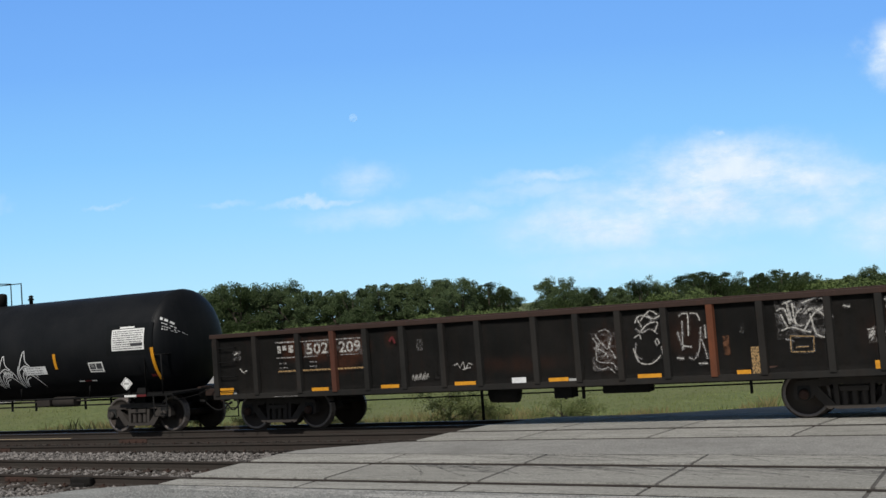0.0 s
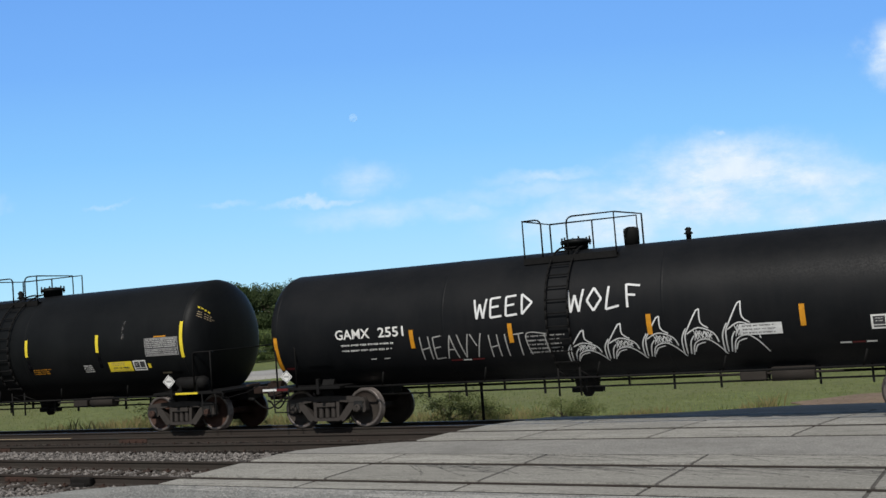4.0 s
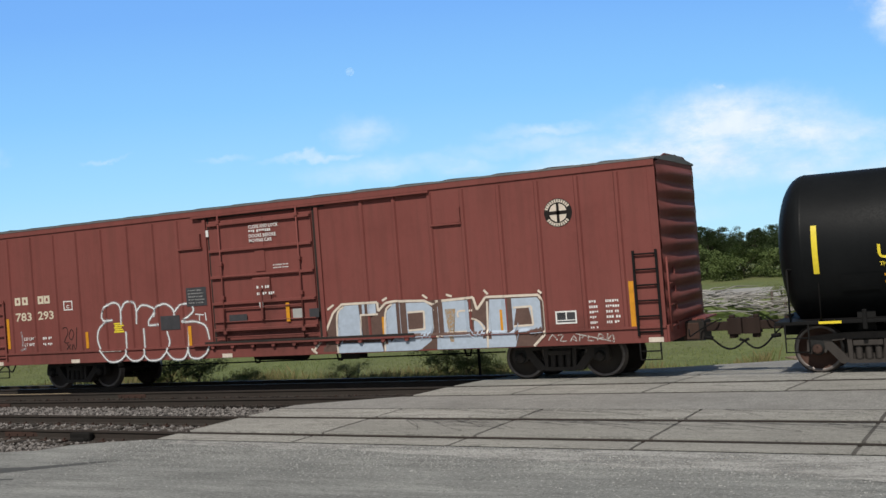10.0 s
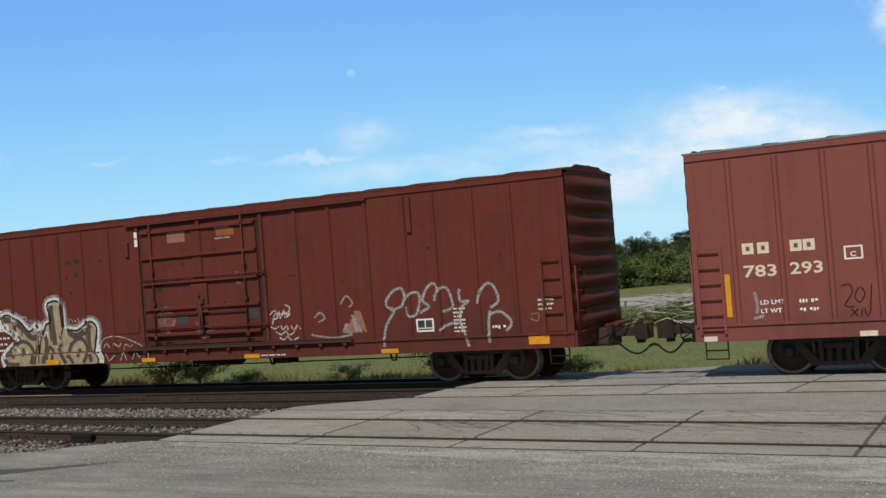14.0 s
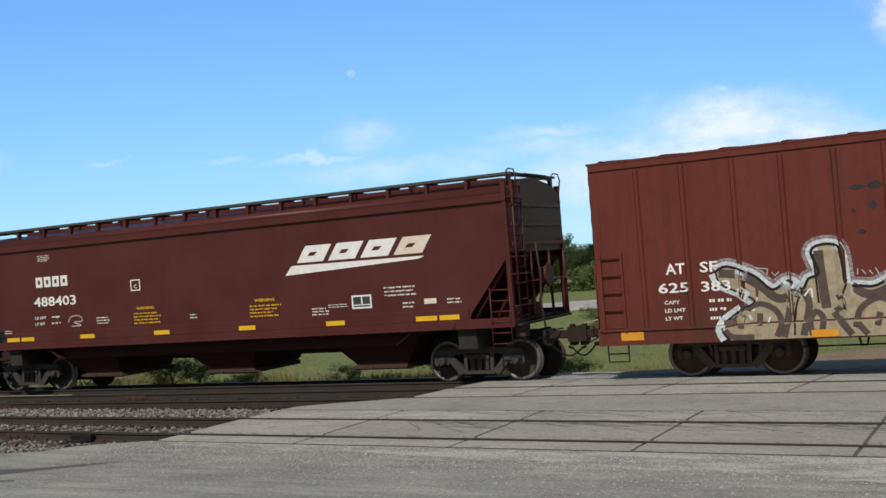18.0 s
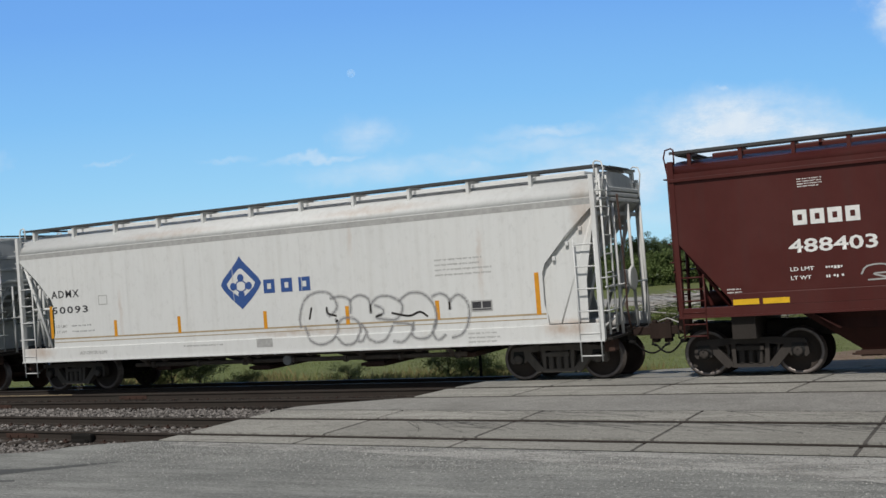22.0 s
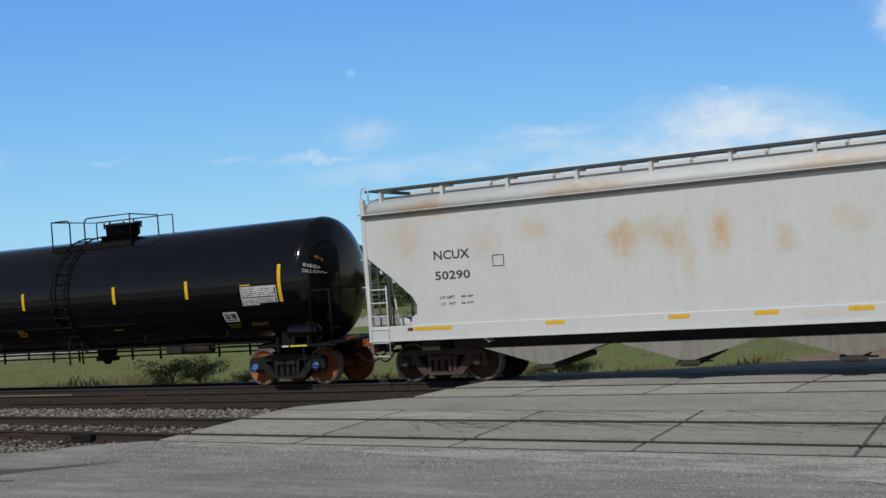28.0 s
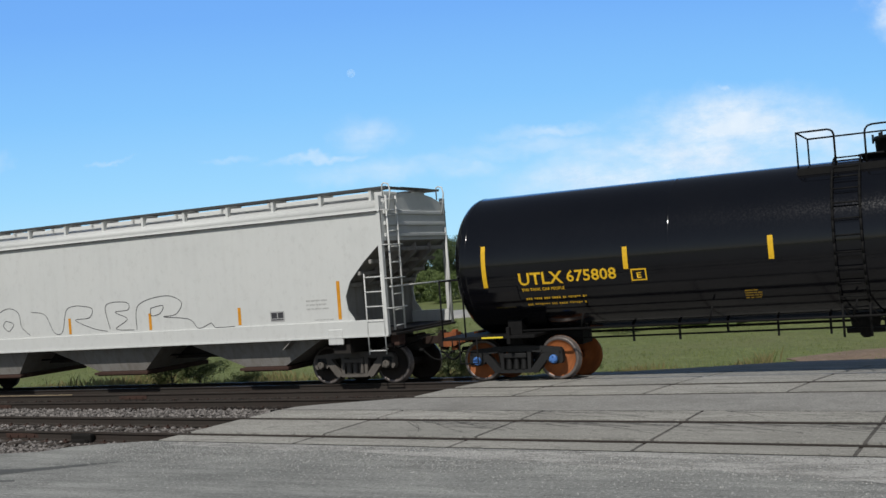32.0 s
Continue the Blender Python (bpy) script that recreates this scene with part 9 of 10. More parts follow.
prism(bm, [(-260, 17.95), (-10.9, 18.2), (-9.5, 20.8), (-260, 20.8)], -0.22, -0.165, "z")
single("dark_ballast_bed", bm, DARKBED, "dark brown ballast under the train's track, its shadow painted in", "ballast", kind="structure")


def stones(name, label, n, place, mat, smin, smax, seed):
    """Loose angular stones as one mass."""
    rnd = random.Random(seed)
    verts, faces = [], []
    for _ in range(n):
        x, y, z = place(rnd)
        s = rnd.uniform(smin, smax)
        base = len(verts)
        rot = rnd.uniform(0, 6.3)
        for dx, dy, dz in ((1, 0, 0), (-0.4, 0.9, 0), (-0.6, -0.8, 0.1), (0.15, 0.1, 0.85), (0.1, -0.1, -0.6)):
            a, b = dx * rnd.uniform(0.7, 1.2), dy * rnd.uniform(0.7, 1.2)
            verts.append((x + s * (a * math.cos(rot) - b * math.sin(rot)), y + s * (a * math.sin(rot) + b * math.cos(rot)), z + s * dz * rnd.uniform(0.6, 1.0)))
        for f in ((0, 1, 3), (1, 2, 3), (2, 0, 3), (1, 0, 4), (2, 1, 4), (0, 2, 4)):
            faces.append([base + k for k in f])
    me = bpy.data.meshes.new(name)
    me.from_pydata(verts, [], faces)
    me.materials.append(mat)
    return tagged(new(name, me), label, "ballast", kind="stuff")


def near_stone(rnd):
    x = rnd.uniform(-31, -12.4)
    y = near_y(rnd.uniform(12.2, 17.0), x)
    if y < 12.5 + 0.12 * (x + 19) + (0.9 if x > -14.1 else 0.0):
        y = near_y(rnd.uniform(13.9, 16.6), x)
    return x, y, -0.235 + rnd.uniform(0, 0.06)


stones("ballast_stones", "loose pinkish grey ballast stones round the near track", 26000, near_stone, BALLAST, 0.025, 0.055, 4)
stones("ballast_ridge", "pale stone ballast heaped between the tracks", 9000, lambda r: (lambda x: (x, near_y(16.30 + r.uniform(-0.4, 0.65), x), -0.20 + r.uniform(0, 0.10)))(r.uniform(-32, -12.5)), BALLAST, 0.03, 0.06, 5)
stones("dark_ballast_stones", "dark brown stones between the rails", 9000, lambda r: (r.uniform(-35, -11.0), r.uniform(18.0, 20.8), -0.165 + r.uniform(0, 0.02)), DARKBED, 0.02, 0.045, 6)
stones("ballast_shoulder", "pale ballast shoulder beyond the train's track", 7000, lambda r: (lambda x, y: (x, y, -0.42 - 0.1 * (y - 23.5) + r.uniform(0, 0.05)))(r.uniform(-34, -8.6), 23.55 + 0.8 * r.random() ** 1.5), CHIPPINGS, 0.03, 0.06, 8)
stones("road_gravel", "scattered pale gravel on the asphalt", 17000, lambda r: (lambda x: (x, near_y(PE, x) - 0.1 - abs(r.gauss(0.55 + 0.35 * noise.noise(Vector((x * 0.5, 0, 3))), 0.55)) * r.choice((1, 1, 1, 2.2)), 0.0))(r.uniform(-13, 6)), CHIPPINGS, 0.007, 0.020, 7)

# concrete crossing panels, each a piece of its own
crossing = thing("level_crossing", "concrete panel road crossing over the railway tracks", "level crossing", kind="structure")


def panel_row(lo, hi, slant, joints, lean, first):
    """Slabs between two lines; joints: x where each joint meets the lower line; lean: dx per dy of the joints."""
    for a, b in zip(joints, joints[1:]):
        bm = bmesh.new()
        g = 0.028
        pts = []
        for x, y0 in ((a + g, lo), (b - g, lo), (b - g, hi), (a + g, hi)):
            xx = x + lean * (y0 - first)
            pts.append((xx, y0 + slant * xx))
        prism(bm, pts, -0.12, random.uniform(-0.004, 0.003), "z")
        for v in bm.verts:
            v.co.z -= fall(v.co.y)
        part("panel", bm, CONCRETE, crossing)
        bm = bmesh.new()
        ends = []
        for x, y0 in ((b - g, lo + 0.01), (b + g, lo + 0.01), (b + g, hi - 0.01), (b - g, hi - 0.01)):
            xx = x + lean * (y0 - first)
            ends.append((xx, y0 + slant * xx))
        prism(bm, ends, -0.10, -0.010, "z")
        for v in bm.verts:
            v.co.z -= fall(v.co.y)
        part("joint_filling", bm, MORTAR, crossing)


J1 = [-12.62, -9.68, -6.86, -4.12, -1.38, 1.36, 4.1, 6.85, 9.6, 12.3, 15, 18, 21, 24]
J2 = [-10.24, -8.03, -5.47, -2.97, -0.45, 2.05, 4.55, 7.05, 9.55, 12, 15, 18, 21]
panel_row(PE + 0.075, RA - 0.13, TAN, J1, 0.06, PE)
panel_row(RA + 0.17, RB - 0.14, TAN, J1, 0.06, PE)
panel_row(RB + 0.14, PF - 0.07, TAN, J1, 0.06, PE)
panel_row(C_LINE + 0.13, D_LINE - 0.13, 0, J2, 0.20, C_LINE)
panel_row(D_LINE + 0.13, W_NEAR - 0.075, 0, J2, 0.20, C_LINE)
panel_row(W_NEAR + 0.075, W_FAR - 0.075, 0, J2, 0.20, C_LINE)
panel_row(W_FAR + 0.055, 23.35, 0, J2, 0.20, C_LINE)

# dark rubber seals along the outer edges of the near crossing
for y0, y1 in ((PE - 0.028, PE + 0.036), (PF - 0.068, PF - 0.022)):
    bm = bmesh.new()
    prism(bm, [(-12.6, near_y(y0, -12.6)), (24, near_y(y0, 24)), (24, near_y(y1, 24)), (-12.6, near_y(y1, -12.6))], -0.10, -0.003, "z")
    part("rubber_seal", bm, GROOVE, crossing, "dark rubber edge seal")

# pale dust and fine gravel swept against the panels
m, n, l, b = material("pale_dust")
co = n.new("ShaderNodeTexCoord").outputs["Object"]
l.new(mixed(n, l, ramp(n, l, noise_node(n, l, co, 30, 4, 0.75), [(0.36, 0.0), (0.64, 1.0)]), (0.26, 0.26, 0.245), (0.56, 0.55, 0.52)), b.inputs["Base Color"])
b.inputs["Roughness"].default_value = 0.95
blend = n.new("ShaderNodeMixShader")
l.new(ramp(n, l, noise_node(n, l, co, 1.1, 7, 0.75, (0.6, 1.6, 1)), [(0.36, 0.0), (0.56, 0.9)]), blend.inputs[0])
l.new(n.new("ShaderNodeBsdfTransparent").outputs[0], blend.inputs[1])
l.new(b.outputs[0], blend.inputs[2])
l.new(blend.outputs[0], n["Material Output"].inputs[0])
bm = bmesh.new()
prev = None
for k in range(60):
    x = -12.0 + 0.33 * k
    wd = 0.35 + 0.9 * min(1.0, max(0.0, (x + 9) / 8)) + 0.3 * noise.noise(Vector((x * 0.9, 0, 0)))
    q = [bm.verts.new((x, near_y(PE, x) - 0.05 - wd, 0.003)), bm.verts.new((x, near_y(PE, x) - 0.05, 0.003))]
    if prev:
        bm.faces.new((prev[0], q[0], q[1], prev[1]))
    prev = q
pts = [(-3.0, 12.75), (0.6, 12.55), (6.0, 12.3), (6.0, 10.6), (1.0, 11.2), (-0.8, 11.55), (-2.0, 12.05)]
bm.faces.new([bm.verts.new((x, y, 0.006)) for x, y in pts])
single("road_dust", bm, m, "pale dust and fine gravel along the crossing's edge", "dust", kind="structure")

# faint curved tyre marks on the panels
m, n, l, b = material("tyre_rubber_film")
b.inputs["Base Color"].default_value, b.inputs["Roughness"].default_value = (0.07, 0.07, 0.07, 1), 0.9
thin = n.new("ShaderNodeBsdfTransparent")
blend = n.new("ShaderNodeMixShader")
l.new(ramp(n, l, noise_node(n, l, n.new("ShaderNodeTexCoord").outputs["Object"], 6, 5, 0.7), [(0.34, 0.0), (0.62, 0.42)]), blend.inputs[0])
l.new(thin.outputs[0], blend.inputs[1])
l.new(b.outputs[0], blend.inputs[2])
l.new(blend.outputs[0], n["Material Output"].inputs[0])
rnd = random.Random(41)
for k in range(80):
    bm = bmesh.new()
    x0 = rnd.uniform(-9.0, 2.0)
    y0 = near_y(rnd.choice((RA + 0.2, RA + 0.5, RA + 0.9, RB + 0.15)), x0)
    room = near_y(RB - 0.15 if y0 < near_y(RB, x0) else PF - 0.1, x0) - y0
    dx, dy, bow = rnd.uniform(0.6, 2.2), -rnd.uniform(0.3, 0.9) * room, rnd.uniform(-0.15, 0.15)
    y0 += room
    w = rnd.uniform(0.012, 0.04)
    prev = None
    for i in range(9):
        u = i / 8
        p = Vector((x0 + dx * u, y0 + dy * u + bow * math.sin(math.pi * u), 0.0055))
        q = [bm.verts.new(p + Vector((0, -w, 0))), bm.verts.new(p + Vector((0, w, 0)))]
        if prev:
            bm.faces.new((prev[0], q[0], q[1], prev[1]))
        prev = q
    part("tyre_mark", bm, m, crossing)

# thin post behind the track
bm = bmesh.new()
rod(bm, (-11.38, 24.3, -0.9), (-11.38, 24.3, 0.70), 0.04, 8)
slab(bm, -11.44, -11.32, 24.27, 24.33, 0.60, 0.76, 0.01)
single("marker_post", bm, BLACK_PART, "thin dark marker post beside the track", "post")


# ---- plants ----
def blades(name, label, n, place, mat, h0, h1, w, seed, category="grass"):
    rnd = random.Random(seed)
    verts, faces = [], []
    for _ in range(n):
        x, y, z, k = place(rnd)
        h = rnd.uniform(h0, h1) * k
        a = rnd.uniform(0, 6.3)
        lean = rnd.uniform(0.1, 0.5) * h
        dx, dy = math.cos(a), math.sin(a)
        b = len(verts)
        verts += [(x - dy * w, y + dx * w, z), (x + dy * w, y - dx * w, z), (x + dx * lean * 0.4 + dy * w * 0.7, y + dy * lean * 0.4 - dx * w * 0.7, z + 0.6 * h), (x + dx * lean, y + dy * lean, z + h)]
        faces += [(b, b + 1, b + 2), (b, b + 2, b + 3)]
    me = bpy.data.meshes.new(name)
    me.from_pydata(verts, [], faces)
    me.materials.append(mat)
    return tagged(new(name, me), label, category, kind="stuff")


def meadow(rnd):
    y = 24.5 + 30 * rnd.random() ** 1.4
    x = rnd.uniform(-1.30, 0.02) * y
    return x, y, land(x, y) - 0.02, 0.6 + 0.9 * max(0, noise.noise(Vector((x * 0.3, y * 0.3, 2))))


blades("meadow_grass", "short green meadow grass", 60000, meadow, GRASS, 0.05, 0.15, 0.014, 11)


def weed_bed(rnd):
    x = rnd.uniform(-33, -5.0)
    y = 27.4 + rnd.gauss(0, 0.9) + 1.6 * rnd.random()
    k = max(0.12, 0.75 + 1.4 * noise.noise(Vector((x * 0.35, 5.0, 0)))) * (1.0 if x > -20 else 0.75)
    return x, y, land(x, y) - 0.02, k


blades("dry_weeds", "tall dry yellowish weeds along the track", 16000, weed_bed, WEEDS, 0.20, 0.66, 0.008, 12, "weeds")
blades("green_weeds", "tall green weeds along the track", 12000, weed_bed, GRASS, 0.20, 0.60, 0.009, 13, "weeds")


def leaf_mass(verts, faces, centre, rad, n, size, rnd, flat=0.75):
    for _ in range(n):
        while True:
            p = Vector((rnd.uniform(-1, 1), rnd.uniform(-1, 1), rnd.uniform(-1, 1)))
            if 0.25 < p.length < 1:
                break
        p = Vector((p.x * rad, p.y * rad, p.z * rad * flat)) + Vector(centre)
        u = Vector((rnd.gauss(0, 1), rnd.gauss(0, 1), rnd.gauss(0, 1))).normalized()
        v = u.orthogonal().normalized()
        s = size * rnd.uniform(0.6, 1.3)
        b = len(verts)
        verts += [p - u * s, p + v * s * 0.55, p + u * s, p - v * s * 0.55]
        faces += [(b, b + 1, b + 2, b + 3)]


def tree_meshes(seed, h, spread, leaf, mat, leaves=1500, low=0.25):
    rnd = random.Random(seed)
    bm = bmesh.new()
    rod(bm, (0, 0, -0.3), (0.1, 0, h * 0.35), 0.035 * h * 0.6, 8, 0.02 * h)
    tips = []
    for k in range(9):
        a = k * 2.4 + rnd.uniform(-0.4, 0.4)
        z0 = h * rnd.uniform(0.2, 0.42)
        r = spread * rnd.uniform(0.35, 0.85)
        z1 = h * rnd.uniform(max(low + 0.1, 0.4), 0.88)
        m = (0.4 * r * math.cos(a), 0.4 * r * math.sin(a), (z0 + z1) * 0.52)
        tip = (r * math.cos(a), r * math.sin(a), z1)
        rod(bm, (0.05, 0, z0), m, 0.012 * h, 6, 0.008 * h)
        rod(bm, m, tip, 0.008 * h, 6, 0.003 * h)
        tips.append(tip)
    rod(bm, (0.1, 0, h * 0.35), (0.1, 0.05, h * 0.86), 0.02 * h, 6, 0.005 * h)
    tips += [(0.1, 0.05, h * 0.84), (0, 0, h * 0.62), (0.3 * spread, 0, h * (low + 0.12)), (-0.35 * spread, 0.1, h * (low + 0.1)), (0, -0.4 * spread, h * (low + 0.15))]
    trunk = meshed("trunk", bm, BARK)
    verts, faces = [], []
    for t in tips:
        for _ in range(7):
            c = (t[0] + rnd.gauss(0, 0.19) * spread, t[1] + rnd.gauss(0, 0.19) * spread, min(t[2] + rnd.gauss(0, 0.075) * h, h * 0.95))
            leaf_mass(verts, faces, c, spread * rnd.uniform(0.13, 0.30), leaves // (7 * len(tips)), leaf, rnd)
    me = bpy.data.meshes.new("crown")
    me.from_pydata(verts, [], faces)
    me.materials.append(mat)
    return trunk, me


TREES = [tree_meshes(20 + k, 9.0, (3.4, 3.9, 3.1, 4.2, 3.6)[k], 0.12, LEAF, 13000) for k in range(5)]
SHRUBS = [tree_meshes(40 + k, 3.2, 2.4, 0.12, LEAF_2, 3600, 0.02) for k in range(3)]
SCRUB = [tree_meshes(50 + k, 3.2, 2.6, 0.075, LEAF_3, 4200, 0.02) for k in range(3)]


def plant(kind, meshes, x, y, scale, label, category, group):
    t = thing(kind, label, category, group, at=(x, y, land(x, y)))
    t.rotation_euler = (0, 0, random.uniform(0, 6.28))
    t.scale = (scale, scale, scale * random.uniform(0.94, 1.06))
    for nm, me in zip(("trunk", "crown"), meshes):
        o = new(nm, me)
        o.parent = t


# wood edge: bearing in degrees from +y, elevation of its outline
OUTLINE = [(-62, 2.0), (-56, 2.0), (-52, 1.7), (-47.4, 1.7), (-44, 1.65), (-41, 1.7), (-39.3, 1.95), (-38.4, 2.1), (-37.2, 1.96), (-35.4, 2.07), (-34.5, 1.24), (-33.6, 1.33), (-32.4, 1.48), (-30.9, 1.27), (-29.3, 1.62), (-27.4, 1.72), (-25.6, 1.49), (-24.0, 1.52), (-22.95, 1.13),
           (-22.4, -0.15), (-21.7, 1.19), (-20.5, 1.24), (-19.7, 0.88), (-18.9, 0.35), (-17.8, 0.26), (-17.0, 0.66), (-15.5, 0.84), (-14.5, 0.31), (-13.4, 0.67), (-11.9, 0.85), (-10.5, 0.58), (-8.5, 0.57), (-7.2, 0.16), (-6.1, -0.22), (-5.0, 0.32), (-3.7, 0.16), (0, 0.5), (6, 0.9), (14, 1.1)]


def outline(b):
    for (b0, e0), (b1, e1) in zip(OUTLINE, OUTLINE[1:]):
        if b0 <= b <= b1:
            return e0 + (e1 - e0) * (b - b0) / (b1 - b0)
    return 1.5


random.seed(77)
b = -61.0
while b < 13:
    e = outline(b)
    d = random.uniform(92, 108)
    h = 2.61 + 0.35 + d * math.tan(radians(e)) + random.uniform(-0.35, 0.15)
    x, y = d * math.sin(radians(b)), d * math.cos(radians(b))
    if not -23.4 < b < -21.1:
        plant("tree", random.choice(TREES), x, y, max(0.25, h / 8.9), "broad dark green deciduous tree at the wood's edge", "tree", "trees of the wood edge")
    b += 0.75 if e > 1.2 else 0.6
b = -61.0
while b < 13:
    d = random.uniform(78, 88)
    h = random.uniform(1.9, 2.7)
    x, y = d * math.sin(radians(b)), d * math.cos(radians(b))
    plant("shrub", random.choice(SHRUBS), x, y, max(0.5, h / 3.1), "light green shrub before the wood", "shrub", "shrubs before the wood")
    b += 0.95
# shrubs and a low bank on this side of the gravel road
for b, d, s in ((-28.4, 50, 0.40), (-27.2, 48, 0.34), (-18.6, 49, 0.36), (-17.3, 47, 0.40), (-14.7, 48, 0.34), (-7.6, 50, 0.45), (-6.4, 48, 0.55), (-4.9, 51, 0.45), (-3.6, 49, 0.6), (-8.9, 52, 0.4), (-2.3, 50, 0.55), (-41.6, 31, 0.36), (-40.3, 30.5, 0.30), (-32.4, 30.0, 0.24), (-26.8, 29.5, 0.38), (-25.8, 29.2, 0.30), (-24.7, 29.6, 0.24), (-20.9, 29.6, 0.32), (-19.8, 29.4, 0.24), (-37.8, 30, 0.18)):
    plant("shrub", SCRUB[int(abs(b)) % 3], d * math.sin(radians(b)), d * math.cos(radians(b)), s, "low leafy green shrub in the meadow", "shrub", "meadow shrubs")

# gravel road across the meadow
bm = bmesh.new()
n = 60
row = []
for k in range(n + 1):
    b = radians(-70 + 100 * k / n)
    row.append([bm.verts.new((d * math.sin(b), d * math.cos(b), land(d * math.sin(b), d * math.cos(b)) + zz)) for d, zz in ((56.5, -0.05), (57.5, 0.10), (60.0, 0.10), (63.5, 0.10), (64.5, -0.05))])
for p, q in zip(row, row[1:]):
    for i in range(4):
        bm.faces.new((p[i], q[i], q[i + 1], p[i + 1]))
single("gravel_road", bm, GRAVEL, "pale gravel road before the trees", "road", kind="structure")
# bare earth beside the crossing
bm = bmesh.new()
pts = [(-5.2, 33.0), (-4.0, 31.0), (0.5, 30.0), (8, 29.5), (8, 37), (1, 36.5), (-3.4, 35.0)]
prism(bm, pts, -1.3, -0.80, "z")
for v in bm.verts:
    if v.co.z > -1:
        v.co.z = land(v.co.x, v.co.y) + 0.03
single("bare_earth", bm, DIRT, "patch of bare brown earth in the grass", "earth", kind="structure")

# heap of cut branches
heap = thing("brush_pile", "heap of pale dead branches in the meadow", "brush pile", at=(-11.0, 47.8, -0.88))
rnd = random.Random(31)
for k in range(260):
    bm = bmesh.new()
    x, y, z = rnd.uniform(-3.3, 3.3), rnd.gauss(0, 0.9), rnd.uniform(0.05, 1.25)
    z *= max(0.3, 1.15 - 0.2 * abs(x))
    a = rnd.gauss(0, 0.35) + (math.pi if rnd.random() < 0.5 else 0)
    l = rnd.uniform(0.9, 2.6)
    p0 = Vector((x, y, z))
    p1 = p0 + Vector((math.cos(a) * l * 0.5, rnd.uniform(-0.3, 0.3), rnd.uniform(-0.05, 0.28)))
    p2 = p1 + Vector((math.cos(a) * l * 0.5, rnd.uniform(-0.3, 0.3), rnd.uniform(-0.25, 0.2)))
    r = rnd.uniform(0.015, 0.05)
    rod(bm, p0, p1, r, 5, r * 0.8)
    rod(bm, p1, p2, r * 0.8, 5, r * 0.3)
    part("branch", bm, DEADWOOD, heap)
bm = bmesh.new()
bmesh.ops.create_icosphere(bm, subdivisions=3, radius=1.0)
for v in bm.verts:
    k = 1 + 0.25 * noise.noise(v.co * 2.5)
    v.co = Vector((v.co.x * 3.2 * k, v.co.y * 1.3 * k, v.co.z * 0.85 * k + 0.1))
part("brush_core", bm, LEAF_2, heap, "weeds grown through the heap")


# leaning fence posts by the heap
for x, y, h in ((-8.0, 48.3, 1.2), (-7.45, 48.4, 0.8), (-14.9, 48.6, 1.0)):
    bm = bmesh.new()
    z = land(x, y)
    rod(bm, (x, y, z - 0.1), (x + 0.05, y, z + h), 0.07, 8, 0.055)
    single("fence_post", bm, BARK, "weathered wooden fence post in the meadow", "post", "fence posts")


# ---- sky backdrop ----
SKY_D = 2800.0
YAW = radians(26.722)
sky_pose = Matrix.Translation((-math.sin(YAW) * SKY_D, math.cos(YAW) * SKY_D, 2.61)) @ pose(0, 0, 0, 90, 0, 26.722)
TURN = VIEW_2.to_quaternion().to_matrix()


def on_sky(x, y):
    """Place on the backdrop, in its own metres, that the second view sees at (x, y) of a picture 1568 wide."""
    d = TURN @ Vector(((x - 784) / 1847.0, (441 - y) / 1847.0, -1))
    ahead = -math.sin(YAW) * d.x + math.cos(YAW) * d.y
    across = math.cos(YAW) * d.x + math.sin(YAW) * d.y
    return across / ahead * SKY_D, d.z / ahead * SKY_D


PX = SKY_D / 1847.0


def spot(x, y, rx, ry, wt):
    return (*on_sky(x, y), rx * PX, ry * PX, wt)


def vapour(n, l, co, spots, seed):
    """Soft noise density inside a few warped ellipses."""
    warp = n.new("ShaderNodeTexNoise")
    warp.inputs["Scale"].default_value, warp.inputs["Detail"].default_value, warp.inputs["Roughness"].default_value = 0.009, 9, 0.62
    l.new(co, warp.inputs["Vector"])
    off = n.new("ShaderNodeVectorMath")
    off.operation = "MULTIPLY_ADD"
    l.new(warp.outputs["Color"], off.inputs[0])
    off.inputs[1].default_value, off.inputs[2].default_value = (190, 95, 0), (-95, -47, 0)
    add = n.new("ShaderNodeVectorMath")
    l.new(co, add.inputs[0])
    l.new(off.outputs[0], add.inputs[1])
    total = None
    for x, y, rx, ry, wt in spots:
        mp = n.new("ShaderNodeMapping")
        mp.inputs["Location"].default_value = (-x / rx, -y / ry, 0)
        mp.inputs["Scale"].default_value = (1 / rx, 1 / ry, 0)
        l.new(add.outputs[0], mp.inputs["Vector"])
        g = n.new("ShaderNodeVectorMath")
        g.operation = "LENGTH"
        l.new(mp.outputs[0], g.inputs[0])
        r = n.new("ShaderNodeMapRange")
        r.interpolation_type = "SMOOTHSTEP"
        r.inputs["From Min"].default_value, r.inputs["From Max"].default_value = 1.05, 0.1
        r.inputs["To Min"].default_value, r.inputs["To Max"].default_value = 0.0, wt
        l.new(g.outputs["Value"], r.inputs["Value"])
        if total is None:
            total = r.outputs[0]
        else:
            mx = n.new("ShaderNodeMath")
            mx.operation = "MAXIMUM"
            l.new(total, mx.inputs[0])
            l.new(r.outputs[0], mx.inputs[1])
            total = mx.outputs[0]
    f = noise_node(n, l, co, 0.0075, 9, 0.66, (0.6, 1.4, 1))
    mu = n.new("ShaderNodeMath")
    mu.operation = "MULTIPLY"
    l.new(total, mu.inputs[0])
    l.new(ramp(n, l, f, [(0.34, 0.30), (0.60, 1.0)]), mu.inputs[1])
    return mu.outputs[0]


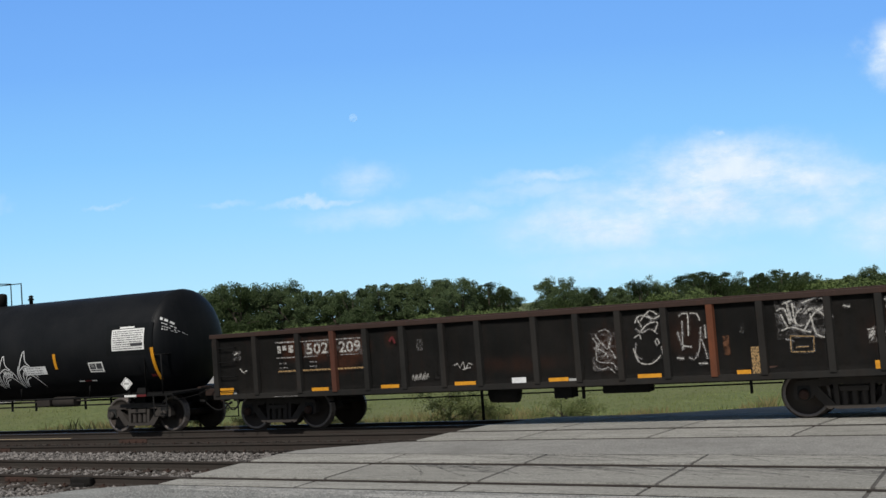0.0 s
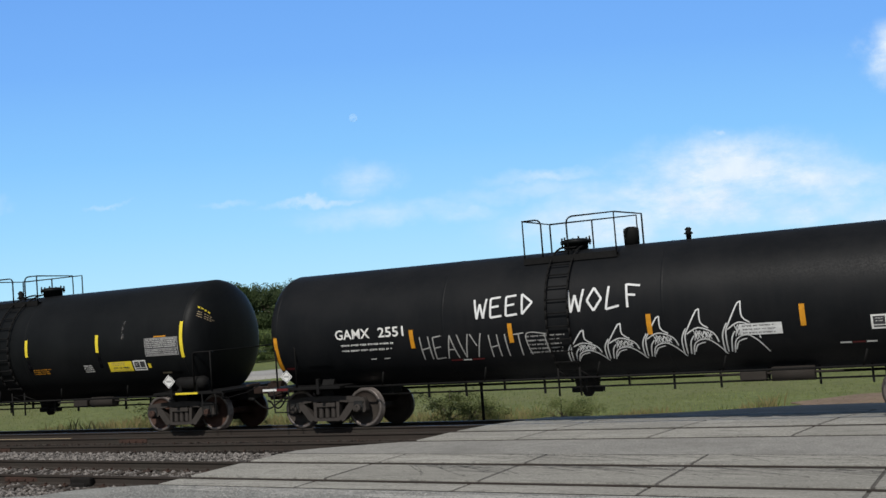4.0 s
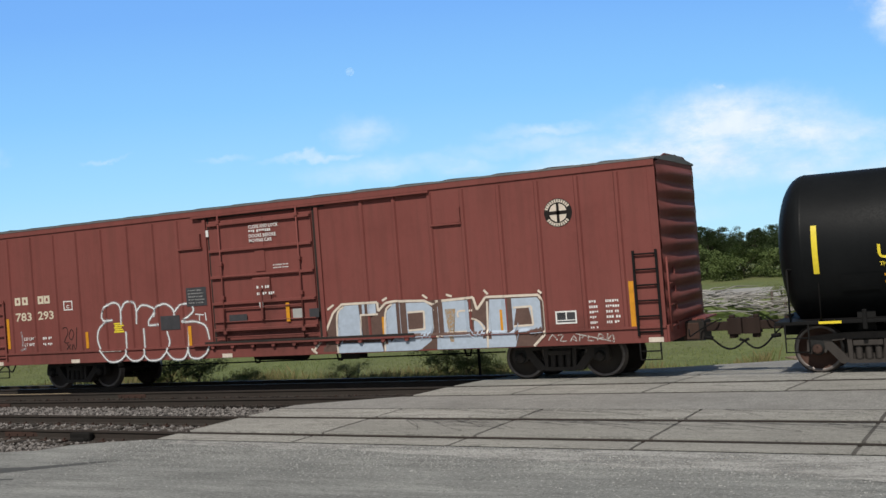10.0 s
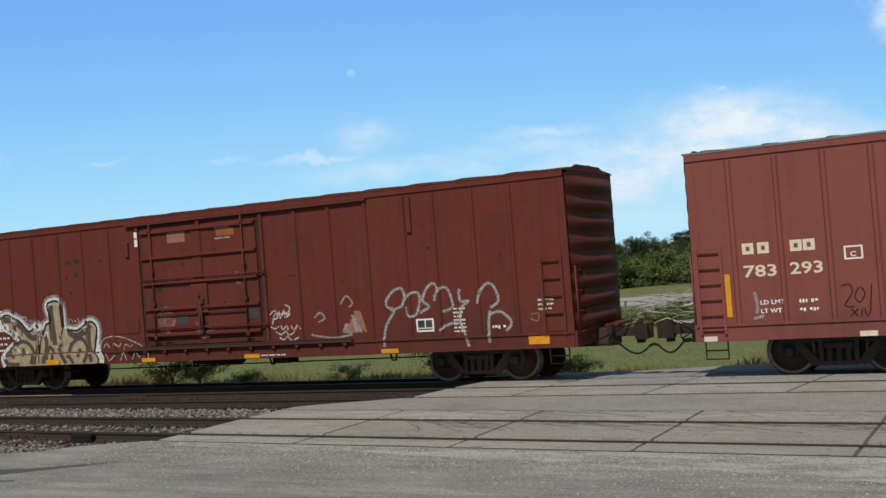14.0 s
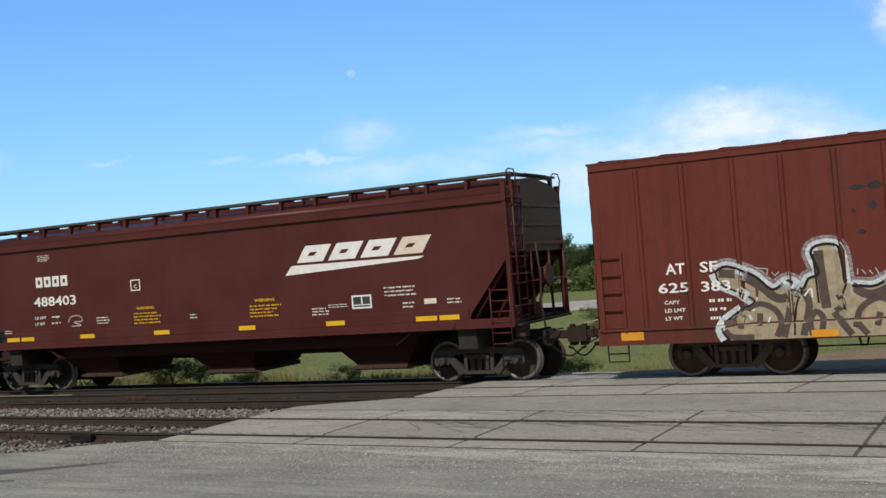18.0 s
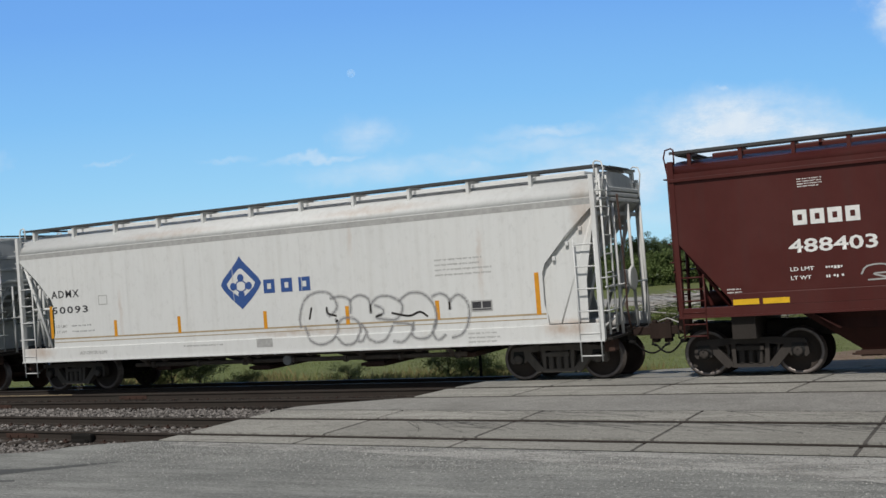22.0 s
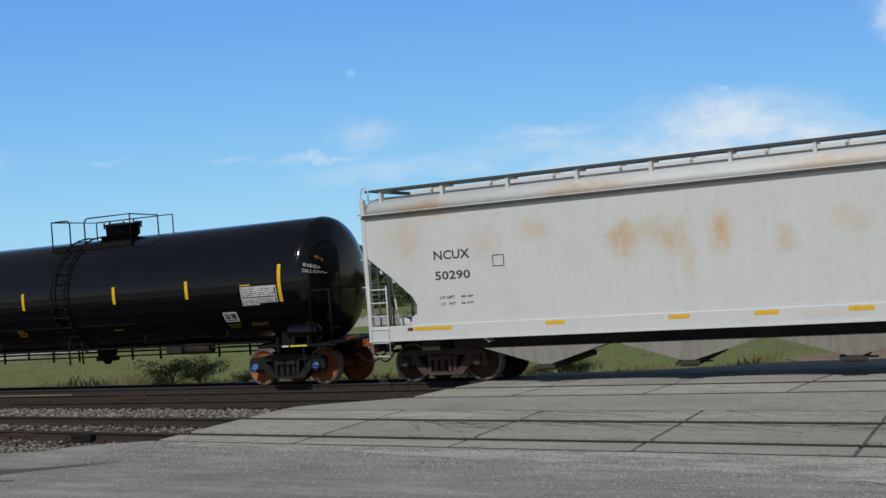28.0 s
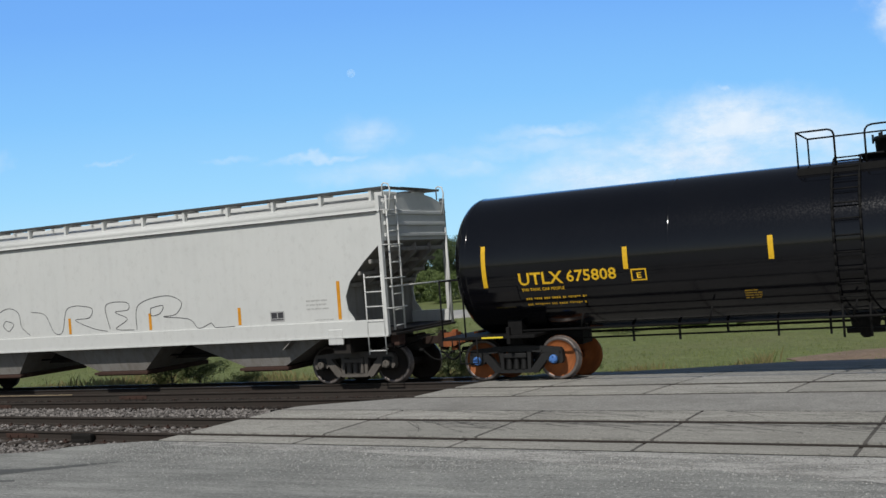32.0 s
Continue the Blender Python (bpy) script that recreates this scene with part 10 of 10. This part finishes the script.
def glowing(m, n, l, colour, strength=1.0):
    em = n.new("ShaderNodeEmission")
    if isinstance(colour, tuple):
        em.inputs[0].default_value = (*colour, 1)
    else:
        l.new(colour, em.inputs[0])
    em.inputs[1].default_value = strength
    return em


m, n, l, b = material("blue_sky")
co = n.new("ShaderNodeTexCoord").outputs["Object"]
sep = n.new("ShaderNodeSeparateXYZ")
l.new(co, sep.inputs[0])
lean = n.new("ShaderNodeMath")
lean.operation = "MULTIPLY_ADD"
l.new(sep.outputs["X"], lean.inputs[0])
lean.inputs[1].default_value = 0.02
l.new(sep.outputs["Y"], lean.inputs[2])
rng = n.new("ShaderNodeMapRange")
rng.inputs["From Min"].default_value, rng.inputs["From Max"].default_value = -40.0, 900.0
l.new(lean.outputs[0], rng.inputs["Value"])
blue = ramp(n, l, rng.outputs[0], [(0.0, (0.50, 0.79, 0.95)), (0.12, (0.445, 0.77, 0.97)), (0.30, (0.335, 0.675, 0.97)), (0.52, (0.238, 0.555, 0.96)), (0.78, (0.178, 0.435, 0.92)), (1.0, (0.155, 0.385, 0.87))])
l.new(glowing(m, n, l, blue).outputs[0], n["Material Output"].inputs[0])
bm = bmesh.new()
w0 = 1750.0
vs = [bm.verts.new(p) for p in ((-w0, -60, 0), (w0, -60, 0), (w0, 1250, 0), (-w0, 1250, 0))]
bm.faces.new(vs)
backdrop = single("sky_backdrop", bm, m, "clear blue afternoon sky paling towards the horizon", "sky", kind="structure")
backdrop.matrix_world = sky_pose
backdrop.visible_shadow = False

SHAPE = [spot(1280, 222, 260, 74, 1.2), spot(1370, 242, 220, 70, 1.0), spot(1220, 275, 340, 80, 1.1), spot(1080, 320, 280, 70, 0.95), spot(1440, 285, 170, 60, 0.8), spot(1520, 235, 140, 36, 0.7), spot(960, 235, 160, 18, 0.5), spot(1575, 320, 170, 75, 0.7), spot(930, 262, 200, 26, 0.42), spot(690, 300, 220, 30, 0.45), spot(640, 240, 80, 42, 0.5),
         spot(560, 282, 120, 10, 0.55), spot(400, 282, 70, 8, 0.3), spot(190, 286, 60, 6, 0.3), spot(820, 300, 110, 22, 0.42), spot(1590, 20, 88, 74, 1.25), spot(1264, 163, 22, 9, 0.5), spot(-5, 285, 40, 22, 0.3), spot(1120, 385, 260, 36, 0.35)]
m, n, l, b = material("cloud_vapour")
co = n.new("ShaderNodeTexCoord").outputs["Object"]
dens = vapour(n, l, co, SHAPE, 1)
tint = noise_node(n, l, co, 0.012, 5)
em = glowing(m, n, l, mixed(n, l, ramp(n, l, tint, [(0.35, 0.0), (0.7, 1.0)]), (0.64, 0.79, 0.95), (0.80, 0.89, 0.97)))
tr = n.new("ShaderNodeBsdfTransparent")
mix = n.new("ShaderNodeMixShader")
l.new(dens, mix.inputs[0])
l.new(tr.outputs[0], mix.inputs[1])
l.new(em.outputs[0], mix.inputs[2])
l.new(mix.outputs[0], n["Material Output"].inputs[0])
cloud_pose = sky_pose @ Matrix.Translation((0, 0, 25))
bm = bmesh.new()
vs = [bm.verts.new(p) for p in ((-1500, -30, 0), (1500, -30, 0), (1500, 1000, 0), (-1500, 1000, 0))]
bm.faces.new(vs)
cloud = single("cloud", bm, m, "thin white fair-weather cloud bank low in the blue sky", "cloud", kind="structure")
cloud.visible_shadow = False
# pale day moon
bm = bmesh.new()
bmesh.ops.create_uvsphere(bm, u_segments=24, v_segments=14, radius=7.5 * PX)
m, n, l, b = material("day_moon")
em = glowing(m, n, l, (0.52, 0.74, 1.0))
tr = n.new("ShaderNodeBsdfTransparent")
mix = n.new("ShaderNodeMixShader")
spots_ = noise_node(n, l, n.new("ShaderNodeTexCoord").outputs["Object"], 0.09, 4)
l.new(ramp(n, l, spots_, [(0.35, 0.0), (0.65, 0.3)]), mix.inputs[0])
l.new(tr.outputs[0], mix.inputs[1])
l.new(em.outputs[0], mix.inputs[2])
l.new(mix.outputs[0], n["Material Output"].inputs[0])
moon = single("moon", bm, m, "faint pale daytime moon in the blue sky", "moon", kind="structure")
mx_, my_ = on_sky(622, 132)
moon.matrix_world = sky_pose @ Matrix.Translation((mx_, my_, 15))
moon.visible_shadow = False


# ---- what moves ----
def run(t):
    """Metres that the train has gone."""
    return 4.80 * t + 0.00225 * t * t


def motions():
    for car, place in CARS:
        walk(car, [(t, pose(place + run(t), YC, 0)) for t in [k * 1.0 for k in range(33)]])
    for w, x, phase in WHEELSETS:
        walk(w, [(k * 0.1, pose(x, 0, WHEEL_R, 0, phase + math.degrees(run(k * 0.1) / WHEEL_R), 0)) for k in range(321)])
    drift = Matrix.Translation((9 * PX, 0, 0))
    walk(cloud, [(0, cloud_pose), (32, cloud_pose @ drift)])


motions()
